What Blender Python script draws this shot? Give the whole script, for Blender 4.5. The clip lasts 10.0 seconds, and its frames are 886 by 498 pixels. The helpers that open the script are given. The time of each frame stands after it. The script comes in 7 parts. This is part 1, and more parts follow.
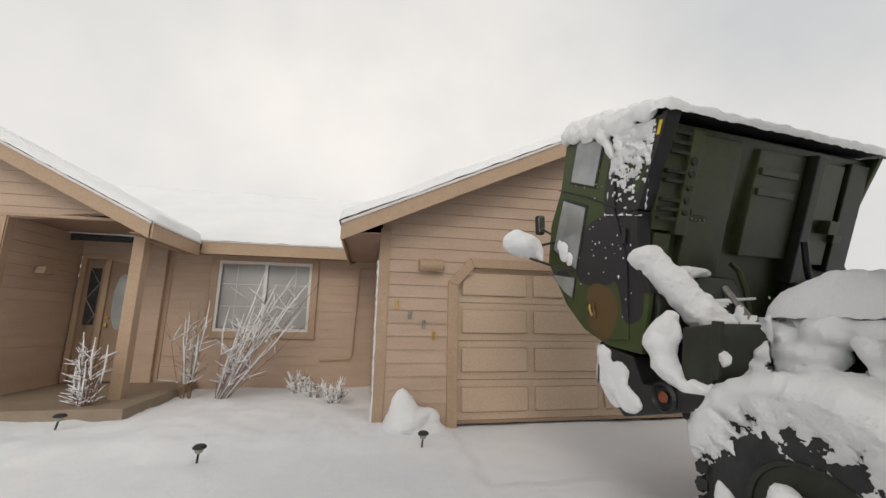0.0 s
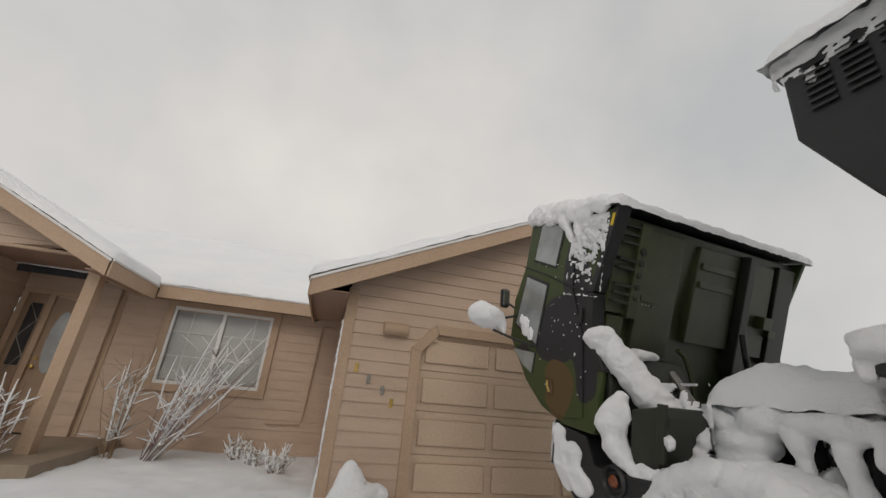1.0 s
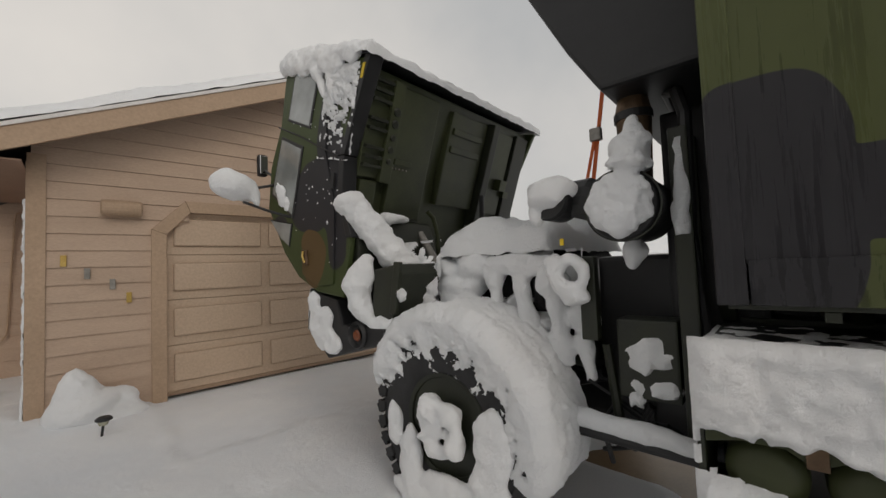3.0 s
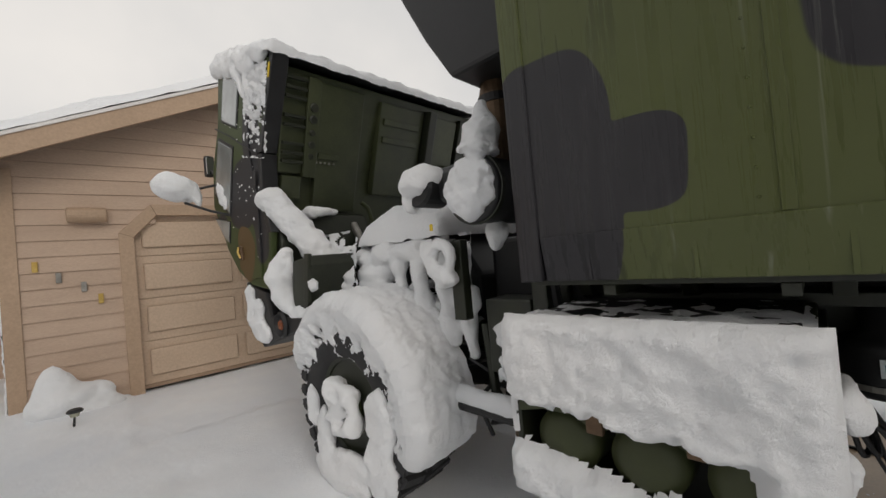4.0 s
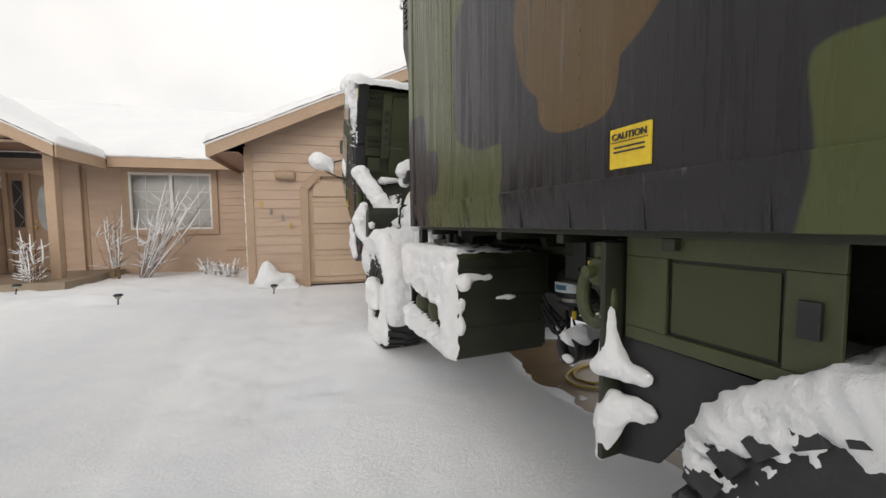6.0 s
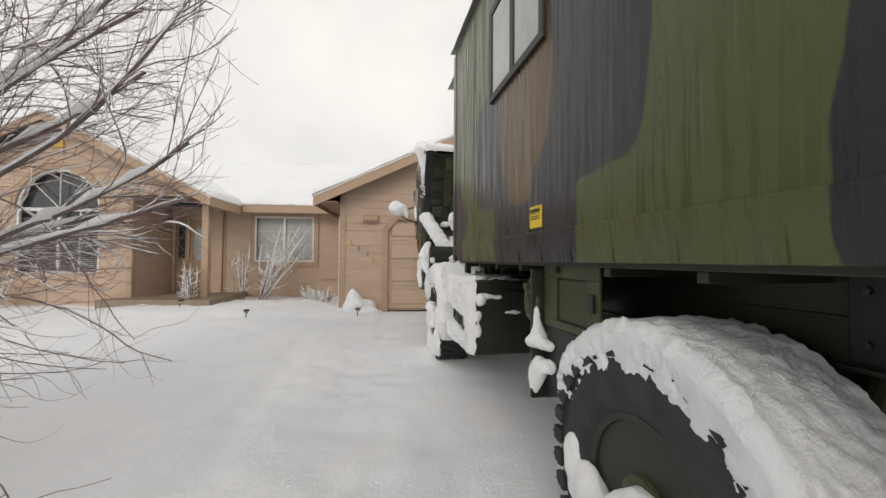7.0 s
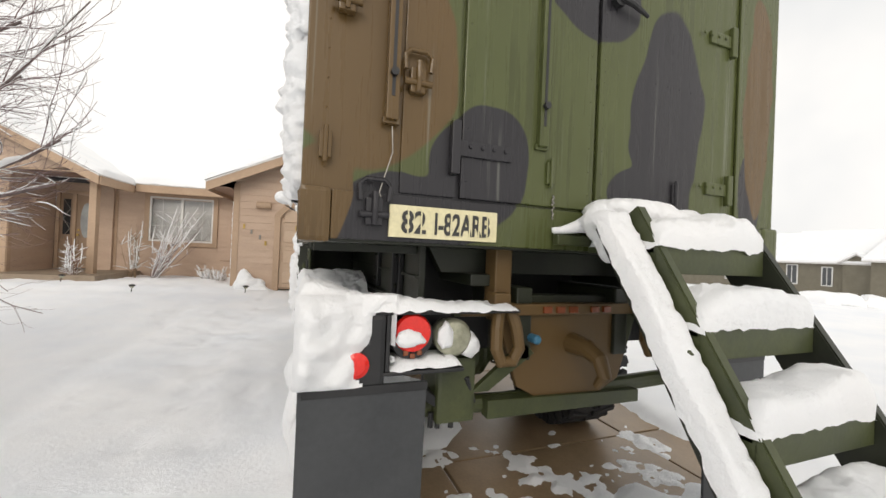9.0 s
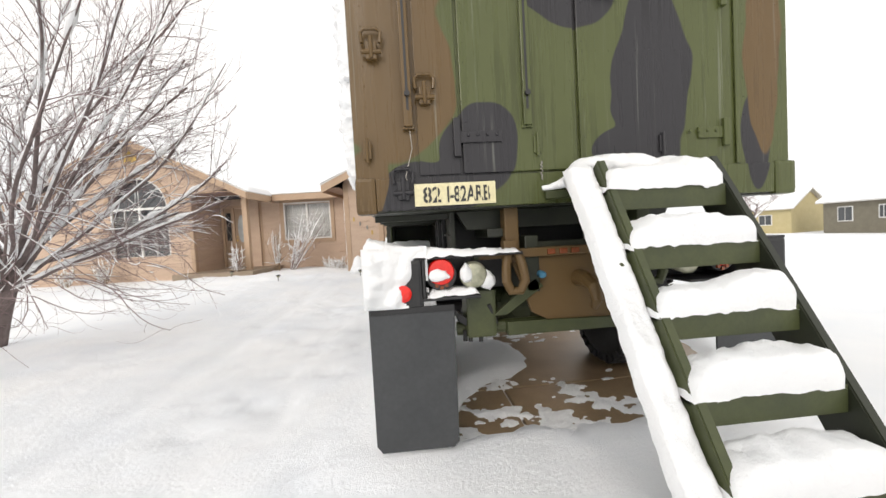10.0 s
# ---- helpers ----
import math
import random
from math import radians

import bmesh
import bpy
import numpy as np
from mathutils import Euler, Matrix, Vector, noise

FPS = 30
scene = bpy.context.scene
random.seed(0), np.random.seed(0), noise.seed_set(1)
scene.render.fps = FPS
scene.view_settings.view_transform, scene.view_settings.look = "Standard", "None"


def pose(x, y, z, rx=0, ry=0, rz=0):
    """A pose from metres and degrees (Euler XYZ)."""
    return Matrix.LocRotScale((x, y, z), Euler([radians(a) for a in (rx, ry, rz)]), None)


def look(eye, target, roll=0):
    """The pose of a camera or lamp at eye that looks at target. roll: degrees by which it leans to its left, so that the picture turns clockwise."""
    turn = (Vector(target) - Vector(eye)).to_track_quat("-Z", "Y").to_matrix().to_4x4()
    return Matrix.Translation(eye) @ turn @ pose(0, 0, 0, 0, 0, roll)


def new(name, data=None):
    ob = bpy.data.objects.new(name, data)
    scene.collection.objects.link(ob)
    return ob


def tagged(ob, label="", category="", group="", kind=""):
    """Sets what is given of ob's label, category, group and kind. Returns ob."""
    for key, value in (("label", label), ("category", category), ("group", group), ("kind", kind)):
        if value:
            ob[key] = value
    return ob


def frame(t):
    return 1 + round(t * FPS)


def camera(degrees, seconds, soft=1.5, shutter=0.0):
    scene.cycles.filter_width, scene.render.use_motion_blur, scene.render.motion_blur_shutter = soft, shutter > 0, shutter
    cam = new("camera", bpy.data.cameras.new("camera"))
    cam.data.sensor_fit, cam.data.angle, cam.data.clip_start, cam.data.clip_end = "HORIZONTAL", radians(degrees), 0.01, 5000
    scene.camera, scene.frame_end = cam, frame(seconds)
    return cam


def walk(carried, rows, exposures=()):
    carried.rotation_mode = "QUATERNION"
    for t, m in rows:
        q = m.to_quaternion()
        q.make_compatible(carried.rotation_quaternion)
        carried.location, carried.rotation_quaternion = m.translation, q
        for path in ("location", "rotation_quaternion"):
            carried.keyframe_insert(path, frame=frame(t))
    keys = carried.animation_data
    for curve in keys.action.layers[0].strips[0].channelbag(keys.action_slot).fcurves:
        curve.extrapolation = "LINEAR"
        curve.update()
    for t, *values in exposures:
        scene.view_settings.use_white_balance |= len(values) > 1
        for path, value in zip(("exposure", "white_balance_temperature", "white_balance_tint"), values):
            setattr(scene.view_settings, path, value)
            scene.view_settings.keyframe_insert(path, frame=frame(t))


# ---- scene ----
cam = camera(97.5, 10.0)
PATH = [
    (0, pose(-2.220, 2.705, 1.617, 100.41, -1.03, -17.24)),
    (0.5, pose(-2.235, 2.666, 1.604, 103.71, -2.23, -19.16)),
    (1, pose(-2.232, 2.587, 1.585, 110.46, -4.93, -22.67)),
    (1.5, pose(-2.102, 2.646, 1.663, 113.48, -5.72, -26.57)),
    (2, pose(-1.875, 2.600, 1.730, 106.40, -3.08, -37.07)),
    (2.5, pose(-1.737, 2.598, 1.738, 96.41, 0.97, -46.51)),
    (2.7, pose(-1.725, 2.603, 1.635, 94.75, 1.07, -48.48)),
    (3.8, pose(-1.361, 2.152, 1.559, 89.45, 6.00, -46.77)),
    (4, pose(-1.242, 1.959, 1.547, 90.92, 5.21, -46.25)),
    (4.5, pose(-1.073, 1.388, 1.510, 88.77, 7.50, -45.18)),
    (5, pose(-0.950, 0.929, 1.473, 85.64, 4.02, -38.91)),
    (5.2, pose(-0.939, 0.618, 1.465, 86.45, -1.83, -39.05)),
    (6.3, pose(-0.918, -0.379, 1.426, 85.89, -0.09, -17.69)),
    (6.5, pose(-0.921, -0.655, 1.405, 85.65, -2.27, -15.57)),
    (7, pose(-0.874, -1.185, 1.427, 91.62, -0.41, -10.95)),
    (7.5, pose(-0.674, -1.428, 1.453, 90.75, 4.01, -7.47)),
    (8, pose(-0.521, -2.076, 1.432, 90.91, -0.26, -11.05)),
    (8.2, pose(-0.417, -2.197, 1.440, 93.06, -0.39, -14.42)),
    (8.5, pose(-0.237, -2.456, 1.403, 91.21, 0.04, -17.68)),
    (9, pose(-0.002, -2.825, 1.378, 90.51, -2.51, -20.59)),
    (9.5, pose(0.173, -3.119, 1.334, 89.72, 1.60, -13.77)),
    (10, pose(0.244, -3.498, 1.283, 87.61, 3.26, -5.29)),
]

walk(cam, PATH, exposures=[(0.0, 0.2, 6750, 12), (1.0, -0.15, 6750, 12), (2.0, -0.46, 6800, 12), (2.5, -0.36, 6850, 12), (4.0, 0.03, 6700, 12), (5.0, 0.33, 6700, 12), (6.5, 0.46, 6700, 12), (7.0, 0.28, 6750, 12), (7.5, 0.26, 6750, 12), (8.0, 0.22, 6800, 12), (8.5, 0.42, 6800, 12), (9.0, 0.62, 6800, 12), (9.5, 0.86, 6750, 12), (10.0, 0.88, 6700, 12)])

# ---- light: overcast sky, a wide weak sun behind thin cloud ----
SUN_EL, SUN_AZ = radians(30), radians(200)
world = bpy.data.worlds.new("overcast")
scene.world = world
world.use_nodes = True
wn, wl = world.node_tree.nodes, world.node_tree.links
bg = wn["Background"]
sky = wn.new("ShaderNodeTexSky")
sky.sky_type, sky.sun_disc = "NISHITA", False
sky.sun_elevation, sky.sun_rotation = SUN_EL, SUN_AZ
sky.air_density, sky.dust_density = 1.0, 4.0
hsv = wn.new("ShaderNodeHueSaturation")
hsv.inputs["Saturation"].default_value = 0.10
wl.new(sky.outputs[0], hsv.inputs["Color"])
wco = wn.new("ShaderNodeTexCoord")
wno = wn.new("ShaderNodeTexNoise")
wno.inputs["Scale"].default_value, wno.inputs["Detail"].default_value = 1.6, 5
wl.new(wco.outputs["Generated"], wno.inputs["Vector"])
wramp = wn.new("ShaderNodeValToRGB")
wramp.color_ramp.elements[0].position, wramp.color_ramp.elements[0].color = 0.3, (5.6, 5.9, 6.1, 1)
wramp.color_ramp.elements[1].position, wramp.color_ramp.elements[1].color = 0.72, (8.6, 8.5, 8.2, 1)
wl.new(wno.outputs["Fac"], wramp.inputs["Fac"])
wmix = wn.new("ShaderNodeMixRGB")
wmix.inputs["Fac"].default_value = 0.88
wl.new(hsv.outputs["Color"], wmix.inputs[1])
wl.new(wramp.outputs["Color"], wmix.inputs[2])
wl.new(wmix.outputs[0], bg.inputs["Color"])
bg.inputs["Strength"].default_value = 0.1
sun = new("sun", bpy.data.lights.new("sun", "SUN"))
sun.data.energy, sun.data.angle, sun.data.color = 0.55, radians(25), (1.0, 0.94, 0.85)
sun.matrix_world = look((0, 0, 30), (30 * math.sin(SUN_AZ + math.pi) * math.cos(SUN_EL), 30 * math.cos(SUN_AZ + math.pi) * math.cos(SUN_EL), 30 - 30 * math.sin(SUN_EL)))


# ---- materials ----
def material(name, rough=0.6, metal=0.0, spec=0.5):
    m = bpy.data.materials.new(name)
    m.use_nodes = True
    n, l = m.node_tree.nodes, m.node_tree.links
    b = n["Principled BSDF"]
    b.inputs["Roughness"].default_value, b.inputs["Metallic"].default_value = rough, metal
    b.inputs["Specular IOR Level"].default_value = spec
    return m, n, l, b


def noise_node(n, l, scale, detail=4.0, rough=0.55, stretch=None, distort=0.0):
    g = n.new("ShaderNodeNewGeometry")
    t = n.new("ShaderNodeTexNoise")
    t.inputs["Scale"].default_value, t.inputs["Detail"].default_value = scale, detail
    t.inputs["Roughness"].default_value, t.inputs["Distortion"].default_value = rough, distort
    if stretch:
        mp = n.new("ShaderNodeMapping")
        mp.inputs["Scale"].default_value = stretch
        l.new(g.outputs["Position"], mp.inputs["Vector"])
        l.new(mp.outputs[0], t.inputs["Vector"])
    else:
        l.new(g.outputs["Position"], t.inputs["Vector"])
    return t.outputs["Fac"]


def ramp(n, l, fac, *stops):
    r = n.new("ShaderNodeValToRGB")
    e = r.color_ramp.elements
    while len(e) < len(stops):
        e.new(0.5)
    for i, (p, c) in enumerate(stops):
        e[i].position = p
        e[i].color = (*c, 1) if isinstance(c, tuple) else (c, c, c, 1)
    l.new(fac, r.inputs["Fac"])
    return r.outputs["Color"]


def mixc(n, l, fac, a, b, mode="MIX"):
    m = n.new("ShaderNodeMixRGB")
    m.blend_type = mode
    for sock, v in ((m.inputs[0], fac), (m.inputs[1], a), (m.inputs[2], b)):
        if isinstance(v, (int, float)):
            sock.default_value = v if sock.type == "VALUE" else (v, v, v, 1)
        elif isinstance(v, tuple):
            sock.default_value = (*v, 1)
        else:
            l.new(v, sock)
    return m.outputs[0]


def bump(n, l, b, height, strength, dist=0.01):
    bp = n.new("ShaderNodeBump")
    bp.inputs["Strength"].default_value, bp.inputs["Distance"].default_value = strength, dist
    l.new(height, bp.inputs["Height"])
    l.new(bp.outputs[0], b.inputs["Normal"])


def simple(name, lo, hi, rough=0.6, metal=0.0, scale=8.0, fine=60.0, bumps=0.15, stretch=None, spec=0.5):
    """Two-scale mottled paint, rubber, wood or metal."""
    m, n, l, b = material(name, rough, metal, spec)
    a = noise_node(n, l, scale, 5, 0.6, stretch)
    f = noise_node(n, l, fine, 3, 0.6, stretch)
    col = ramp(n, l, a, (0.3, lo), (0.7, hi))
    col = mixc(n, l, 0.25, col, ramp(n, l, f, (0.3, 0.35), (0.7, 1.0)), "MULTIPLY")
    l.new(col, b.inputs["Base Color"])
    rr = n.new("ShaderNodeMapRange")
    rr.inputs["To Min"].default_value, rr.inputs["To Max"].default_value = max(rough - 0.12, 0.03), min(rough + 0.12, 1)
    l.new(a, rr.inputs["Value"])
    l.new(rr.outputs[0], b.inputs["Roughness"])
    if bumps:
        bump(n, l, b, f, bumps, 0.004)
    return m


def snow_material(name, lo, hi, coarse, bumps):
    m, n, l, b = material(name, 0.75, 0, 0.25)
    a = noise_node(n, l, coarse, 5, 0.6)
    f = noise_node(n, l, 45, 6, 0.75)
    l.new(ramp(n, l, a, (0.3, lo), (0.7, hi)), b.inputs["Base Color"])
    s = n.new("ShaderNodeMath")
    s.operation = "ADD"
    l.new(f, s.inputs[0])
    l.new(noise_node(n, l, 9, 4, 0.6), s.inputs[1])
    bump(n, l, b, s.outputs[0], bumps, 0.02)
    return m


SNOW = snow_material("snow", (0.86, 0.88, 0.9), (0.93, 0.93, 0.93), 1.2, 0.8)
SNOW_GROUND = snow_material("snow_ground", (0.8, 0.83, 0.87), (0.9, 0.905, 0.91), 0.7, 0.55)


def camo_material(name, axes, brown, black, base=(0.06, 0.07, 0.024), streaks=0.85, waver=0.35, square=False):
    """Green paint with brown and black fields. Fields: (a, b, ra, rb) ellipses in the two axes given, with wavering edges."""
    m, n, l, b = material(name, 0.5, 0, 0.35)
    g = n.new("ShaderNodeNewGeometry")
    wob = n.new("ShaderNodeTexNoise")
    wob.inputs["Scale"].default_value, wob.inputs["Detail"].default_value = 2.2, 1.5
    l.new(g.outputs["Position"], wob.inputs["Vector"])
    ws = n.new("ShaderNodeVectorMath")
    ws.operation = "MULTIPLY_ADD"
    ws.inputs[1].default_value = (waver, waver, waver)
    l.new(wob.outputs["Color"], ws.inputs[0])
    l.new(g.outputs["Position"], ws.inputs[2])

    def field(ellipses):
        last = None
        for a, c, ra, rb in ellipses:
            s = n.new("ShaderNodeVectorMath")
            s.operation = "SUBTRACT"
            v = [waver / 2] * 3
            v[axes[0]] += a
            v[axes[1]] += c
            s.inputs[1].default_value = v
            l.new(ws.outputs[0], s.inputs[0])
            k = n.new("ShaderNodeVectorMath")
            k.operation = "MULTIPLY"
            w = [0.0, 0.0, 0.0]
            w[axes[0]], w[axes[1]] = 1 / ra, 1 / rb
            k.inputs[1].default_value = w
            l.new(s.outputs[0], k.inputs[0])
            q = n.new("ShaderNodeVectorMath")
            q.operation = "LENGTH"
            if square:
                sq = n.new("ShaderNodeVectorMath")
                sq.operation = "MULTIPLY"
                l.new(k.outputs[0], sq.inputs[0])
                l.new(k.outputs[0], sq.inputs[1])
                l.new(sq.outputs[0], q.inputs[0])
            else:
                l.new(k.outputs[0], q.inputs[0])
            if last is None:
                last = q.outputs["Value"]
            else:
                mn = n.new("ShaderNodeMath")
                mn.operation = "SMOOTH_MIN"
                mn.inputs[2].default_value = 0.3
                l.new(last, mn.inputs[0])
                l.new(q.outputs["Value"], mn.inputs[1])
                last = mn.outputs[0]
        return ramp(n, l, last, (0.97, 1.0), (1.03, 0.0))

    grime = noise_node(n, l, 3.0, 6, 0.65)
    col = mixc(n, l, grime, base, tuple(c * 1.35 for c in base))
    if black:
        col = mixc(n, l, field(black), col, (0.024, 0.023, 0.026))
    if brown:
        col = mixc(n, l, field(brown), col, (0.105, 0.064, 0.024))
    if streaks:
        st = noise_node(n, l, 1.0, 5, 0.7, (26, 26, 1.1))
        big = noise_node(n, l, 1.3, 2, 0.5)
        wet = ramp(n, l, st, (0.5, 0.0), (0.6, streaks))
        wet = mixc(n, l, 1.0, wet, ramp(n, l, big, (0.45, 0.0), (0.6, 1.0)), "MULTIPLY")
        col = mixc(n, l, wet, col, mixc(n, l, 1.0, col, 0.45, "MULTIPLY"))
        pale = ramp(n, l, noise_node(n, l, 1.0, 3, 0.6, (34, 34, 0.7)), (0.64, 0.0), (0.74, 0.26))
        col = mixc(n, l, pale, col, (0.3, 0.31, 0.27))
        l.new(ramp(n, l, st, (0.42, 0.46), (0.6, 0.16)), b.inputs["Roughness"])
    l.new(col, b.inputs["Base Color"])
    bump(n, l, b, noise_node(n, l, 40, 3), 0.08, 0.003)
    return m


GREEN, BROWN, BLACK = (0.075, 0.085, 0.028), (0.085, 0.050, 0.026), (0.03, 0.03, 0.032)
SIDE_CAMO = camo_material("camo_side", (1, 2),
                          [(0.95, 2.45, 0.37, 0.52), (1.0, 1.98, 0.2, 0.21), (-1.52, 1.75, 0.25, 0.6)],
                          [(2.6, 1.76, 0.22, 0.42), (2.4, 1.76, 0.22, 0.13), (0.9, 1.58, 0.55, 0.36), (1.4, 2.22, 0.56, 0.42), (0.32, 2.26, 0.45, 0.5), (-1.08, 1.7, 0.47, 0.5), (-1.2, 2.5, 0.46, 0.7)],
                          waver=0.16, square=True)
REAR_CAMO = camo_material("camo_rear", (0, 2),
                          [(0.2, 2.1, 0.32, 0.46), (0.24, 2.9, 0.36, 0.6), (2.28, 2.2, 0.11, 0.6), (0.05, 1.5, 0.12, 0.2)],
                          [(0.64, 1.72, 0.2, 0.25), (0.38, 1.5, 0.3, 0.16), (1.62, 2.05, 0.22, 0.5), (1.5, 1.64, 0.27, 0.15), (1.15, 2.55, 0.28, 0.22), (2.22, 1.72, 0.1, 0.28)], streaks=0.4, waver=0.22)
CAB_CAMO = camo_material("camo_cab", (1, 2), [(5.42, 1.72, 0.2, 0.24)], [(5.42, 2.22, 0.34, 0.3), (5.15, 2.6, 0.16, 0.4), (5.1, 2.0, 0.12, 0.4), (5.95, 2.0, 0.14, 0.1)], base=(0.04, 0.055, 0.017), streaks=0, waver=0.22)
CHASSIS_CAMO = camo_material("camo_chassis", (0, 1), [(1.1, -1.4, 0.5, 0.4)], [(0.7, 0.6, 0.5, 0.8)], (0.034, 0.04, 0.016), streaks=0)
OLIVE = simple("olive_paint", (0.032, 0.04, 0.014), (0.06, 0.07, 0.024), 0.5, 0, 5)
FLOOR_GREEN = simple("floor_paint", (0.024, 0.029, 0.012), (0.06, 0.07, 0.03), 0.45, 0, 2.2, 40, 0.1)
# dark paint; also carries the shade on the ladder's right rail
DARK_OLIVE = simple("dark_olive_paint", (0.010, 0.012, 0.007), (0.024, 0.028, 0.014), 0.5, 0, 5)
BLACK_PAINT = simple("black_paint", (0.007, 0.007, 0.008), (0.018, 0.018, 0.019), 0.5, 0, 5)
RUBBER = simple("tyre_rubber", (0.016, 0.016, 0.017), (0.04, 0.04, 0.042), 0.8, 0, 9, 120, 0.4)
FLAP_RUBBER = simple("flap_rubber", (0.03, 0.033, 0.036), (0.05, 0.053, 0.056), 0.6, 0, 4, 40, 0.1)
STEEL = simple("dull_steel", (0.2, 0.19, 0.17), (0.38, 0.36, 0.33), 0.45, 0.8, 12)
RUST_PIPE = simple("heat_stained_pipe", (0.09, 0.055, 0.03), (0.2, 0.13, 0.08), 0.55, 0.5, 8)
STUCCO = simple("tan_siding", (0.50, 0.365, 0.27), (0.58, 0.43, 0.325), 0.72, 0, 1.2, 30, 0.12, (1, 1, 5))
TRIM = simple("tan_trim", (0.43, 0.3, 0.2), (0.5, 0.355, 0.245), 0.7, 0, 1.5, 40, 0.1)
GARAGE = simple("garage_door_paint", (0.54, 0.40, 0.285), (0.60, 0.45, 0.33), 0.6, 0, 1.0, 40, 0.06)
# trim tan made darker: the shade under eaves and porch is in this colour
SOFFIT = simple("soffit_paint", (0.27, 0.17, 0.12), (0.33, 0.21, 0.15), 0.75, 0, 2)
FASCIA_WHITE = simple("pale_drip_edge", (0.6, 0.58, 0.56), (0.72, 0.7, 0.68), 0.5, 0.2, 3)
SHINGLE = simple("roof_shingle", (0.03, 0.03, 0.035), (0.08, 0.08, 0.085), 0.9, 0, 15, 90, 0.5)
WHITE_PAINT = simple("white_vinyl", (0.7, 0.69, 0.66), (0.8, 0.79, 0.77), 0.4, 0, 3)
BLIND = simple("white_blind", (0.62, 0.62, 0.6), (0.74, 0.74, 0.72), 0.6, 0, 3)
DOOR_PAINT = simple("door_paint", (0.30, 0.205, 0.135), (0.36, 0.25, 0.165), 0.5, 0, 2)
CONCRETE = simple("wet_tan_concrete", (0.2, 0.135, 0.075), (0.34, 0.24, 0.145), 0.35, 0, 2.2, 55, 0.25)
PORCH_STONE = simple("porch_concrete", (0.26, 0.2, 0.14), (0.34, 0.27, 0.2), 0.7, 0, 3)
BARK = simple("grey_bark", (0.12, 0.095, 0.09), (0.24, 0.19, 0.18), 0.9, 0, 6, 60, 0.5, (3, 3, 1))
TWIG = simple("brown_twig", (0.17, 0.115, 0.115), (0.31, 0.225, 0.22), 0.85, 0, 5)
SHRUB = simple("dry_stem", (0.2, 0.13, 0.075), (0.36, 0.26, 0.16), 0.85, 0, 9)
BERRY = simple("dried_seed_head", (0.12, 0.05, 0.035), (0.22, 0.1, 0.06), 0.9, 0, 12)
ORANGE = simple("orange_webbing", (0.62, 0.1, 0.02), (0.75, 0.16, 0.03), 0.6, 0, 20)
YELLOW = simple("yellow_label", (0.72, 0.5, 0.02), (0.8, 0.58, 0.04), 0.5, 0, 8)
CREAM = simple("cream_paint", (0.66, 0.6, 0.36), (0.74, 0.68, 0.45), 0.6, 0, 4)
INK = simple("stencil_black", (0.02, 0.02, 0.02), (0.04, 0.04, 0.04), 0.6, 0, 12)
RED_LENS = simple("red_lens", (0.62, 0.015, 0.012), (0.75, 0.03, 0.02), 0.15, 0, 12, 60, 0)
AMBER = simple("amber_lens", (0.16, 0.04, 0.015), (0.24, 0.07, 0.025), 0.2, 0, 10)
CLEAR_LENS = simple("clear_ribbed_lens", (0.34, 0.34, 0.25), (0.5, 0.5, 0.38), 0.2, 0.3, 30, 90, 0.4)
WHITE_LABEL = simple("white_label", (0.6, 0.64, 0.66), (0.7, 0.74, 0.76), 0.4, 0, 8)
BLUE_INK = simple("blue_print", (0.03, 0.13, 0.22), (0.05, 0.18, 0.28), 0.5, 0, 8)
BRASS = simple("brass", (0.45, 0.3, 0.08), (0.6, 0.42, 0.14), 0.35, 0.9, 9)
YELLOW_HOSE = simple("yellow_hose", (0.45, 0.32, 0.05), (0.55, 0.42, 0.1), 0.5, 0, 9)
SIDING_FAR = simple("grey_green_siding", (0.17, 0.15, 0.11), (0.22, 0.2, 0.15), 0.8, 0, 2)
SIDING_CREAM = simple("cream_siding", (0.5, 0.42, 0.22), (0.56, 0.48, 0.27), 0.8, 0, 2)


def glass_material(name, tint, rough=0.04):
    m, n, l, b = material(name, rough, 0, 0.6)
    b.inputs["Base Color"].default_value = (*tint, 1)
    b.inputs["Coat Weight"].default_value = 0.6
    l.new(ramp(n, l, noise_node(n, l, 3, 3), (0.4, tint), (0.7, tuple(c * 1.5 for c in tint))), b.inputs["Base Color"])
    return m


GLASS = bpy.data.materials.new("window_glass")
GLASS.use_nodes = True
_n, _l = GLASS.node_tree.nodes, GLASS.node_tree.links
_b = _n["Principled BSDF"]
_b.inputs["Transmission Weight"].default_value, _b.inputs["Roughness"].default_value = 1.0, 0.02
_b.inputs["IOR"].default_value = 1.45
DARK_GLASS = glass_material("dark_room_behind_glass", (0.03, 0.033, 0.036))
FROST_GLASS = glass_material("frosted_glass", (0.32, 0.34, 0.34), 0.25)
CAB_GLASS = glass_material("cab_glass", (0.2, 0.215, 0.21), 0.15)
MIRROR = bpy.data.materials.new("mirror_face")
MIRROR.use_nodes = True
MIRROR.node_tree.nodes["Principled BSDF"].inputs["Metallic"].default_value = 1.0
MIRROR.node_tree.nodes["Principled BSDF"].inputs["Roughness"].default_value = 0.04


# ---- building helpers ----
def thing(name, loc, label, category, group="", kind=""):
    e = new(name)
    e.location = loc
    return tagged(e, label, category, group, kind)


LOCAL = set()


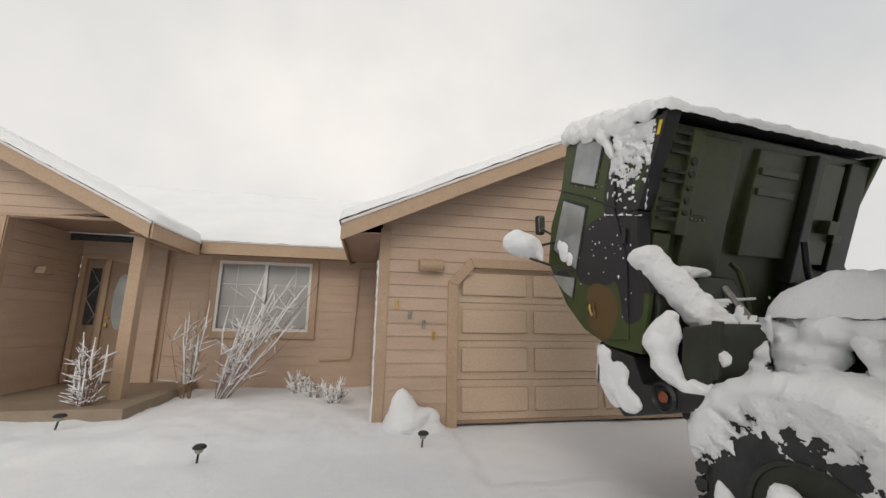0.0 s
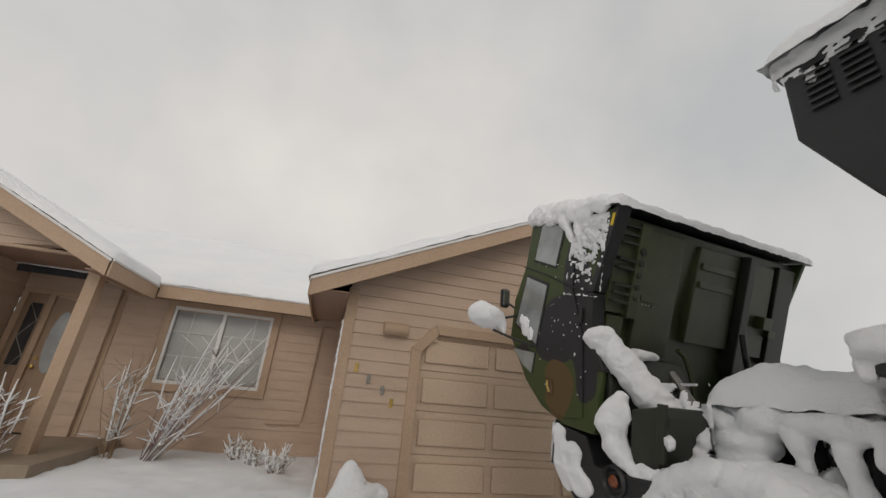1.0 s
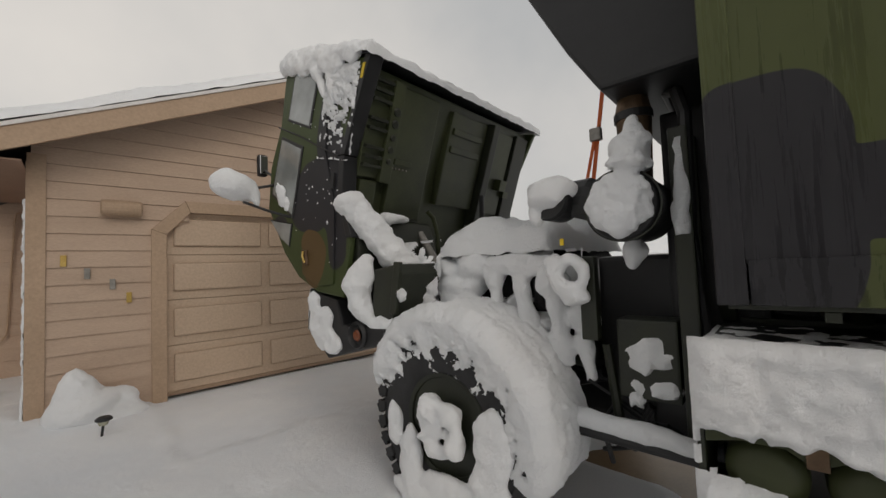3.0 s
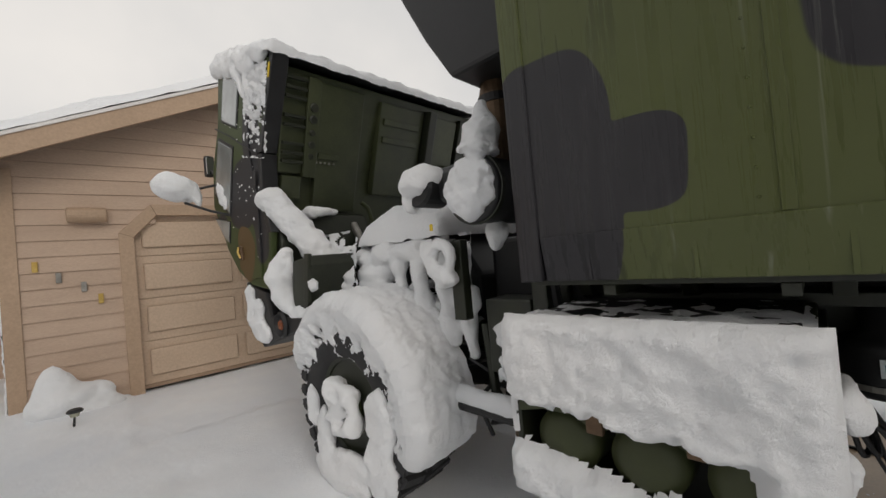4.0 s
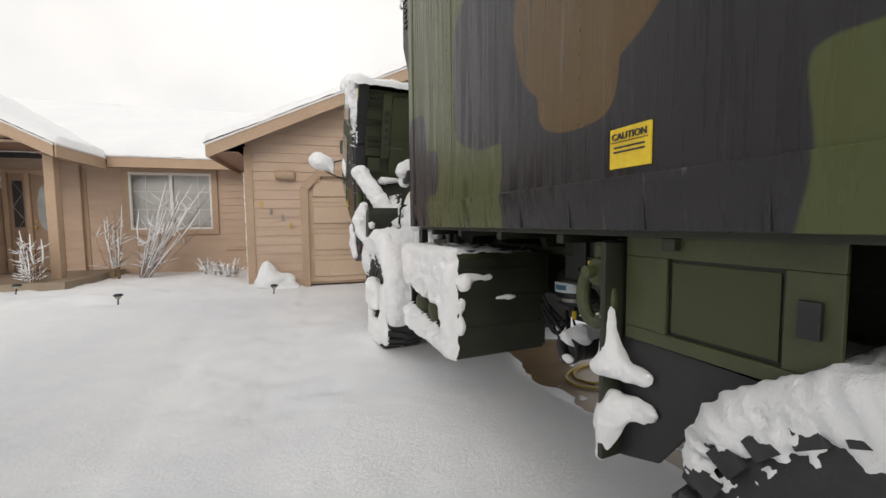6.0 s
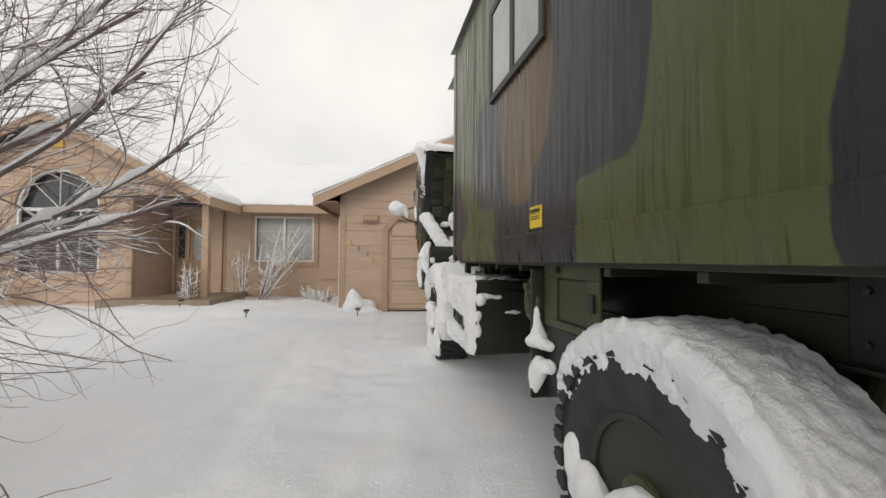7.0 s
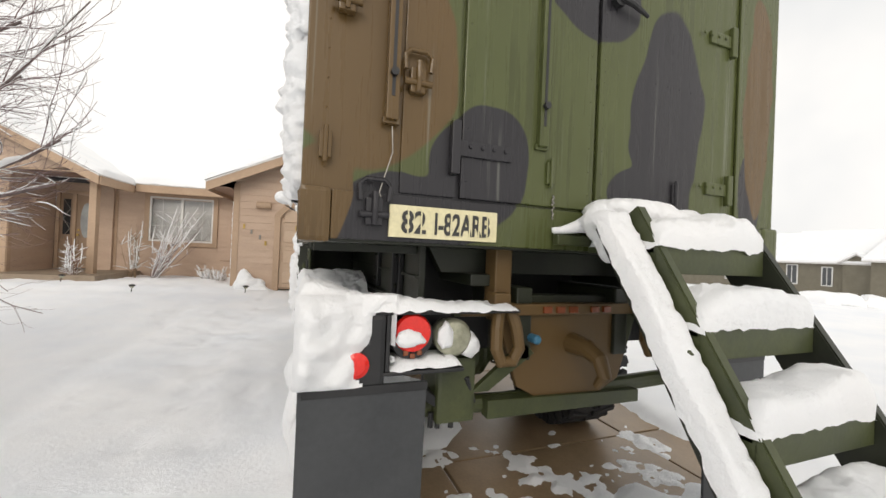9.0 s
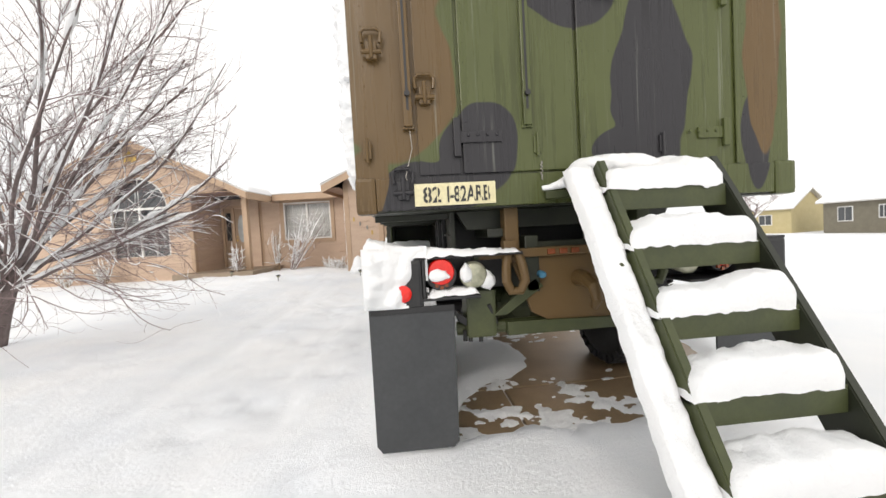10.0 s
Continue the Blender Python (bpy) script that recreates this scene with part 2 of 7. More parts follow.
def link(name, me, mat, parent=None, label="", smooth=False):
    if mat and not me.materials:
        me.materials.append(mat)
    if smooth:
        me.polygons.foreach_set("use_smooth", [True] * len(me.polygons))
    ob = new(name, me)
    if parent:
        ob.parent = parent
        if parent.name not in LOCAL:
            ob.matrix_parent_inverse = Matrix.Translation(-parent.location)
    if label:
        ob["label"] = label
    return ob


def part(name, bm, mat, parent=None, label="", smooth=False):
    me = bpy.data.meshes.new(name)
    bm.to_mesh(me)
    bm.free()
    return link(name, me, mat, parent, label, smooth)


def mesh_of(name, bm, mat):
    me = bpy.data.meshes.new(name)
    bm.to_mesh(me)
    bm.free()
    me.materials.append(mat)
    return me


def grid_mesh(name, pts, mat, parent=None, label="", closed_u=False, smooth=True, keep=None):
    """pts: rows x columns x 3. keep: which points count; faces with none of them are left out."""
    r, c = pts.shape[:2]
    idx = np.arange(r * c).reshape(r, c)
    if closed_u:
        idx = np.vstack([idx, idx[:1]])
    f = np.stack([idx[:-1, :-1], idx[:-1, 1:], idx[1:, 1:], idx[1:, :-1]], -1).reshape(-1, 4)
    if keep is not None:
        f = f[keep.reshape(-1)[f].any(1)]
    me = bpy.data.meshes.new(name)
    me.from_pydata(pts.reshape(-1, 3).tolist(), [], f.tolist())
    me.update()
    return link(name, me, mat, parent, label, smooth)


def add_box(bm, lo, hi, bev=0.0, m=None):
    v = [bm.verts.new((x, y, z)) for x in (lo[0], hi[0]) for y in (lo[1], hi[1]) for z in (lo[2], hi[2])]
    fs = [bm.faces.new([v[i] for i in f]) for f in ((0, 1, 3, 2), (4, 6, 7, 5), (0, 4, 5, 1), (2, 3, 7, 6), (0, 2, 6, 4), (1, 5, 7, 3))]
    if m is not None:
        for q in v:
            q.co = m @ q.co
    if bev:
        es = list({e for f in fs for e in f.edges})
        bmesh.ops.bevel(bm, geom=es, offset=bev, segments=2, affect="EDGES", profile=0.6)
    return bm


def boxed(lo, hi, bev=0.006, m=None):
    return add_box(bmesh.new(), lo, hi, bev, m)


def add_prism(bm, prof, axis, a, b, bev=0.0):
    """A profile of (p, q) pairs pushed along an axis from a to b. For x the profile is (y, z), for y (x, z), for z (x, y)."""
    def at(p, q, s):
        return {"x": (s, p, q), "y": (p, s, q), "z": (p, q, s)}[axis]
    v0 = [bm.verts.new(at(p, q, a)) for p, q in prof]
    v1 = [bm.verts.new(at(p, q, b)) for p, q in prof]
    n = len(prof)
    fs = [bm.faces.new(v0), bm.faces.new(v1[::-1])]
    fs += [bm.faces.new([v0[i], v1[i], v1[(i + 1) % n], v0[(i + 1) % n]]) for i in range(n)]
    bmesh.ops.recalc_face_normals(bm, faces=fs)
    if bev:
        bmesh.ops.bevel(bm, geom=list({e for f in fs for e in f.edges}), offset=bev, segments=2, affect="EDGES", profile=0.6)
    return bm


def prism(prof, axis, a, b, bev=0.0):
    return add_prism(bmesh.new(), prof, axis, a, b, bev)


def add_tube(bm, pts, radii, sides=10, cap=True):
    pts = [Vector(p) for p in pts]
    if isinstance(radii, (int, float)):
        radii = [radii] * len(pts)
    rings = []
    up = None
    for i, p in enumerate(pts):
        d = (pts[min(i + 1, len(pts) - 1)] - pts[max(i - 1, 0)]).normalized()
        if up is None:
            up = d.orthogonal().normalized()
        up = (up - d * up.dot(d)).normalized()
        w = d.cross(up)
        rings.append([bm.verts.new(p + radii[i] * (math.cos(a) * up + math.sin(a) * w)) for a in [2 * math.pi * k / sides for k in range(sides)]])
    for r0, r1 in zip(rings, rings[1:]):
        for k in range(sides):
            bm.faces.new([r0[k], r0[(k + 1) % sides], r1[(k + 1) % sides], r1[k]])
    if cap:
        bm.faces.new(rings[0][::-1])
        bm.faces.new(rings[-1])
    return bm


class Tubes:
    """Many open tubes gathered into one mesh."""
    def __init__(self):
        self.v, self.f = [], []

    def add(self, pts, radii, sides):
        k0 = len(self.v)
        up = None
        for i, p in enumerate(pts):
            d = (pts[min(i + 1, len(pts) - 1)] - pts[max(i - 1, 0)]).normalized()
            if up is None:
                up = d.orthogonal().normalized()
            up = (up - d * up.dot(d)).normalized()
            w = d.cross(up)
            for k in range(sides):
                a = 2 * math.pi * k / sides
                self.v.append(tuple(p + radii[i] * (math.cos(a) * up + math.sin(a) * w)))
        for i in range(len(pts) - 1):
            for k in range(sides):
                a, b = k0 + i * sides + k, k0 + i * sides + (k + 1) % sides
                self.f.append((a, b, b + sides, a + sides))

    def make(self, name, mat, parent, label="", smooth=True):
        me = bpy.data.meshes.new(name)
        me.from_pydata(self.v, [], self.f)
        return link(name, me, mat, parent, label, smooth)


def tube(pts, radii, sides=12):
    return add_tube(bmesh.new(), pts, radii, sides)


def add_lathe(bm, prof, centre, axis, sides=40):
    """prof: (radius, along) pairs turned round the axis through centre; along goes in the +axis direction."""
    c = Vector(centre)
    ax = {"x": Vector((1, 0, 0)), "y": Vector((0, 1, 0)), "z": Vector((0, 0, 1))}[axis]
    u = ax.orthogonal().normalized()
    w = ax.cross(u)
    rings = [[bm.verts.new(c + ax * h + r * (math.cos(2 * math.pi * k / sides) * u + math.sin(2 * math.pi * k / sides) * w)) for k in range(sides)] for r, h in prof]
    for r0, r1 in zip(rings, rings[1:]):
        for k in range(sides):
            bm.faces.new([r0[k], r0[(k + 1) % sides], r1[(k + 1) % sides], r1[k]])
    if prof[0][0] > 1e-3:
        bm.faces.new(rings[0][::-1])
    if prof[-1][0] > 1e-3:
        bm.faces.new(rings[-1])
    bmesh.ops.recalc_face_normals(bm, faces=bm.faces[:])
    return bm


def lathe(prof, centre, axis, sides=40):
    return add_lathe(bmesh.new(), prof, centre, axis, sides)


def nz(p, s, seed=0.0):
    seed = float(seed)
    return noise.noise(Vector((p[0] * s + seed, p[1] * s - seed, p[2] * s + 0.37 * seed)))


def lumps(p, s, seed=0.0):
    return 0.62 * nz(p, s, seed) + 0.28 * nz(p, s * 2.3, seed + 3) + 0.14 * nz(p, s * 5.1, seed + 7)


def snow_patch(name, origin, U, V, size, res, depth, parent=None, label="snow", mat=None, loose=0.5, seed=0.0, scale=5.0, bulge=None, tag=True):
    """Snow lying against a face. The face runs from origin along U and V (unit vectors) over size; N = U x V points outward.
    depth(u, v), both 0..1, is its thickness; where it is below nought the snow lies hidden behind the face."""
    o, U, V = Vector(origin), Vector(U).normalized(), Vector(V).normalized()
    N = U.cross(V)
    nu, nv = max(int(size[0] / res), 4), max(int(size[1] / res), 4)
    pts = np.zeros((nu + 1, nv + 1, 3))
    keep = np.zeros((nu + 1, nv + 1), bool)
    for i in range(nu + 1):
        for j in range(nv + 1):
            u, v = i / nu, j / nv
            p = o + U * (u * size[0]) + V * (v * size[1])
            d = depth(u, v)
            d += d * loose * lumps(p, scale, seed) if d > 0 else 0
            d += 0.014 * nz(p, 16, seed) + 0.007 * nz(p, 41, seed) if d > -0.01 else 0
            keep[i, j] = d > 0
            pts[i, j] = p + N * max(d, -0.035)
            if bulge:
                pts[i, j] += np.array(bulge(u, v, d))
    ob = grid_mesh(name, pts, mat or SNOW, parent, "" if tag else label, keep=keep)
    if tag and not parent:
        tagged(ob, label, "snow", "", "stuff")
    return ob


def rim(x, k=0.12):
    """0 at the borders, 1 inside, rounded."""
    d = min(x, 1 - x) / k
    return 1.0 if d >= 1 else math.sqrt(max(1 - (1 - d) ** 2, 0)) if d > 0 else 0.0


def snow_lump(name, c, r, parent=None, label="", seed=0.0, rough=0.22, sub=4, tag=True):
    """A rounded heap: an uneven ball of radii r, flattened below."""
    bm = bmesh.new()
    bmesh.ops.create_icosphere(bm, subdivisions=sub, radius=1)
    for v in bm.verts:
        q = Vector((v.co.x * r[0], v.co.y * r[1], v.co.z * r[2]))
        w = Vector(c) + q
        f = 1.25 / (r[0] + r[1] + r[2]) * 3
        k = 1 + 1.1 * rough * lumps(w, f, seed) + 0.15 * abs(nz(w, f * 2.2, seed + 2))
        if v.co.z < -0.2:
            k *= 1 + 0.35 * (v.co.z + 0.2)
        warp = Vector((nz(w, f, seed + 11) * r[0], nz(w, f, seed + 17) * r[1], nz(w, f, seed + 23) * r[2])) * rough * 1.3
        v.co = Vector(c) + q * k + warp + Vector((nz(w, 28, seed), nz(w, 28, seed + 3), nz(w, 28, seed + 6))) * 0.008
    ob = part(name, bm, SNOW, parent, label if parent else "", True)
    if not parent and tag:
        tagged(ob, label or "small heap of fresh white snow", "snow", "", "stuff")
    return ob


def snow_tube(name, pts, radii, label, seed=0.0, parent=None):
    """Snow along a bar or pipe: a lumpy sausage."""
    P = [Vector(p) for p in pts]
    out, rad = [], []
    for i in range(len(P) - 1):
        for k in range(6):
            t = k / 6
            out.append(P[i].lerp(P[i + 1], t))
            rad.append(radii[i] + (radii[i + 1] - radii[i]) * t)
    out.append(P[-1])
    rad.append(radii[-1])
    bm = add_tube(bmesh.new(), out, rad, 18)
    for v in bm.verts:
        q = v.co.copy()
        v.co += Vector((nz(q, 8, seed), nz(q, 8, seed + 5), nz(q, 8, seed + 9))) * 0.45 * max(rad) + Vector((nz(q, 24, seed), nz(q, 24, seed + 5), nz(q, 24, seed + 9))) * 0.18 * max(rad)
    ob = part(name, bm, SNOW, parent, "", True)
    if not parent:
        tagged(ob, label, "snow", "", "stuff")
    return ob


MASSES = []


def snow_mass(name, balls, runs, label, seed=0.0, voxel=0.014, ease=5, grain=0.009, warp=0.3, shift=(0, 0, 0)):
    """Heaps (centre, radii) and runs (points, radii) of snow melted together into one soft body."""
    bm = bmesh.new()
    for i, (c, r) in enumerate(balls):
        m0 = bmesh.ops.create_icosphere(bm, subdivisions=3, radius=1)["verts"]
        f = 3.2 / (r[0] + r[1] + r[2])
        for v in m0:
            q = Vector((v.co.x * r[0], v.co.y * r[1], v.co.z * r[2]))
            w = Vector(c) + q
            s = seed + i * 3.1
            v.co = w + Vector((nz(w, f, s) * r[0], nz(w, f, s + 5) * r[1], nz(w, f, s + 9) * r[2])) * warp
    for i, (pts, radii) in enumerate(runs):
        P = [Vector(p) for p in pts]
        out, rad = [], []
        for a in range(len(P) - 1):
            for k in range(5):
                t = k / 5
                out.append(P[a].lerp(P[a + 1], t))
                rad.append((radii[a] + (radii[a + 1] - radii[a]) * t) * (1 + 0.5 * nz(out[-1], 9, seed + i)))
        out.append(P[-1])
        rad.append(radii[-1])
        add_tube(bm, out, rad, 14)
    bmesh.ops.translate(bm, vec=shift, verts=bm.verts[:])
    me = bpy.data.meshes.new(name)
    bm.to_mesh(me)
    bm.free()
    tmp = bpy.data.objects.new("raw_heap", me)
    scene.collection.objects.link(tmp)
    md = tmp.modifiers.new("melt", "REMESH")
    md.mode, md.voxel_size = "VOXEL", voxel
    sm = tmp.modifiers.new("ease", "SMOOTH")
    sm.iterations, sm.factor = ease, 0.5
    MASSES.append((tmp, me, name, label, seed, grain))


def settle_masses():
    deps = bpy.context.evaluated_depsgraph_get()
    baked = [bpy.data.meshes.new_from_object(m[0].evaluated_get(deps)) for m in MASSES]
    for (tmp, me, name, label, seed, grain), done in zip(MASSES, baked):
        bpy.data.objects.remove(tmp)
        bpy.data.meshes.remove(me)
        for v in done.vertices:
            q = v.co.copy()
            v.co = q + v.normal * (grain * nz(q, 14, seed) + 0.5 * grain * nz(q, 37, seed))
        tagged(link(name, done, SNOW, None, "", True), label, "snow", "", "stuff")


# ---- ground, pavement ----
HX, HY, HROT = -1.479, 7.973, -6.22
HM = pose(HX, HY, 0.088, 0, 0, HROT) @ Matrix.Diagonal((1.067, 1.11, 1.108, 1))
HI = HM.inverted()
def smooth01(a, b, x):
    t = min(max((x - a) / (b - a), 0), 1)
    return t * t * (3 - 2 * t)


def bare(x, y):
    """How bare the drive is under the lorry: 1 where no snow lies."""
    d = min((x - 0.45 - 0.75 * smooth01(-0.9, 0.1, y)) / 0.5, (3.0 - x) / 0.6, (y + 1.15) / 0.5, (3.9 - y) / 0.8)
    return d + 0.9 * lumps((x, y, 0), 1.6, 4.0)


def ground_height(x, y):
    q = HI @ Vector((x, y, 0))
    h = 0.09 + 0.17 * smooth01(-4.5, -0.3, q.y) * smooth01(60, 30, abs(x))
    h -= 0.95 * smooth01(12, 34, x) * smooth01(60, 45, abs(y))
    h += 0.035 * lumps((x, y, 0), 0.8, 1.0)
    near = smooth01(14, 6, math.hypot(x, y))
    h += near * (0.014 * lumps((x, y, 0), 3.5, 2.0))
    # trodden line beside the lorry, and faint wheel tracks
    foot = math.exp(-((x + 0.95 + 0.1 * math.sin(y * 1.3)) / 0.28) ** 2) * smooth01(-6, -4, y) * smooth01(6, 3, y)
    h -= foot * (0.02 + 0.05 * max(0, nz((x, y, 0), 3.2, 6.0)))
    h -= 0.03 * math.exp(-((x + 1.9) / 0.16) ** 2) * smooth01(7, 4, y)
    h -= 0.07 * max(0, nz((x, y, 0), 3.4, 9.0)) * smooth01(-0.8, -2.2, y) * smooth01(2.8, 1.2, abs(x)) * near
    # planting bed along the house
    if -5 < q.x < 0.9 and -0.9 < q.y < 2.6:
        h += 0.07 * smooth01(-0.9, -0.3, q.y) * smooth01(0.9, 0.2, q.x) * (1 + 0.9 * lumps((x, y, 0), 2.4, 12.0))
    # driveway snow is swept thin by the garage door
    if 0.9 < q.x < 5.2 and -1.6 < q.y:
        h -= 0.03
    b = bare(x, y)
    if b > -0.35:
        h -= (h + 0.03) * smooth01(-0.3, 0.25, b) * (1 + 0.0 * b)
    if -5.3 < q.x < -2.9 and 0.6 < q.y < 2.6:
        h = min(h, 0.36)
    return h


def spread(lo, hi, step, far):
    core = list(np.arange(lo, hi + 1e-6, step))
    out, d, x = [], step, lo
    while x > -far:
        d *= 1.28
        x -= d
        out.append(x)
    left = out[::-1]
    out, d, x = [], step, hi
    while x < far:
        d *= 1.28
        x += d
        out.append(x)
    return left + core + out


gx, gy = spread(-7.5, 6.5, 0.075, 900), spread(-7.0, 9.8, 0.075, 900)
gp = np.zeros((len(gx), len(gy), 3))
for i, x in enumerate(gx):
    for j, y in enumerate(gy):
        gp[i, j] = (x, y, ground_height(x, y))
# footprints, half filled again
rr = random.Random(5)
for k in range(150):
    fy = rr.uniform(-6.0, 5.5)
    fx = -0.95 + 0.1 * math.sin(fy * 1.3) + rr.gauss(0, 0.32) if k % 3 else rr.uniform(-2.8, 2.0)
    if fx > -0.25 and fy > -1.9:
        continue
    d2 = ((gp[:, :, 0] - fx) / rr.uniform(0.07, 0.13)) ** 2 + ((gp[:, :, 1] - fy) / rr.uniform(0.08, 0.17)) ** 2
    gp[:, :, 2] -= rr.uniform(0.012, 0.04) * np.exp(-d2) - 0.006 * np.exp(-d2 / 3.5)
ground = grid_mesh("ground", gp, SNOW_GROUND)
tagged(ground, "deep white snow over lawn and drive, trodden beside the lorry", "snow", "", "structure")

drive = thing("road", (1.5, 1.0, 0), "wet tan concrete drive bare of snow under the lorry", "pavement", "", "structure")
for i in range(3):
    for j in range(4):
        x0, y0 = -0.6 + i * 1.55, -2.2 + j * 1.75
        bm = boxed((x0, y0, -0.12), (x0 + 1.53, y0 + 1.73, 0.0 + 0.002 * ((i + j) % 2)), 0.006)
        part("slab", bm, CONCRETE, drive)

# ---- the house ----
house = new("house")
house.matrix_basis = HM
LOCAL.add(house.name)
tagged(house, "tan lap-sided single-storey house with thick snow on gabled roofs", "house")
LAP = 0.155


def course_board(O, U, N, a0, b0, a1, b1, z, h, t0, t1):
    """A lap board between a0..b0 at its foot and a1..b1 at its top."""
    up = Vector((0, 0, 1))
    P = lambda a, zz, t: O + U * a + up * zz + N * t
    return [P(a0, z, t0), P(b0, z, t0), P(b1, z + h, t1), P(a1, z + h, t1), P(a0, z, 0), P(b0, z, 0), P(b1, z + h, 0), P(a1, z + h, 0)]


BOARD_FACES = [(0, 1, 2, 3), (4, 7, 6, 5), (0, 4, 5, 1), (3, 2, 6, 7), (0, 3, 7, 4), (1, 5, 6, 2)]


def siding_wall(name, O, U, N, z0, z1, spans, mat=None, lap=LAP, parent=None, label="", thick=0.12, boards=True):
    """A wall in courses. spans(z) lists the stretches (a, b) along U that are wall at height z."""
    O, U, N = Vector(O), Vector(U), Vector(N)
    verts, faces, made = [], [], []
    z = z0
    while z < z1 - 0.01:
        h = min(lap, z1 - z)
        s0, s1 = spans(z + 0.004), spans(z + h - 0.004)
        if len(s0) != len(s1):
            s0 = s1 = spans(z + h / 2)
        for (a0, b0), (a1, b1) in zip(s0, s1):
            if b0 - a0 < 0.02 or b1 - a1 < 0.005:
                continue
            k = len(verts)
            verts += [p for p in course_board(O - N * (thick + 0.004), U, N, a0, b0, a1, b1, z, h, thick, thick)]
            faces += [tuple(i + k for i in f) for f in BOARD_FACES]
            made.append(course_board(O, U, N, a0, b0, a1, b1, z, h - 0.002, 0.02, 0.007))
        z += h
    me = bpy.data.meshes.new(name)
    me.from_pydata([tuple(v) for v in verts], [], faces)
    wall = link(name, me, mat or STUCCO, parent or house, label)
    if boards:
        for bvs in made:
            me = bpy.data.meshes.new("siding_board")
            me.from_pydata([tuple(v) for v in bvs], [], BOARD_FACES)
            link("siding_board", me, mat or STUCCO, wall)
    return wall


G_APEX_U, G_APEX_Z, SLOPE = 2.98, 3.90, 0.443


def garage_spans(z):
    half = (G_APEX_Z - z) / SLOPE
    a, b = max(0.0, G_APEX_U - half), min(2 * G_APEX_U, G_APEX_U + half)
    if z < 2.05:
        k = max(0, z - 1.81) / 0.24 * 0.22
        return [(a, 1.0 + k), (4.96 - k, b)]
    return [(a, b)]


garage_front = siding_wall("wall", (0, 0, 0), (1, 0, 0), (0, -1, 0), 0.1, 3.89, garage_spans)
siding_wall("wall", (0, 2.5, 0), (0, -1, 0), (-1, 0, 0), 0.1, 2.5, lambda z: [(0, 2.5)])
WIN = (-2.78, -1.19, 1.13, 2.335)


def mid_spans(z):
    if WIN[2] < z < WIN[3]:
        return [(-3.6, WIN[0]), (WIN[1], -0.004)]
    return [(-3.6, -0.004)]


siding_wall("wall", (0, 2.5, 0), (1, 0, 0), (0, -1, 0), 0.1, 2.5, mid_spans)
L_APEX_U, L_APEX_Z = -6.6, 4.22
ARC = (-6.5, 2.26, 0.89)


def wing_spans(z):
    half = (L_APEX_Z - z) / 0.49
    a, b = max(-10.0, L_APEX_U - half), min(-3.24, L_APEX_U + half)
    cut = []
    if 0.82 < z <= ARC[1]:
        cut.append((ARC[0] - ARC[2], ARC[0] + ARC[2]))
    elif ARC[1] < z < ARC[1] + ARC[2]:
        w = math.sqrt(ARC[2] ** 2 - (z - ARC[1]) ** 2)
        cut.append((ARC[0] - w, ARC[0] + w))
    if z < 2.605:
        b = min(b, -4.9)
    out = []
    for c0, c1 in cut:
        out.append((a, c0))
        a = c1
    out.append((a, b))
    return out


siding_wall("wall", (0, 1.0, 0), (1, 0, 0), (0, -1, 0), 0.1, 4.2, wing_spans)
siding_wall("wall", (-4.9, 2.4, 0), (0, -1, 0), (1, 0, 0), 0.15, 2.62, lambda z: [(0, 1.39)])
siding_wall("wall", (0, 2.4, 0), (1, 0, 0), (0, -1, 0), 0.15, 2.62, lambda z: [(-3.93, -3.6)] if z < 2.3 else [(-4.89, -3.6)])
# plain walls that close the house
part("wall", boxed((-10.0, 1.1, 0.05), (-9.85, 9.0, 2.5)), STUCCO, house)
part("wall", boxed((-10.0, 9.0, 0.05), (6.0, 9.15, 2.5)), STUCCO, house)
part("wall", boxed((5.84, 0.1, 0.05), (5.96, 9.0, 2.5)), STUCCO, house)
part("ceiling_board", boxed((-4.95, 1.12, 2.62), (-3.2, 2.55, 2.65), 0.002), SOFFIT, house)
porch = tagged(part("porch_slab", boxed((-5.25, 0.45, 0.0), (-2.9, 2.42, 0.33), 0.01), PORCH_STONE), "bare tan concrete porch slab before the front door", "porch", "", "structure")
porch.matrix_basis = HM
part("porch_post", boxed((-3.38, 0.98, 0.32), (-3.23, 1.13, 2.56), 0.008), TRIM, house)
part("porch_beam", boxed((-3.36, 1.13, 2.4), (-3.25, 2.38, 2.56), 0.006), TRIM, house)
part("corner_trim", boxed((-0.025, -0.03, 0.1), (0.1, -0.021, 2.5), 0.002), TRIM, house)
part("corner_trim", boxed((-0.03, -0.03, 0.1), (-0.021, 0.09, 2.42), 0.002), TRIM, house)
part("corner_trim", boxed((-5.0, 0.965, 0.12), (-4.89, 0.978, 2.62), 0.002), TRIM, house)
part("corner_trim", boxed((-4.879, 0.97, 0.12), (-4.87, 1.08, 2.6), 0.002), TRIM, house)
part("porch_header", boxed((-4.98, 0.96, 2.6), (-3.38, 0.978, 2.64), 0.003), TRIM, house)
part("corner_trim", boxed((-3.64, 2.465, 0.12), (-3.53, 2.478, 2.4), 0.002), TRIM, house)


# roofs
def roof_slab(u0, z0, u1, z1, v0, v1, t=0.09):
    return prism([(u0, z0), (u1, z1), (u1, z1 + t), (u0, z0 + t)], "y", v0, v1)


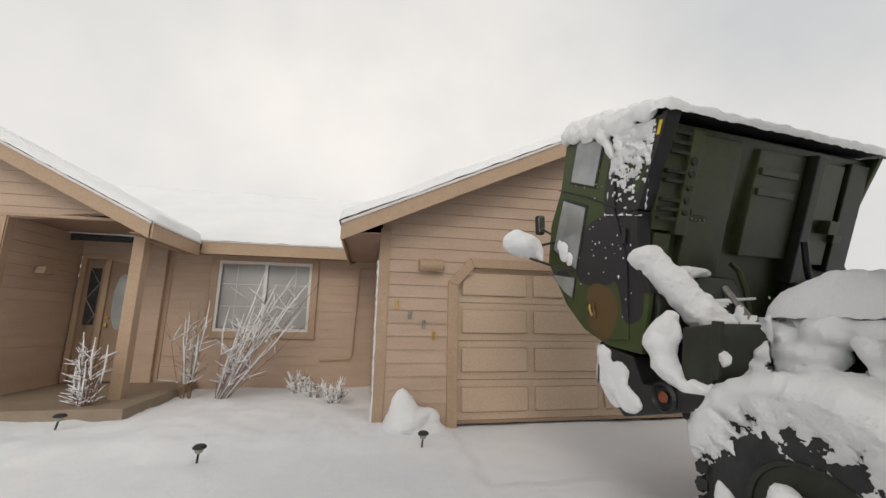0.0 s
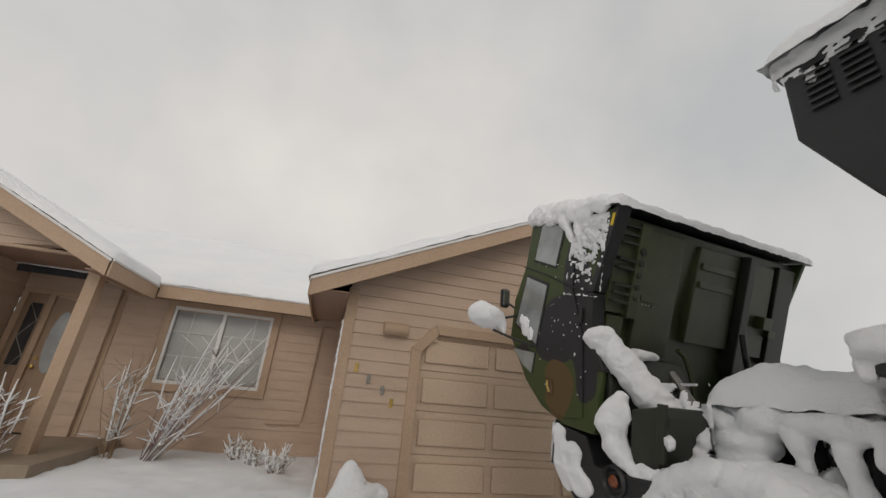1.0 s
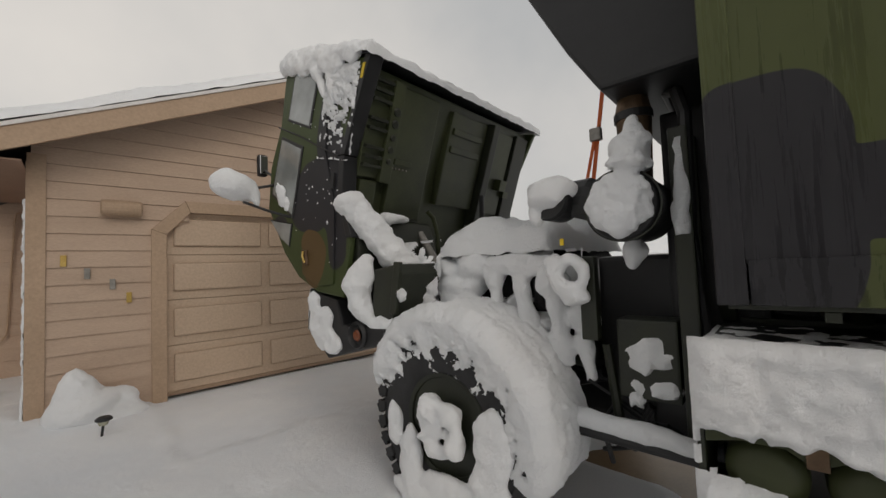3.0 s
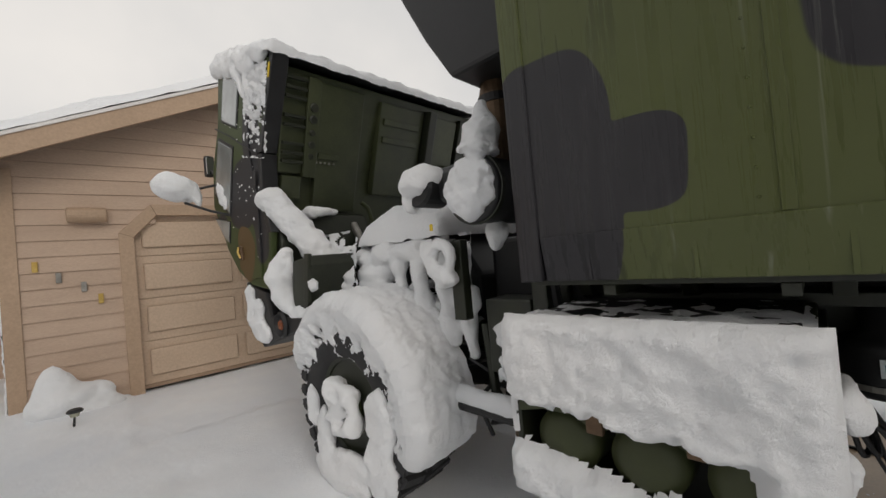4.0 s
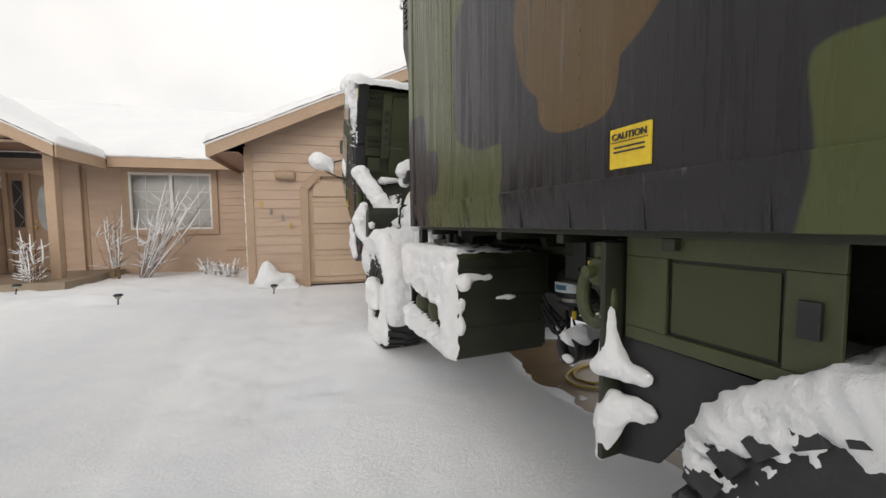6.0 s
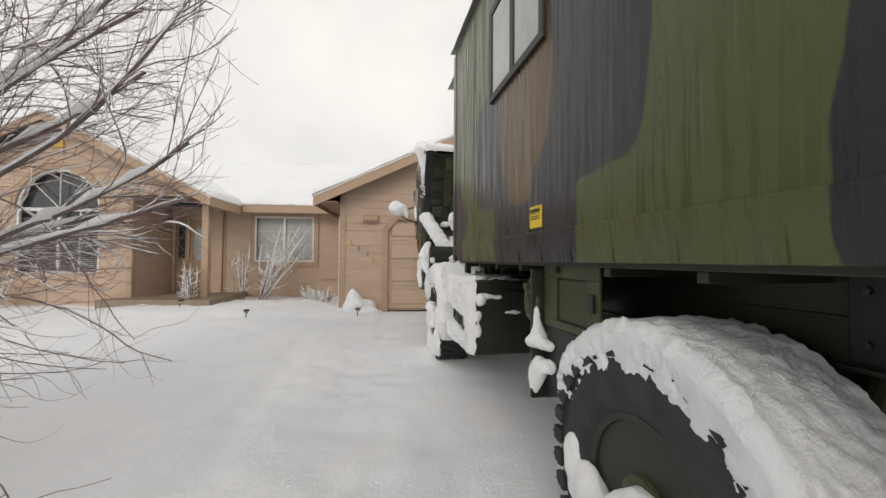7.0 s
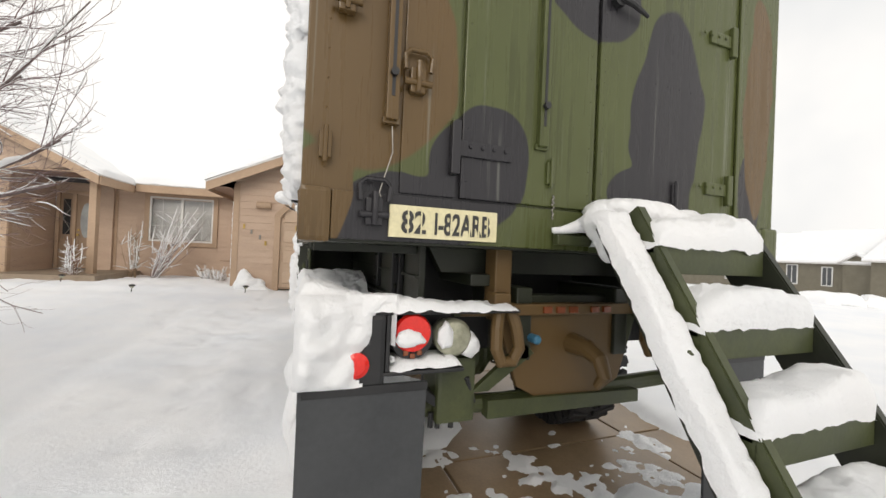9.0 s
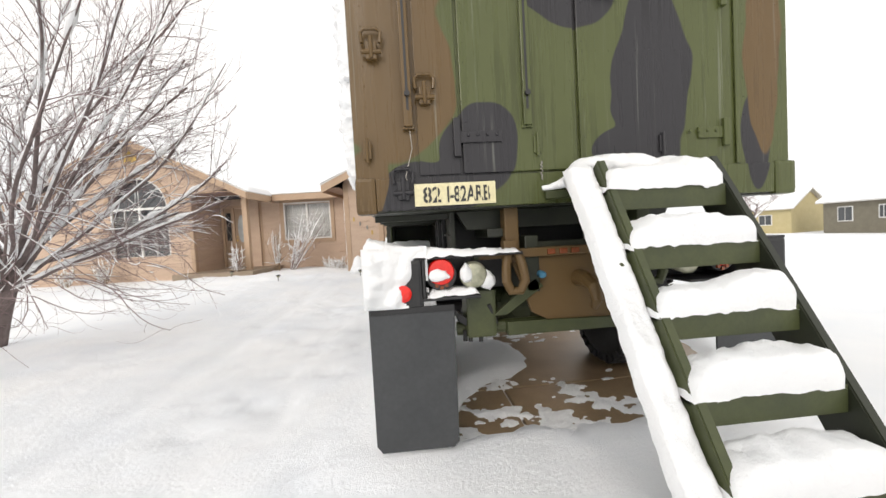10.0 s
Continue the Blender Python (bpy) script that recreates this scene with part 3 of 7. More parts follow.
EZ = G_APEX_Z - SLOPE * (G_APEX_U + 0.48)
part("roof", roof_slab(-0.48, EZ, G_APEX_U, G_APEX_Z, -0.38, 8.0), SHINGLE, house, "dark shingle roof under snow")
part("roof", roof_slab(2 * G_APEX_U + 0.48, EZ, G_APEX_U, G_APEX_Z, -0.38, 8.0), SHINGLE, house)
LZ = L_APEX_Z - 0.49 * 3.62
part("roof", roof_slab(L_APEX_U + 3.62, LZ, L_APEX_U, L_APEX_Z, 0.62, 8.0), SHINGLE, house)
part("roof", roof_slab(L_APEX_U - 3.62, LZ, L_APEX_U, L_APEX_Z, 0.62, 8.0), SHINGLE, house)
MAIN_E, MAIN_S, MAIN_R = (2.08, 2.5), 0.48, 6.0
part("roof", prism([(MAIN_E[0], MAIN_E[1]), (MAIN_R, MAIN_E[1] + MAIN_S * (MAIN_R - MAIN_E[0])), (MAIN_R, MAIN_E[1] + MAIN_S * (MAIN_R - MAIN_E[0]) + 0.09), (MAIN_E[0], MAIN_E[1] + 0.09)], "x", -9.0, 5.0), SHINGLE, house)
part("roof", prism([(9.9, MAIN_E[1]), (MAIN_R, MAIN_E[1] + MAIN_S * (MAIN_R - MAIN_E[0])), (MAIN_R, MAIN_E[1] + MAIN_S * (MAIN_R - MAIN_E[0]) + 0.09), (9.9, MAIN_E[1] + 0.09)], "x", -9.0, 5.0), SHINGLE, house)


def rake(u0, z0, u1, z1, v, h=0.19, t=0.03, mat=TRIM, name="rake_board", lift=0.075):
    part(name, prism([(u0, z0 - h + lift), (u1, z1 - h + lift), (u1, z1 + lift), (u0, z0 + lift)], "y", v - t, v), mat, house)


for sgn in (-1, 1):
    rake(G_APEX_U + sgn * 3.46, EZ, G_APEX_U, G_APEX_Z, -0.382)
    rake(G_APEX_U + sgn * 3.48, EZ - 0.005, G_APEX_U, G_APEX_Z + 0.005, -0.414, 0.035, 0.012, FASCIA_WHITE, "drip_edge", 0.1)
    rake(L_APEX_U + sgn * 3.60, LZ, L_APEX_U, L_APEX_Z, 0.618)
    rake(L_APEX_U + sgn * 3.62, LZ, L_APEX_U, L_APEX_Z, 0.586, 0.035, 0.012, FASCIA_WHITE, "drip_edge", 0.1)
part("fascia", boxed((-2.95, 2.05, MAIN_E[1] - 0.12), (-0.5, 2.078, MAIN_E[1] + 0.07), 0.003), TRIM, house)
part("drip_edge", boxed((-2.95, 2.036, MAIN_E[1] + 0.072), (-0.5, 2.06, MAIN_E[1] + 0.1), 0.003), FASCIA_WHITE, house)
part("fascia", boxed((-0.5, -0.4, EZ - 0.1), (-0.482, 2.04, EZ + 0.08), 0.003), TRIM, house)
part("fascia", boxed((-2.984, 0.6, LZ - 0.115), (-2.962, 2.04, LZ + 0.075), 0.003), TRIM, house)
part("drip_edge", boxed((-2.974, 0.59, LZ + 0.076), (-2.95, 2.04, LZ + 0.104), 0.003), FASCIA_WHITE, house)
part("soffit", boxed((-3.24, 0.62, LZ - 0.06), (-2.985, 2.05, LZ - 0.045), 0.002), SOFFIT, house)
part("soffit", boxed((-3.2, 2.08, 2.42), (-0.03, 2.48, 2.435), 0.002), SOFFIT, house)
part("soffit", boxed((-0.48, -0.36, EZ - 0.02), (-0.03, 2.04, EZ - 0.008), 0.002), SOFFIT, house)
part("gable_vent", prism([(-6.82, 3.62), (-6.42, 3.62), (-6.42, 3.76), (-6.62, 3.92), (-6.82, 3.76)], "y", 0.955, 0.985, 0.004), BRASS, house, "bronze louvred gable vent")


# snow on the roofs
def local_snow(name, *a, **k):
    ob = snow_patch(name, *a, **k)
    ob.matrix_basis = HM
    return ob


def sl(s):
    n = math.hypot(1, s)
    return 1 / n, s / n


c, s = sl(SLOPE)
def roof_depth(d):
    return lambda u, v: d * rim(u, 0.035) ** 0.6 * rim(v, 0.05) ** 0.6 + 0.012
LEN = 3.5 * math.hypot(1, SLOPE)
local_snow("roof_snow", (-0.52, -0.43, EZ + 0.085), (c, 0, s), (0, 1, 0), (LEN, 8.2), 0.09, roof_depth(0.15), label="thick snow blanket on the garage roof", seed=2, scale=1.5, loose=0.35)
local_snow("roof_snow", (2 * G_APEX_U + 0.52, 7.8, EZ + 0.085), (-c, 0, s), (0, -1, 0), (LEN, 8.2), 0.12, roof_depth(0.15), label="thick snow blanket on the garage roof", seed=3, scale=1.5, loose=0.35)
c, s = sl(0.49)
LEN = 3.64 * math.hypot(1, 0.49)
local_snow("roof_snow", (L_APEX_U + 3.64, 8.0, LZ + 0.085), (-c, 0, s), (0, -1, 0), (LEN, 7.4), 0.09, roof_depth(0.12), label="snow blanket on the entrance gable roof", seed=4, scale=1.5, loose=0.3)
local_snow("roof_snow", (L_APEX_U - 3.64, 0.6, LZ + 0.085), (c, 0, s), (0, 1, 0), (LEN, 7.4), 0.12, roof_depth(0.12), label="snow blanket on the entrance gable roof", seed=5, scale=1.5, loose=0.3)
c, s = sl(MAIN_S)
local_snow("roof_snow", (-9.0, 2.03, MAIN_E[1] + 0.085), (1, 0, 0), (0, c, s), (14.0, 4.0 * math.hypot(1, MAIN_S)), 0.1, roof_depth(0.13), label="smooth snow blanket on the main roof", seed=6, scale=1.0, loose=0.25)

# garage door and its surround
gd = part("garage_door", boxed((0.92, 0.07, 0.16), (5.04, 0.1, 2.1)), GARAGE, house, "tan sectional garage door with raised panels")
for r in range(4):
    z0 = 0.2 + r * 0.47
    bm = boxed((0.92, 0.045, z0), (5.04, 0.069, z0 + 0.464), 0.004)
    part("door_section", bm, GARAGE, gd)
    for cidx in range(4):
        a0 = 1.07 + cidx * 1.0
        part("raised_panel", prism([(a0, z0 + 0.09), (a0 + 0.9, z0 + 0.09), (a0 + 0.9, z0 + 0.38), (a0, z0 + 0.38)], "y", 0.018, 0.0445, 0.02), GARAGE, gd)
part("door_seal", boxed((0.98, 0.03, 0.16), (4.98, 0.07, 0.2), 0.004), DOOR_PAINT, gd)
t = 0.13
for mir in (0, 1):
    X = (lambda u: u) if not mir else (lambda u: 5.96 - u)
    part("door_trim", prism([(X(1.0 - t), 0.12), (X(1.0), 0.12), (X(1.0), 1.81), (X(1.0 - t), 1.86)], "y", -0.045, 0.045, 0.004), TRIM, house)
    part("door_trim", prism([(X(1.0 - t), 1.862), (X(1.0), 1.812), (X(1.22), 2.05), (X(1.17), 2.17)], "y", -0.045, 0.045, 0.004), TRIM, house)
part("door_trim", prism([(1.172, 2.17), (1.222, 2.05), (4.738, 2.05), (4.788, 2.17)], "y", -0.046, 0.045, 0.004), TRIM, house)

# window with blinds
u0, u1, z0, z1 = WIN
window = part("window", boxed((u0 + 0.02, 2.55, z0 + 0.02), (u1 - 0.02, 2.58, z1 - 0.02)), DARK_GLASS, house, "white sliding window with lowered blinds")
for nm, lo, hi, mt in (("frame", (u0, 2.455, z1 - 0.05), (u1, 2.52, z1), WHITE_PAINT), ("frame", (u0, 2.455, z0), (u1, 2.52, z0 + 0.05), WHITE_PAINT),
                       ("frame", (u0, 2.455, z0 + 0.05), (u0 + 0.045, 2.52, z1 - 0.05), WHITE_PAINT), ("frame", (u1 - 0.045, 2.455, z0 + 0.05), (u1, 2.52, z1 - 0.05), WHITE_PAINT),
                       ("mullion", ((u0 + u1) / 2 - 0.03, 2.45, z0 + 0.05), ((u0 + u1) / 2 + 0.03, 2.52, z1 - 0.05), WHITE_PAINT),
                       ("trim", (u0 - 0.12, 2.44, z1), (u1 + 0.12, 2.478, z1 + 0.11), TRIM), ("trim", (u0 - 0.12, 2.44, z0 - 0.11), (u1 + 0.12, 2.478, z0), TRIM),
                       ("trim", (u0 - 0.12, 2.44, z0), (u0, 2.478, z1), TRIM), ("trim", (u1, 2.44, z0), (u1 + 0.12, 2.478, z1), TRIM)):
    part(nm, boxed(lo, hi, 0.004), mt, window)
for k in range(3):
    part("muntin", boxed((u0 + 0.05 + (k + 0.5) * 0.5, 2.496, z0 + 0.05), (u0 + 0.062 + (k + 0.5) * 0.5, 2.506, z1 - 0.05), 0.001), WHITE_PAINT, window)
for k in range(2):
    part("muntin", boxed((u0 + 0.05, 2.496, z0 + 0.42 + k * 0.38), (u1 - 0.05, 2.505, z0 + 0.432 + k * 0.38), 0.001), WHITE_PAINT, window)
for k in range(36):
    zz = z0 + 0.06 + k * 0.03
    part("slat", prism([(2.514, zz + 0.033), (2.526, zz + 0.001), (2.530, zz + 0.003), (2.518, zz + 0.034)], "x", u0 + 0.05, u1 - 0.05), BLIND, window)
pane = part("pane", boxed((u0 + 0.04, 2.507, z0 + 0.04), (u1 - 0.04, 2.510, z1 - 0.04), 0), GLASS, window)
pane.visible_shadow = False

# arched window
arch = part("arched_window", boxed((ARC[0] - 0.95, 1.14, 0.75), (ARC[0] + 0.95, 1.17, 3.2)), DARK_GLASS, house, "tall arched window with white bars")
for lo, hi in (((-0.9, 0.82), (0.9, 0.88)), ((-0.9, 2.22), (0.9, 2.29)), ((-0.9, 0.82), (-0.84, 2.25)), ((0.84, 0.82), (0.9, 2.25)), ((-0.03, 0.88), (0.03, 2.22)), ((-0.46, 0.88), (-0.44, 2.22)), ((0.44, 0.88), (0.46, 2.22)), ((-0.84, 1.3), (0.84, 1.315)), ((-0.84, 1.72), (0.84, 1.735))):
    part("bar", boxed((ARC[0] + lo[0], 1.0, lo[1]), (ARC[0] + hi[0], 1.05, hi[1]), 0.003), WHITE_PAINT, arch)


def arc_ring(r0, r1, v0, v1, name, mat):
    pr = [(ARC[0] + r1 * math.cos(a), ARC[1] + r1 * math.sin(a)) for a in np.linspace(0, math.pi, 25)] + [(ARC[0] + r0 * math.cos(a), ARC[1] + r0 * math.sin(a)) for a in np.linspace(math.pi, 0, 25)]
    bm = bmesh.new()
    n = len(pr)
    va = [bm.verts.new((p, v0, q)) for p, q in pr]
    vb = [bm.verts.new((p, v1, q)) for p, q in pr]
    for i in range(24):
        j = n - 1 - i
        bm.faces.new([va[i], va[i + 1], va[j - 1], va[j]])
        bm.faces.new([vb[i], vb[j], vb[j - 1], vb[i + 1]])
    for i in range(n):
        bm.faces.new([va[i], vb[i], vb[(i + 1) % n], va[(i + 1) % n]])
    bmesh.ops.recalc_face_normals(bm, faces=bm.faces[:])
    part(name, bm, mat, arch)


arc_ring(0.84, 0.9, 1.0, 1.05, "arch_frame", WHITE_PAINT)
arc_ring(0.9, 1.02, 0.955, 0.985, "arch_trim", TRIM)
for a in (45, 90, 135):
    ca, sa = math.cos(radians(a)), math.sin(radians(a))
    part("bar", tube([(ARC[0], 1.02, ARC[1] + 0.02), (ARC[0] + 0.86 * ca, 1.02, ARC[1] + 0.86 * sa)], 0.012, 6), WHITE_PAINT, arch)
for k in range(28):
    part("slat", boxed((ARC[0] - 0.83, 1.08, 0.9 + k * 0.043), (ARC[0] + 0.83, 1.11, 0.906 + k * 0.043), 0), BLIND, arch)

# front door with sidelight
door = part("front_door", boxed((-4.42, 2.40, 0.35), (-3.98, 2.44, 2.25), 0.004), DOOR_PAINT, house, "tan front door with an oval glass")
part("door_frame", boxed((-4.86, 2.36, 0.34), (-4.78, 2.45, 2.33), 0.004), TRIM, door)
part("door_frame", boxed((-4.5, 2.36, 0.34), (-4.42, 2.45, 2.33), 0.004), TRIM, door)
part("door_frame", boxed((-3.98, 2.36, 0.34), (-3.92, 2.45, 2.33), 0.004), TRIM, door)
part("door_frame", boxed((-4.78, 2.36, 2.25), (-3.98, 2.45, 2.33), 0.004), TRIM, door)
part("sidelight", boxed((-4.78, 2.41, 0.35), (-4.5, 2.44, 2.25), 0.004), DOOR_PAINT, door)
part("sidelight_glass", boxed((-4.72, 2.4, 1.21), (-4.56, 2.409, 2.11), 0.002), DARK_GLASS, door)
bm = bmesh.new()
for k in range(4):
    add_tube(bm, [(-4.72 + 0.16 * (k % 2), 2.396, 1.11 + 0.25 * k), (-4.56 - 0.16 * (k % 2), 2.396, 1.36 + 0.25 * k)], 0.006, 5)
part("leading", bm, STEEL, door)
bm = bmesh.new()
add_prism(bm, [(-4.2 + 0.13 * math.cos(a), 1.58 + 0.45 * math.sin(a)) for a in np.linspace(0, 2 * math.pi, 24, endpoint=False)], "y", 2.388, 2.401, 0.002)
part("oval_glass", bm, FROST_GLASS, door)
part("door_handle", lathe([(0.0, -0.06), (0.028, -0.055), (0.03, -0.03), (0.014, -0.02), (0.014, 0)], (-4.36, 2.4, 1.21), "y", 14), BRASS, door)
part("door_lock", lathe([(0.022, -0.02), (0.022, 0)], (-4.36, 2.4, 1.33), "y", 14), BRASS, door)
part("porch_light", prism([(1.5, 1.92), (1.72, 1.92), (1.68, 2.02), (1.54, 2.02)], "x", -4.868, -4.74, 0.01), TRIM, house)
part("wall_light", lathe([(0.055, -0.16), (0.075, -0.15), (0.075, 0.15), (0.055, 0.16)], (0.63, -0.075, 2.05), "x", 18), TRIM, house, "tan half-round wall light with snow")
part("wall_light_base", boxed((0.51, -0.06, 1.99), (0.76, -0.02, 2.11), 0.006), TRIM, house)
for k, (u, z) in enumerate(((0.215, 1.555), (0.378, 1.437), (0.563, 1.33), (0.69, 1.195))):
    part("number_bar", boxed((u - 0.022, -0.034, z - 0.05), (u + 0.022, -0.022, z + 0.05), 0.003), BRASS if k in (0, 3) else STEEL, house, "plain metal house-number bar")
part("conduit", tube([(-0.12, 2.44, 2.3), (-0.3, 2.44, 2.28), (-0.32, 2.44, 2.2), (-0.38, 2.44, 0.75), (-0.42, 2.44, 0.68), (-0.95, 2.44, 0.66)], 0.012, 8), TRIM, house)


# ---- the lorry ----
W, YF, YR, ZB, ZT = 2.43, 2.75, -1.46, 1.42, 3.6
truck = thing("military_truck", (1.2, 1.2, 0), "camouflaged military box lorry with its cab tipped forward, snow-covered", "truck")

# box body: side walls bowed out a little over a lower rail, front and rear walls
body = part("van_body", boxed((0.012, YF - 0.03, ZB + 0.14), (W - 0.012, YR + 0.02, ZT - 0.02), 0.0), SIDE_CAMO, truck, "box body in green, black and brown camouflage")
bm = boxed((0.0, YR + 0.012, 1.575), (0.011, YF - 0.012, ZT - 0.03), 0.003)
part("side_panel", bm, SIDE_CAMO, body)
bm = boxed((W - 0.011, YR + 0.012, 1.575), (W, YF - 0.012, ZT - 0.03), 0.003)
part("side_panel", bm, SIDE_CAMO, body)
# lower rail, leaning inward at the foot, with shallow stake pockets
for x0, sg in ((0.0, 1), (W, -1)):
    pr = [(x0 - 0.011 * sg, 1.578), (x0 + 0.03 * sg, 1.578), (x0 + 0.06 * sg, ZB), (x0 + 0.012 * sg, ZB)]
    part("lower_rail", prism(pr, "y", YR + 0.11, YF - 0.09, 0.004), SIDE_CAMO, body)
    for k in range(13):
        y = YR + 0.35 + k * 0.3
        part("rail_rib", prism([(x0 - 0.006 * sg, 1.566), (x0 + 0.006 * sg, 1.566), (x0 + 0.016 * sg, ZB + 0.004), (x0 + 0.004 * sg, ZB + 0.004)], "y", y, y + 0.012, 0.001), SIDE_CAMO, body)
    part("corner_post", prism([(x0 - 0.008 * sg, ZB), (x0 + 0.09 * sg, ZB), (x0 + 0.09 * sg, ZT - 0.05), (x0 - 0.008 * sg, ZT - 0.05)], "y", YF - 0.085, YF + 0.006, 0.006), SIDE_CAMO, body)
part("roof_panel", prism([(0.0, ZT - 0.06), (W, ZT - 0.06), (W - 0.05, ZT), (0.05, ZT)], "y", YR - 0.004, YF + 0.004, 0.01), SIDE_CAMO, body)
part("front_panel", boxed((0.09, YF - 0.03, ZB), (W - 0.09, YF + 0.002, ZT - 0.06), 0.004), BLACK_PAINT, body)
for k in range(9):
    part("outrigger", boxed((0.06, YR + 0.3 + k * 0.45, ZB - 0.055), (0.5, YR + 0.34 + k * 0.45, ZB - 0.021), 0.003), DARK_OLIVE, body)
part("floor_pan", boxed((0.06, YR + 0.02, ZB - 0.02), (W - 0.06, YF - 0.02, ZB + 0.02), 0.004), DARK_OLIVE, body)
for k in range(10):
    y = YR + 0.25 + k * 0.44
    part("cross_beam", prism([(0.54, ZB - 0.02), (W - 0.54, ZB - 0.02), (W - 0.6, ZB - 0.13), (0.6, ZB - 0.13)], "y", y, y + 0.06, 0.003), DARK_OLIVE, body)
# seams and rivets of the side
RIVET = mesh_of("rivet", lathe([(0.005, 0.0), (0.003, -0.0025), (0.0, -0.003)], (0, 0, 0), "x", 6), SIDE_CAMO)
for y in (2.05, 0.95, -0.15, -1.05):
    for k in range(24):
        link("rivet", RIVET, SIDE_CAMO, body).matrix_basis = Matrix.Translation((0.0, y, 1.62 + k * 0.075))
for y in (1.98, -0.98):
    part("panel_seam", boxed((-0.003, y, 1.58), (0.002, y + 0.03, ZT - 0.06), 0.001), SIDE_CAMO, body)
# side window of two panes
win = part("side_window", boxed((-0.006, 0.66, 2.6), (0.004, 1.46, 3.2), 0.004), BLACK_PAINT, body, "two-pane fixed window in a black frame")
for lo, hi in (((0.62, 2.56), (1.5, 2.61)), ((0.62, 3.19), (1.5, 3.24)), ((0.62, 2.61), (0.67, 3.19)), ((1.45, 2.61), (1.5, 3.19)), ((1.03, 2.61), (1.09, 3.19))):
    part("window_frame", boxed((-0.022, lo[0], lo[1]), (0.004, hi[0], hi[1]), 0.005), BLACK_PAINT, win)
for y0, y1 in ((0.675, 1.025), (1.095, 1.445)):
    part("pane", boxed((-0.014, y0, 2.615), (-0.007, y1, 3.185), 0.002), CAB_GLASS, win)
# yellow caution plate
label = part("caution_label", boxed((-0.008, 0.668, 1.6), (0.001, 0.806, 1.716), 0.002), YELLOW, body, "yellow caution label with black print")


def lettering(name, body_text, m, size, mat, parent, width=None, depth=0.0015):
    cu = bpy.data.curves.new(name, "FONT")
    cu.body, cu.size, cu.extrude, cu.align_x = body_text, size, depth, "CENTER"
    cu.offset = size * 0.018
    tmp = bpy.data.objects.new(name, cu)
    scene.collection.objects.link(tmp)
    me = bpy.data.meshes.new_from_object(tmp.evaluated_get(bpy.context.evaluated_depsgraph_get()))
    bpy.data.objects.remove(tmp)
    xs = [v.co.x for v in me.vertices]
    k = width / (max(xs) - min(xs)) if width else 1
    me.transform(m @ Matrix.Diagonal((k, 1, 1, 1)))
    return link(name, me, mat, parent)


SIDE_TEXT = Matrix(((0, 0, -1, 0), (-1, 0, 0, 0), (0, 1, 0, 0), (0, 0, 0, 1)))
lettering("caution_word", "CAUTION", Matrix.Translation((-0.0095, 0.737, 1.683)) @ SIDE_TEXT, 0.026, INK, label, 0.118)
for z in (1.658, 1.645):
    part("print_line", boxed((-0.0095, 0.685, z), (-0.0075, 0.79, z + 0.005), 0), INK, label)
part("print_border", boxed((-0.0095, 0.674, 1.675), (-0.0075, 0.8, 1.677), 0), INK, label)

# rear wall: fixed panel, two doors, locking bars, hinges, latches
rear = part("rear_wall", boxed((0.0, YR, ZB + 0.14), (W, YR + 0.03, ZT - 0.05), 0.006), REAR_CAMO, body, "rear wall with doors in brown, green and black camouflage")
part("rear_rail", prism([(YR - 0.012, 1.575), (YR + 0.04, 1.575), (YR + 0.06, ZB - 0.01), (YR - 0.008, ZB - 0.01)], "x", 0.1, W - 0.1, 0.004), REAR_CAMO, rear)
for x0, x1 in ((-0.006, 0.1), (W - 0.1, W + 0.03)):
    part("corner_casting", boxed((x0, YR - 0.016, ZB - 0.025), (x1, YR + 0.11, 1.585), 0.02), REAR_CAMO, rear)
part("rear_door", boxed((0.56, YR - 0.022, 1.585), (1.175, YR - 0.002, ZT - 0.12), 0.005), REAR_CAMO, rear)
part("rear_door", boxed((1.195, YR - 0.022, 1.565), (2.02, YR - 0.002, ZT - 0.12), 0.005), REAR_CAMO, rear)
part("rear_panel", boxed((0.33, YR - 0.012, 1.585), (0.545, YR - 0.002, ZT - 0.12), 0.004), REAR_CAMO, rear)
part("rain_gutter", boxed((2.1, YR - 0.014, 1.58), (2.125, YR - 0.002, ZT - 0.1), 0.004), REAR_CAMO, rear)
for x, z0, z1 in ((0.285, 1.83, 3.2), (0.905, 1.82, 3.2)):
    bar = part("locking_bar", boxed((x - 0.022, YR - 0.05, z0), (x + 0.022, YR - 0.016, z1), 0.004), REAR_CAMO, rear, "painted slotted locking bar")
    part("bar_slot", boxed((x - 0.006, YR - 0.0515, z0 + 0.08), (x + 0.006, YR - 0.0485, z1 - 0.06), 0.001), BLACK_PAINT, bar)
    part("bar_knob", lathe([(0.014, -0.02), (0.014, 0.0)], (x, YR - 0.048, z0 + 0.16), "y", 12), BLACK_PAINT, bar)
    part("bar_foot", boxed((x - 0.03, YR - 0.035, z0 - 0.012), (x + 0.03, YR - 0.01, z0 + 0.01), 0.003), REAR_CAMO, bar)


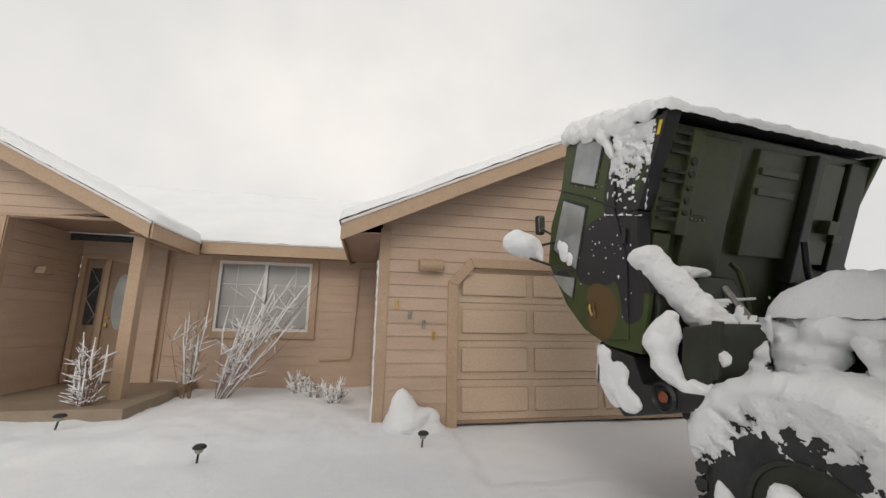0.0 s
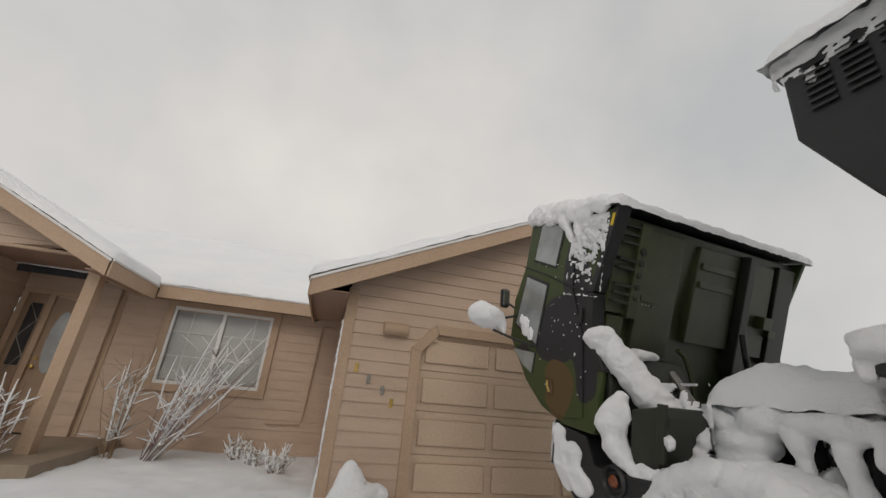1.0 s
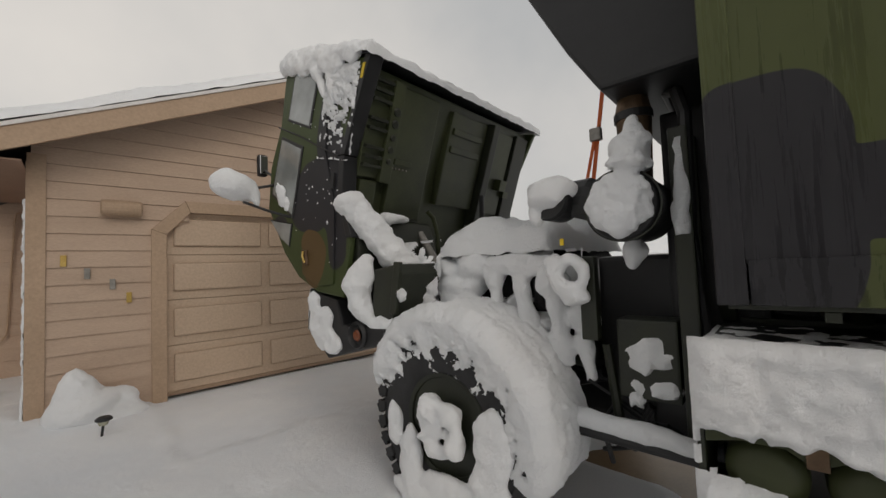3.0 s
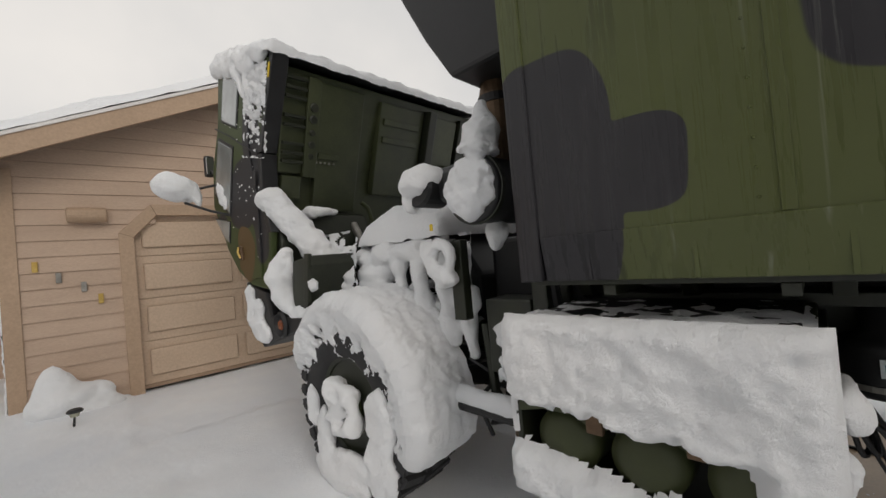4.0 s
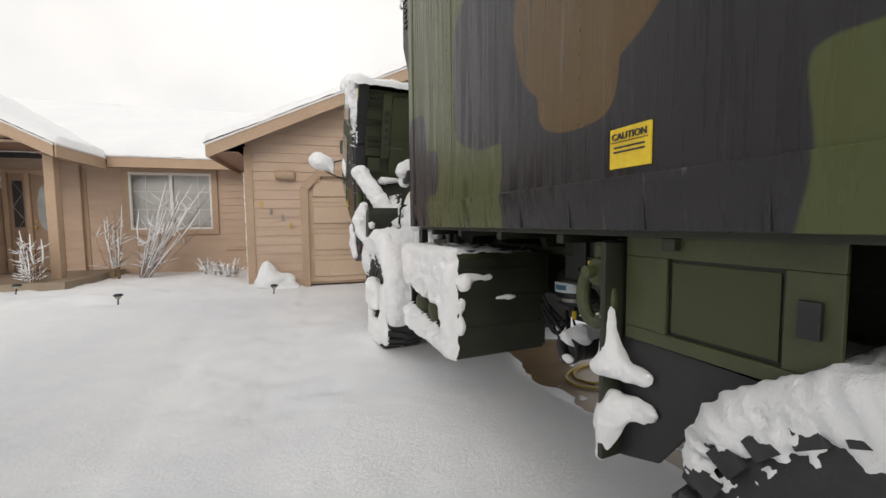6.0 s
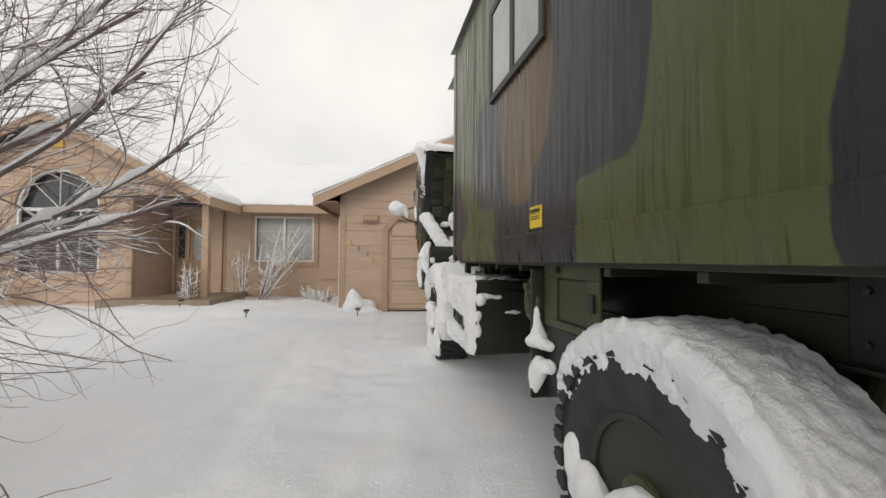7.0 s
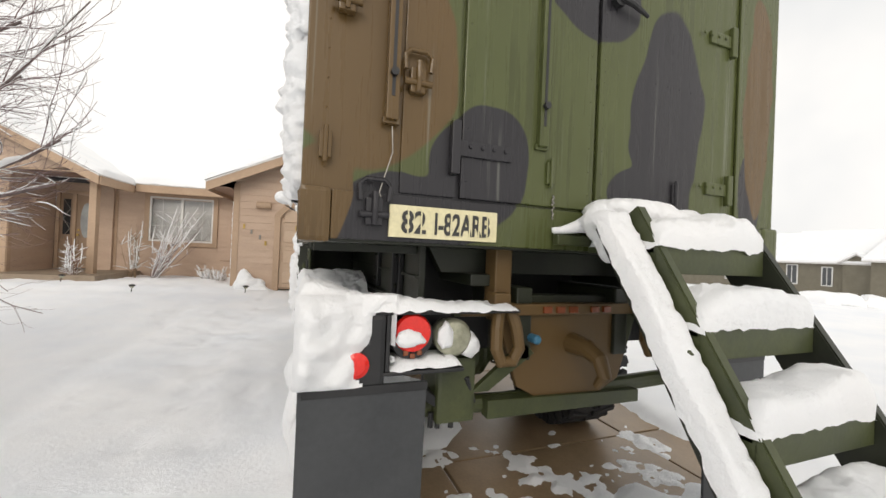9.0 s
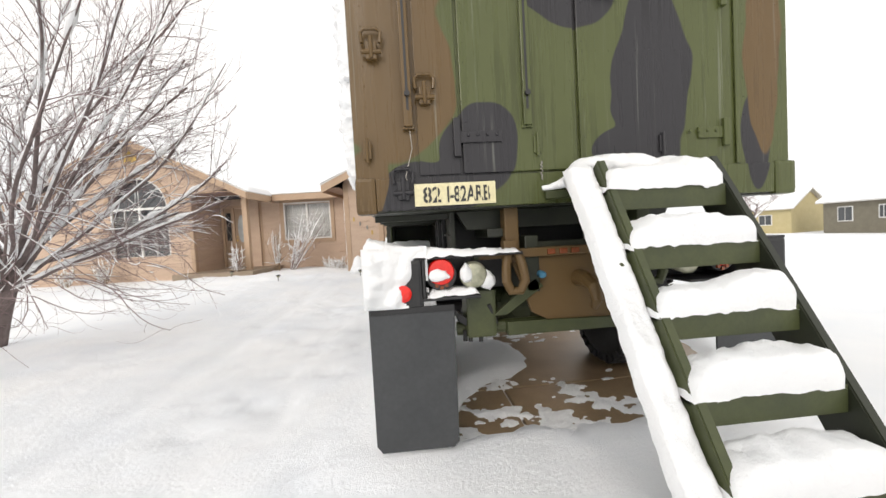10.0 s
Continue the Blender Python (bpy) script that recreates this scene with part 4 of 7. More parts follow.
def add_hinge(x, z, flip=1, tall=0.2, long=0.24):
    h = part("hinge", boxed((x - 0.018, YR - 0.045, z - tall / 2), (x + 0.018, YR - 0.005, z + tall / 2), 0.005), REAR_CAMO, rear, "painted strap hinge")
    part("hinge_strap", boxed((min(x, x + flip * long), YR - 0.034, z - 0.03), (max(x, x + flip * long), YR - 0.02, z + 0.03), 0.004), REAR_CAMO, h)
    for k in range(4):
        part("hinge_bolt", lathe([(0.009, -0.009), (0.006, -0.014), (0.0, -0.015)], (x + flip * (0.06 + k * 0.05), YR - 0.026, z + 0.008), "y", 8), REAR_CAMO, h)


add_hinge(0.53, 1.77)
add_hinge(0.53, 2.6)
add_hinge(2.02, 1.75, -1, 0.15, 0.16)
add_hinge(2.02, 2.5, -1, 0.15, 0.16)


def add_latch(x, z, s=1.0):
    l0 = part("toggle_latch", boxed((x - 0.028 * s, YR - 0.04, z - 0.08 * s), (x + 0.028 * s, YR - 0.008, z + 0.01), 0.005), REAR_CAMO, rear, "painted steel toggle latch")
    bm = bmesh.new()
    lp = [(x - 0.045 * s, z), (x - 0.05 * s, z + 0.05 * s), (x - 0.03 * s, z + 0.07 * s), (x + 0.03 * s, z + 0.07 * s), (x + 0.05 * s, z + 0.05 * s), (x + 0.045 * s, z)]
    add_tube(bm, [(a, YR - 0.035, c) for a, c in lp], 0.009 * s, 8)
    part("latch_loop", bm, REAR_CAMO, l0)
    part("latch_hook", tube([(x, YR - 0.045, z + 0.03), (x, YR - 0.05, z - 0.03), (x, YR - 0.042, z - 0.075 * s)], 0.01 * s, 8), REAR_CAMO, l0)
    part("latch_pin", lathe([(0.012, -0.05), (0.012, 0.05)], (x, YR - 0.04, z - 0.045 * s), "x", 10), REAR_CAMO, l0)


add_latch(0.12, 2.25)
add_latch(0.375, 2.02)
add_latch(0.24, 1.545, 1.05)
add_latch(0.37, 2.75)
for x, z in ((0.07, 1.72), (0.955, 1.72), (1.655, 1.7)):
    sb = part("slide_bolt", boxed((x - 0.02, YR - 0.034, z - 0.045), (x + 0.02, YR - 0.012, z + 0.045), 0.004), REAR_CAMO, rear)
    part("bolt_rod", lathe([(0.008, -0.06), (0.008, 0.06)], (x, YR - 0.036, z), "z", 8), REAR_CAMO, sb)
handle = part("door_handle", lathe([(0.035, -0.03), (0.035, 0.0)], (1.27, YR - 0.02, 2.52), "y", 14), BLACK_PAINT, rear, "black lever handle")
part("lever", tube([(1.27, YR - 0.05, 2.52), (1.33, YR - 0.06, 2.5), (1.42, YR - 0.055, 2.47)], [0.016, 0.013, 0.008], 8), BLACK_PAINT, handle)
wire = [(0.29, YR - 0.03, 1.81), (0.296, YR - 0.03, 1.72), (0.27, YR - 0.03, 1.63), (0.255, YR - 0.03, 1.575), (0.262, YR - 0.03, 1.56)]
part("lanyard", tube(wire, 0.0025, 5), STEEL, rear)
bm = bmesh.new()
for k in range(9):
    add_tube(bm, [(0.97 + 0.004 * math.sin(k * 2), YR - 0.03, 1.63 - 0.011 * k), (0.972 + 0.006 * math.cos(k * 3), YR - 0.03, 1.621 - 0.011 * k)], 0.004, 5)
part("chain", bm, STEEL, rear)
plate = part("marking_plate", boxed((0.295, YR - 0.026, 1.425), (0.72, YR - 0.012, 1.54), 0.002), CREAM, rear, "cream stencilled unit marking panel")
RT = Matrix(((1, 0, 0, 0), (0, 0, -1, 0), (0, 1, 0, 0), (0, 0, 0, 1)))
lettering("marking", "82", Matrix.Translation((0.385, YR - 0.028, 1.443)) @ RT, 0.112, INK, plate, 0.092)
lettering("marking", "I-82ARB", Matrix.Translation((0.575, YR - 0.028, 1.443)) @ RT, 0.112, INK, plate, 0.225)
for x in (0.363, 0.412, 0.527, 0.564, 0.602, 0.641, 0.676):
    part("stencil_bridge", boxed((x - 0.0025, YR - 0.0305, 1.44), (x + 0.0025, YR - 0.0285, 1.526), 0), CREAM, plate)
REAR_RIVET = mesh_of("rivet", lathe([(0.005, 0.0), (0.0, -0.003)], (0, 0, 0), "y", 6), REAR_CAMO)
for x, z in [(x, z) for x in np.arange(1.22, 2.0, 0.075) for z in (1.63, 2.2, 2.8)] + [(x, z) for z in np.arange(1.65, 3.2, 0.1) for x in (0.07, 0.58, 1.15, 1.22, 2.16, 2.36)]:
    link("rivet", REAR_RIVET, REAR_CAMO, rear).matrix_basis = Matrix.Translation((x, YR - (0.022 if 0.56 < x < 2.0 else 0.0), z))

# air conditioner over the cab gap
ac = part("air_conditioner", prism([(YF + 0.005, 3.6), (3.55, 3.6), (3.56, 3.09), (3.33, 2.65), (3.18, 2.41), (YF + 0.005, 2.41)], "x", 0.2, 2.2, 0.02), BLACK_PAINT, truck, "dark louvred air conditioner hung on the box front")
for r in range(3):
    for k in range(7):
        y = 3.02 + r * 0.16
        part("louvre", prism([(0.0, 0.0), (-0.02, -0.016), (-0.018, 0.0)], "y", y, y + 0.12), BLACK_PAINT, ac).matrix_basis = Matrix.Translation((0.2, 0, 3.5 - k * 0.045))
for k in range(9):
    part("louvre", boxed((0.35 + k * 0.2, 3.53, 3.15), (0.5 + k * 0.2, 3.57, 3.45), 0.01), DARK_OLIVE, ac)

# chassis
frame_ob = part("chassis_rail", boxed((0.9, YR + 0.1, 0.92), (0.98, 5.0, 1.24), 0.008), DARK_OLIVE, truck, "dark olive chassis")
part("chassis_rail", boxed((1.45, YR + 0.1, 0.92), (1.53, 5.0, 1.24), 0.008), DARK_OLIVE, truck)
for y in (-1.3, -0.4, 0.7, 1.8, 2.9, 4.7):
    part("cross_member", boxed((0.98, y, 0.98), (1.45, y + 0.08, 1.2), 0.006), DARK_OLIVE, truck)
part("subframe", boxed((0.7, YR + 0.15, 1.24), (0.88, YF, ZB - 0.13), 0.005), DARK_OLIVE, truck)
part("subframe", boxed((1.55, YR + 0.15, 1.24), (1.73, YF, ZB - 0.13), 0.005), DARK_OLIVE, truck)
part("prop_shaft", tube([(1.2, 0, 0.66), (1.2, 2.0, 0.85), (1.2, 3.2, 0.95)], 0.055, 14), BLACK_PAINT, truck)
for y, az in ((0.03, 0.6), (4.13, 0.67)):
    ax = part("axle", tube([(0.4, y, az), (0.9, y, az), (1.0, y, az), (1.4, y, az), (1.5, y, az), (2.05, y, az)], [0.08, 0.09, 0.19, 0.19, 0.09, 0.08], 18), CHASSIS_CAMO, truck, "camouflaged axle with a bulging differential")
    part("differential_cover", lathe([(0.2, 0.0), (0.18, -0.1), (0.1, -0.17), (0.0, -0.19)], (1.2, y - 0.08, az), "y", 24), CHASSIS_CAMO, ax)
    for x in (0.62, 1.8):
        part("spring", tube([(x, y - 0.75, 0.95), (x, y - 0.35, 0.82), (x, y, 0.76), (x, y + 0.35, 0.82), (x, y + 0.75, 0.95)], 0.045, 8), BLACK_PAINT, ax)
        part("shock_absorber", tube([(x + 0.12, y - 0.12, 0.55), (x + 0.1, y - 0.3, 1.15)], 0.035, 10), OLIVE, ax)

# wheels
TR, TW, ZC = 0.59, 0.38, 0.57
FA, RA, ZF = 4.13, 0.03, 0.655


LUG = mesh_of("tread_block", boxed((-0.09, -0.03, -0.02), (0.09, 0.03, 0.018), 0), RUBBER)
SHOULDER = mesh_of("tread_block", boxed((-0.012, -0.03, -0.035), (0.012, 0.03, 0.03), 0), RUBBER)


def build_wheel(x, y, out, zc):
    """x: the tyre's middle; out: -1 where the outer face looks to -x."""
    w = new("wheel")
    w.location = (x, y, zc)
    w.parent = truck
    w.matrix_parent_inverse = Matrix.Translation(-truck.location)
    w["label"] = "big chunky tyre on an olive steel rim"
    c = (x, y, zc)
    h = TW / 2
    tyre = part("tyre", lathe([(0.29, -h * 0.75), (0.33, -h), (0.44, -h * 1.06), (0.53, -h * 0.96), (0.565, -h * 0.75), (0.572, 0), (0.565, h * 0.75), (0.53, h * 0.96), (0.44, h * 1.06), (0.33, h), (0.29, h * 0.75)], c, "x", 64), RUBBER, w, smooth=True)
    for k in range(34):
        a = 2 * math.pi * k / 34
        for sd in (-1, 1):
            turn = Matrix.Translation(c) @ Matrix.Rotation(a + sd * 0.045, 4, "X")
            for me, m in ((LUG, turn @ Matrix.Translation((sd * 0.105, 0, 0.575)) @ Matrix.Rotation(sd * 0.35, 4, "Z")), (SHOULDER, turn @ Matrix.Translation((sd * 0.19, 0, 0.545)))):
                link("tread_block", me, RUBBER, w).matrix_basis = m
    rim_p = [(0.30, out * h * 0.8), (0.31, out * h * 0.9), (0.285, out * h * 0.86), (0.27, out * h * 0.5), (0.25, out * 0.03), (0.17, out * 0.02), (0.15, out * 0.06), (0.12, out * 0.13), (0.0, out * 0.14)]
    part("rim", lathe(rim_p, c, "x", 40), DARK_OLIVE, w, smooth=False)
    bm = bmesh.new()
    for k in range(10):
        a = 2 * math.pi * k / 10
        add_lathe(bm, [(0.016, 0.0), (0.016, out * 0.03), (0.0, out * 0.034)], (x + out * 0.025, y + 0.205 * math.cos(a), zc + 0.205 * math.sin(a)), "x", 6)
    part("wheel_nuts", bm, STEEL, w)
    part("hub", lathe([(0.11, out * 0.12), (0.105, out * 0.17), (0.06, out * 0.19), (0.0, out * 0.19)], c, "x", 20), OLIVE, w)
    return w


for x, y, o, zc in ((0.235, FA, -1, ZF), (0.235, RA, -1, ZC), (W - 0.235, FA, 1, ZF), (W - 0.235, RA, 1, ZC)):
    build_wheel(x, y, o, zc)


def tyre_snow(x, y, zc, a0, a1, d, seed, face=0.0, slump=0.5):
    """Snow round the top of a tyre between the angles a0..a1 (0 is up, positive to the front), slumping over its outer wall."""
    na, nb = 150, 60
    keep = np.zeros((na + 1, nb + 1), bool)
    pts = np.zeros((na + 1, nb + 1, 3))
    for i in range(na + 1):
        a = a0 + (a1 - a0) * i / na
        edge = rim(i / na, 0.16)
        for j in range(nb + 1):
            q = j / nb
            # from the inner shoulder over the tread to the outer wall
            if q < 0.55:
                s, r, lift = 0.2 - 0.4 * q / 0.55, TR, (1.0, 0.0)
            else:
                f = (q - 0.55) / 0.45
                s, r, lift = -0.2 + 0.03 * f, TR - f * 0.28, (0.35, 1.0)
            n0 = lumps((a * 0.6, q * 0.9, seed), 2.4, seed)
            dep = d * edge * (1.1 + 0.4 * n0)
            if q >= 0.55:
                reach = face * (0.35 + 0.45 * math.cos(a * 0.9 + slump) + 0.55 * nz((a * 3, seed, 0), 1.7, seed) + 0.5 * nz((a * 5, q * 7, 0), 1.7, seed + 4) + 0.4 * nz((a * 14, q * 20, 0), 1.7, seed + 4))
                dep *= max(0.0, 1 - (q - 0.55) / max(0.45 * reach, 0.02)) ** 0.6 if reach > 0 else 0
                dep -= 0.02
            dep += 0.012 * nz((a * 5, q * 5, seed), 2.0) + 0.012 * nz((a * 11, q * 8, seed), 2.0) + 0.005 * nz((a * 19, q * 19, seed), 2.0)
            keep[i, j] = dep > -0.004
            dep = max(dep, -0.05)
            rr = r + dep * lift[0]
            pts[i, j] = (x + s - dep * lift[1] * 0.55, y + rr * math.sin(a), zc + rr * math.cos(a))
    ob = grid_mesh("tyre_snow", pts, SNOW, keep=keep)
    tagged(ob, "thick snow cap slumping over a lorry tyre", "snow", "", "stuff")
    return ob


tyre_snow(0.235, FA, ZF, -1.95, 1.3, 0.12, 1.0, 1.0)
tyre_snow(0.235, RA, ZC, -1.4, 1.2, 0.055, 5.0, 0.9)

# battery and air-tank carrier behind the front wheel
tank = part("tank_carrier", boxed((0.03, 1.97, 0.98), (0.68, 2.82, 1.26), 0.012), CHASSIS_CAMO, truck, "olive air-tank carrier, its side plastered with snow")
for y in (2.66, 2.39, 2.12):
    part("air_tank", lathe([(0.0, -0.06), (0.07, -0.05), (0.112, -0.02), (0.118, 0.03), (0.118, 0.55), (0.07, 0.6), (0.0, 0.61)], (0.07, y, 0.84), "x", 28), CHASSIS_CAMO, tank, smooth=True)
part("tray", boxed((0.0, 1.95, 0.64), (0.62, 2.85, 0.665), 0.004), DARK_OLIVE, tank)
part("end_plate", boxed((0.02, 1.95, 0.66), (0.64, 1.975, 1.24), 0.005), DARK_OLIVE, tank)
for z in (0.8, 0.98, 1.15):
    part("end_rib", boxed((0.06, 1.941, z), (0.6, 1.952, z + 0.022), 0.004), DARK_OLIVE, tank)
part("end_plate", boxed((0.02, 2.825, 0.66), (0.64, 2.85, 1.24), 0.005), DARK_OLIVE, tank)
for y in (2.5, 2.21):
    part("clasp", boxed((-0.012, y, 0.915), (0.012, y + 0.055, 0.985), 0.005), RUST_PIPE, tank)
part("lid", boxed((0.06, 2.0, 1.262), (0.6, 2.8, 1.278), 0.004), BLACK_PAINT, tank)
def carrier_depth(u, v):
    """Snow over the carrier's whole side but for a ragged gap before the tanks."""
    w = 0.05 * nz((u * 9, v * 6, 2.0), 1.0) + 0.03 * nz((u * 26, v * 18, 5.0), 1.0)
    hole = min((u + 0.02) / 0.06, (0.85 - u) / 0.08, (v - 0.26 + 0.2 * min(u, 0.5) + w * 0.6) / 0.06, (0.55 - 0.1 * u - v + w) / 0.05)
    return 0.07 * rim(u, 0.09) ** 0.7 * rim(v, 0.1) * min(1.0, max(-0.6, 0.75 - 1.2 * hole)) - 0.006


part("face_plate", prism([(2.82, 1.25), (1.97, 1.25), (1.97, 0.93), (2.09, 0.93), (2.16, 0.955), (2.25, 0.91), (2.32, 0.955), (2.45, 0.955), (2.53, 0.91), (2.6, 0.955), (2.72, 0.955), (2.82, 0.93)], "x", 0.008, 0.028), CHASSIS_CAMO, tank)
snow_patch("side_snow", (0.006, 2.86, 0.63), (0, -1, 0), (0, 0, 1), (0.92, 0.67), 0.011, carrier_depth, label="slab of wet snow stuck to the air-tank carrier", seed=3, scale=7)
snow_patch("side_snow", (0.0, 1.97, 1.262), (1, 0, 0), (0, 1, 0), (0.62, 0.87), 0.02, lambda u, v: 0.02 * rim(u, 0.1) * rim(v, 0.1) + 0.02 * (0.3 - u), label="thin snow on the carrier's lid", seed=9)
snow_mass("snow_heap", [((0.05, 1.93, 1.1), (0.05, 0.04, 0.055)), ((0.1, 1.93, 1.13), (0.07, 0.03, 0.03)), ((0.2, 1.935, 1.12), (0.05, 0.025, 0.02)), ((0.03, 1.94, 0.96), (0.03, 0.03, 0.05)), ((0.03, 1.945, 0.84), (0.03, 0.03, 0.06)), ((0.34, 1.945, 0.99), (0.1, 0.02, 0.016))], [], "lumps of snow on the carrier's corner", 4.0, 0.012)

# filter, tail pipe, hook, wires in the gap behind the carrier
filt = part("air_dryer", lathe([(0.1, 0.0), (0.115, 0.02), (0.115, 0.17), (0.1, 0.2), (0.05, 0.22), (0.045, 0.36)], (0.77, 1.82, 0.93), "z", 28), BLACK_PAINT, truck, "black air-dryer canister with a white label", True)
part("clamp_band", lathe([(0.12, 0.0), (0.12, 0.02)], (0.77, 1.82, 0.96), "z", 28), STEEL, filt)
lb = part("label_plate", prism([(0.74 + 0.117 * math.cos(a), 1.82 + 0.117 * math.sin(a)) for a in np.linspace(math.pi * 0.95, math.pi * 1.38, 8)] + [(0.74 + 0.112 * math.cos(a), 1.82 + 0.112 * math.sin(a)) for a in np.linspace(math.pi * 1.38, math.pi * 0.95, 8)], "z", 1.02, 1.08), WHITE_LABEL, filt)
part("print_bar", prism([(0.74 + 0.1185 * math.cos(a), 1.82 + 0.1185 * math.sin(a)) for a in np.linspace(math.pi * 0.98, math.pi * 1.18, 6)] + [(0.74 + 0.115 * math.cos(a), 1.82 + 0.115 * math.sin(a)) for a in np.linspace(math.pi * 1.18, math.pi * 0.98, 6)], "z", 1.035, 1.065), BLUE_INK, lb)
part("valve", tube([(0.74, 1.8, 0.93), (0.73, 1.78, 0.86), (0.79, 1.72, 0.84)], [0.03, 0.022, 0.012], 10), BLACK_PAINT, filt)
part("fitting", lathe([(0.014, 0), (0.014, 0.05)], (0.69, 1.74, 0.86), "z", 8), YELLOW, filt)
rr = random.Random(31)
for k in range(6):
    z0, sag, side = rr.uniform(0.9, 1.05), rr.uniform(0.1, 0.24), rr.uniform(-0.04, 0.06)
    part("air_line", tube([(0.6 + side + 0.14 * t, 1.925 - 0.03 * k * math.sin(math.pi * t) - 0.06 * t, z0 - 0.1 * t - sag * math.sin(math.pi * t)) for t in np.linspace(0, 1, 11)], rr.uniform(0.006, 0.01), 7), BLACK_PAINT, truck)
pipe = part("tail_pipe", lathe([(0.058, 0.06), (0.068, 0.0), (0.062, 0.0), (0.058, 0.05), (0.058, 0.5)], (0.25, 1.29, 0.87), "x", 28), BLACK_PAINT, truck, "dark exhaust tail pipe capped with snow", True)
part("pipe_elbow", tube([(0.7, 1.29, 0.87), (0.9, 1.3, 0.87), (1.05, 1.42, 0.88), (1.1, 1.75, 0.92), (1.1, 2.5, 1.0)], 0.06, 18), BLACK_PAINT, pipe)
part("pipe_hanger", boxed((0.94, 1.26, 0.84), (0.97, 1.38, 1.24), 0.004), DARK_OLIVE, pipe)
tag = part("pipe_tag", boxed((0.934, 1.27, 0.95), (0.94, 1.36, 1.01), 0.001), YELLOW, pipe, "small yellow caution tag")
part("tag_print", boxed((0.932, 1.28, 0.985), (0.9335, 1.35, 1.0), 0), INK, tag)
for z in (1.06, 1.16):
    part("hanger_bolt", lathe([(0.012, 0.0), (0.012, -0.012), (0.0, -0.014)], (0.94, 1.32, z), "x", 6), STEEL, pipe)
snow_mass("pipe_snow", [((0.32, 1.29, 0.925), (0.09, 0.065, 0.05)), ((0.42, 1.29, 0.93), (0.09, 0.055, 0.035)), ((0.27, 1.29, 0.82), (0.02, 0.05, 0.025))], [([(0.5, 1.31, 0.92), (0.6, 1.34, 0.93)], [0.035, 0.015])], "small snow cap on the tail pipe", 11.0, 0.01)
part("frame_tube", tube([(1.0, 1.7, 0.86), (1.2, 1.2, 0.74), (1.45, 0.6, 0.6)], 0.06, 14), BLACK_PAINT, truck)
shk = part("shackle_bracket", boxed((0.1, 0.9, 1.2), (0.2, 0.98, 1.38), 0.02), OLIVE, truck, "olive lifting shackle on a bracket")
part("bracket_web", boxed((0.2, 0.91, 1.18), (0.5, 0.97, 1.39), 0.008), DARK_OLIVE, shk)
loop = [(0.06, 0.92 + 0.06 * math.cos(a), 1.19 + (0.1 if math.sin(a) > 0 else 0.085) * math.sin(a)) for a in np.linspace(-math.pi * 1.25, math.pi * 0.25, 24)]
part("shackle", tube(loop, 0.024, 12), OLIVE, shk)
part("shackle_eye", lathe([(0.045, -0.02), (0.05, 0.0), (0.045, 0.04)], (0.06, 0.9, 1.28), "x", 18), OLIVE, shk)
part("shackle_pin", lathe([(0.02, -0.05), (0.02, 0.1)], (0.06, 0.92, 1.28), "x", 12), OLIVE, shk)
part("lynch_pin", tube([(0.09, 0.985, 1.27), (0.09, 0.99, 1.28), (0.09, 0.99, 1.305), (0.09, 0.97, 1.305), (0.09, 0.965, 1.29)], 0.003, 6), YELLOW, shk, "yellow wire safety pin")
guard = part("wheel_guard", boxed((0.1, 0.36, 1.08), (0.12, 0.82, 1.41), 0.006), DARK_OLIVE, truck, "olive stowage frame before the rear wheel")
for lo, hi in (((0.3, 1.34), (0.82, 1.41)), ((0.3, 1.08), (0.82, 1.12)), ((0.3, 1.12), (0.4, 1.34)), ((0.68, 1.12), (0.82, 1.34))):
    part("guard_frame", boxed((0.085, lo[0], lo[1]), (0.099, hi[0], hi[1]), 0.004), OLIVE, guard)
part("guard_inset", boxed((0.094, 0.41, 1.13), (0.0995, 0.67, 1.33), 0.002), CHASSIS_CAMO, guard)
part("guard_latch", boxed((0.07, 0.33, 1.2), (0.085, 0.37, 1.28), 0.004), BLACK_PAINT, guard)
part("guard_flap", prism([(0.84, 1.08), (0.84, 0.67), (0.7, 0.72), (0.62, 0.84), (0.52, 0.98), (0.42, 1.07)], "x", 0.1, 0.115, 0.004), BLACK_PAINT, guard)
part("guard_flange", boxed((0.02, 0.842, 0.67), (0.4, 0.862, 1.38), 0.004), DARK_OLIVE, guard)
snow_mass("guard_snow", [((0.05, 0.85, 0.98), (0.06, 0.05, 0.04)), ((0.08, 0.78, 0.97), (0.04, 0.07, 0.03))], [([(0.04, 0.86, 1.28), (0.045, 0.855, 1.18), (0.055, 0.85, 1.07), (0.06, 0.84, 0.98)], [0.006, 0.02, 0.036, 0.045])], "wedge of snow standing on the wheel guard", 12.0, 0.01)
snow_mass("guard_snow", [((0.06, 0.83, 0.84), (0.045, 0.05, 0.06)), ((0.09, 0.76, 0.86), (0.02, 0.07, 0.04))], [([(0.04, 0.87, 0.66), (0.05, 0.86, 0.74), (0.06, 0.85, 0.84)], [0.014, 0.032, 0.05])], "lump of snow on the wheel guard's foot", 13.0, 0.01)
bm = bmesh.new()
for k in range(7):
    z = 1.12 - 0.035 * k
    add_tube(bm, [(0.6 + 0.012 * math.cos(a), 1.2 + 0.008 * math.sin(a) * (k % 2), z + 0.022 * math.sin(a)) for a in np.linspace(0, 2 * math.pi, 9)], 0.005, 5)
part("tow_chain", bm, STEEL, truck)

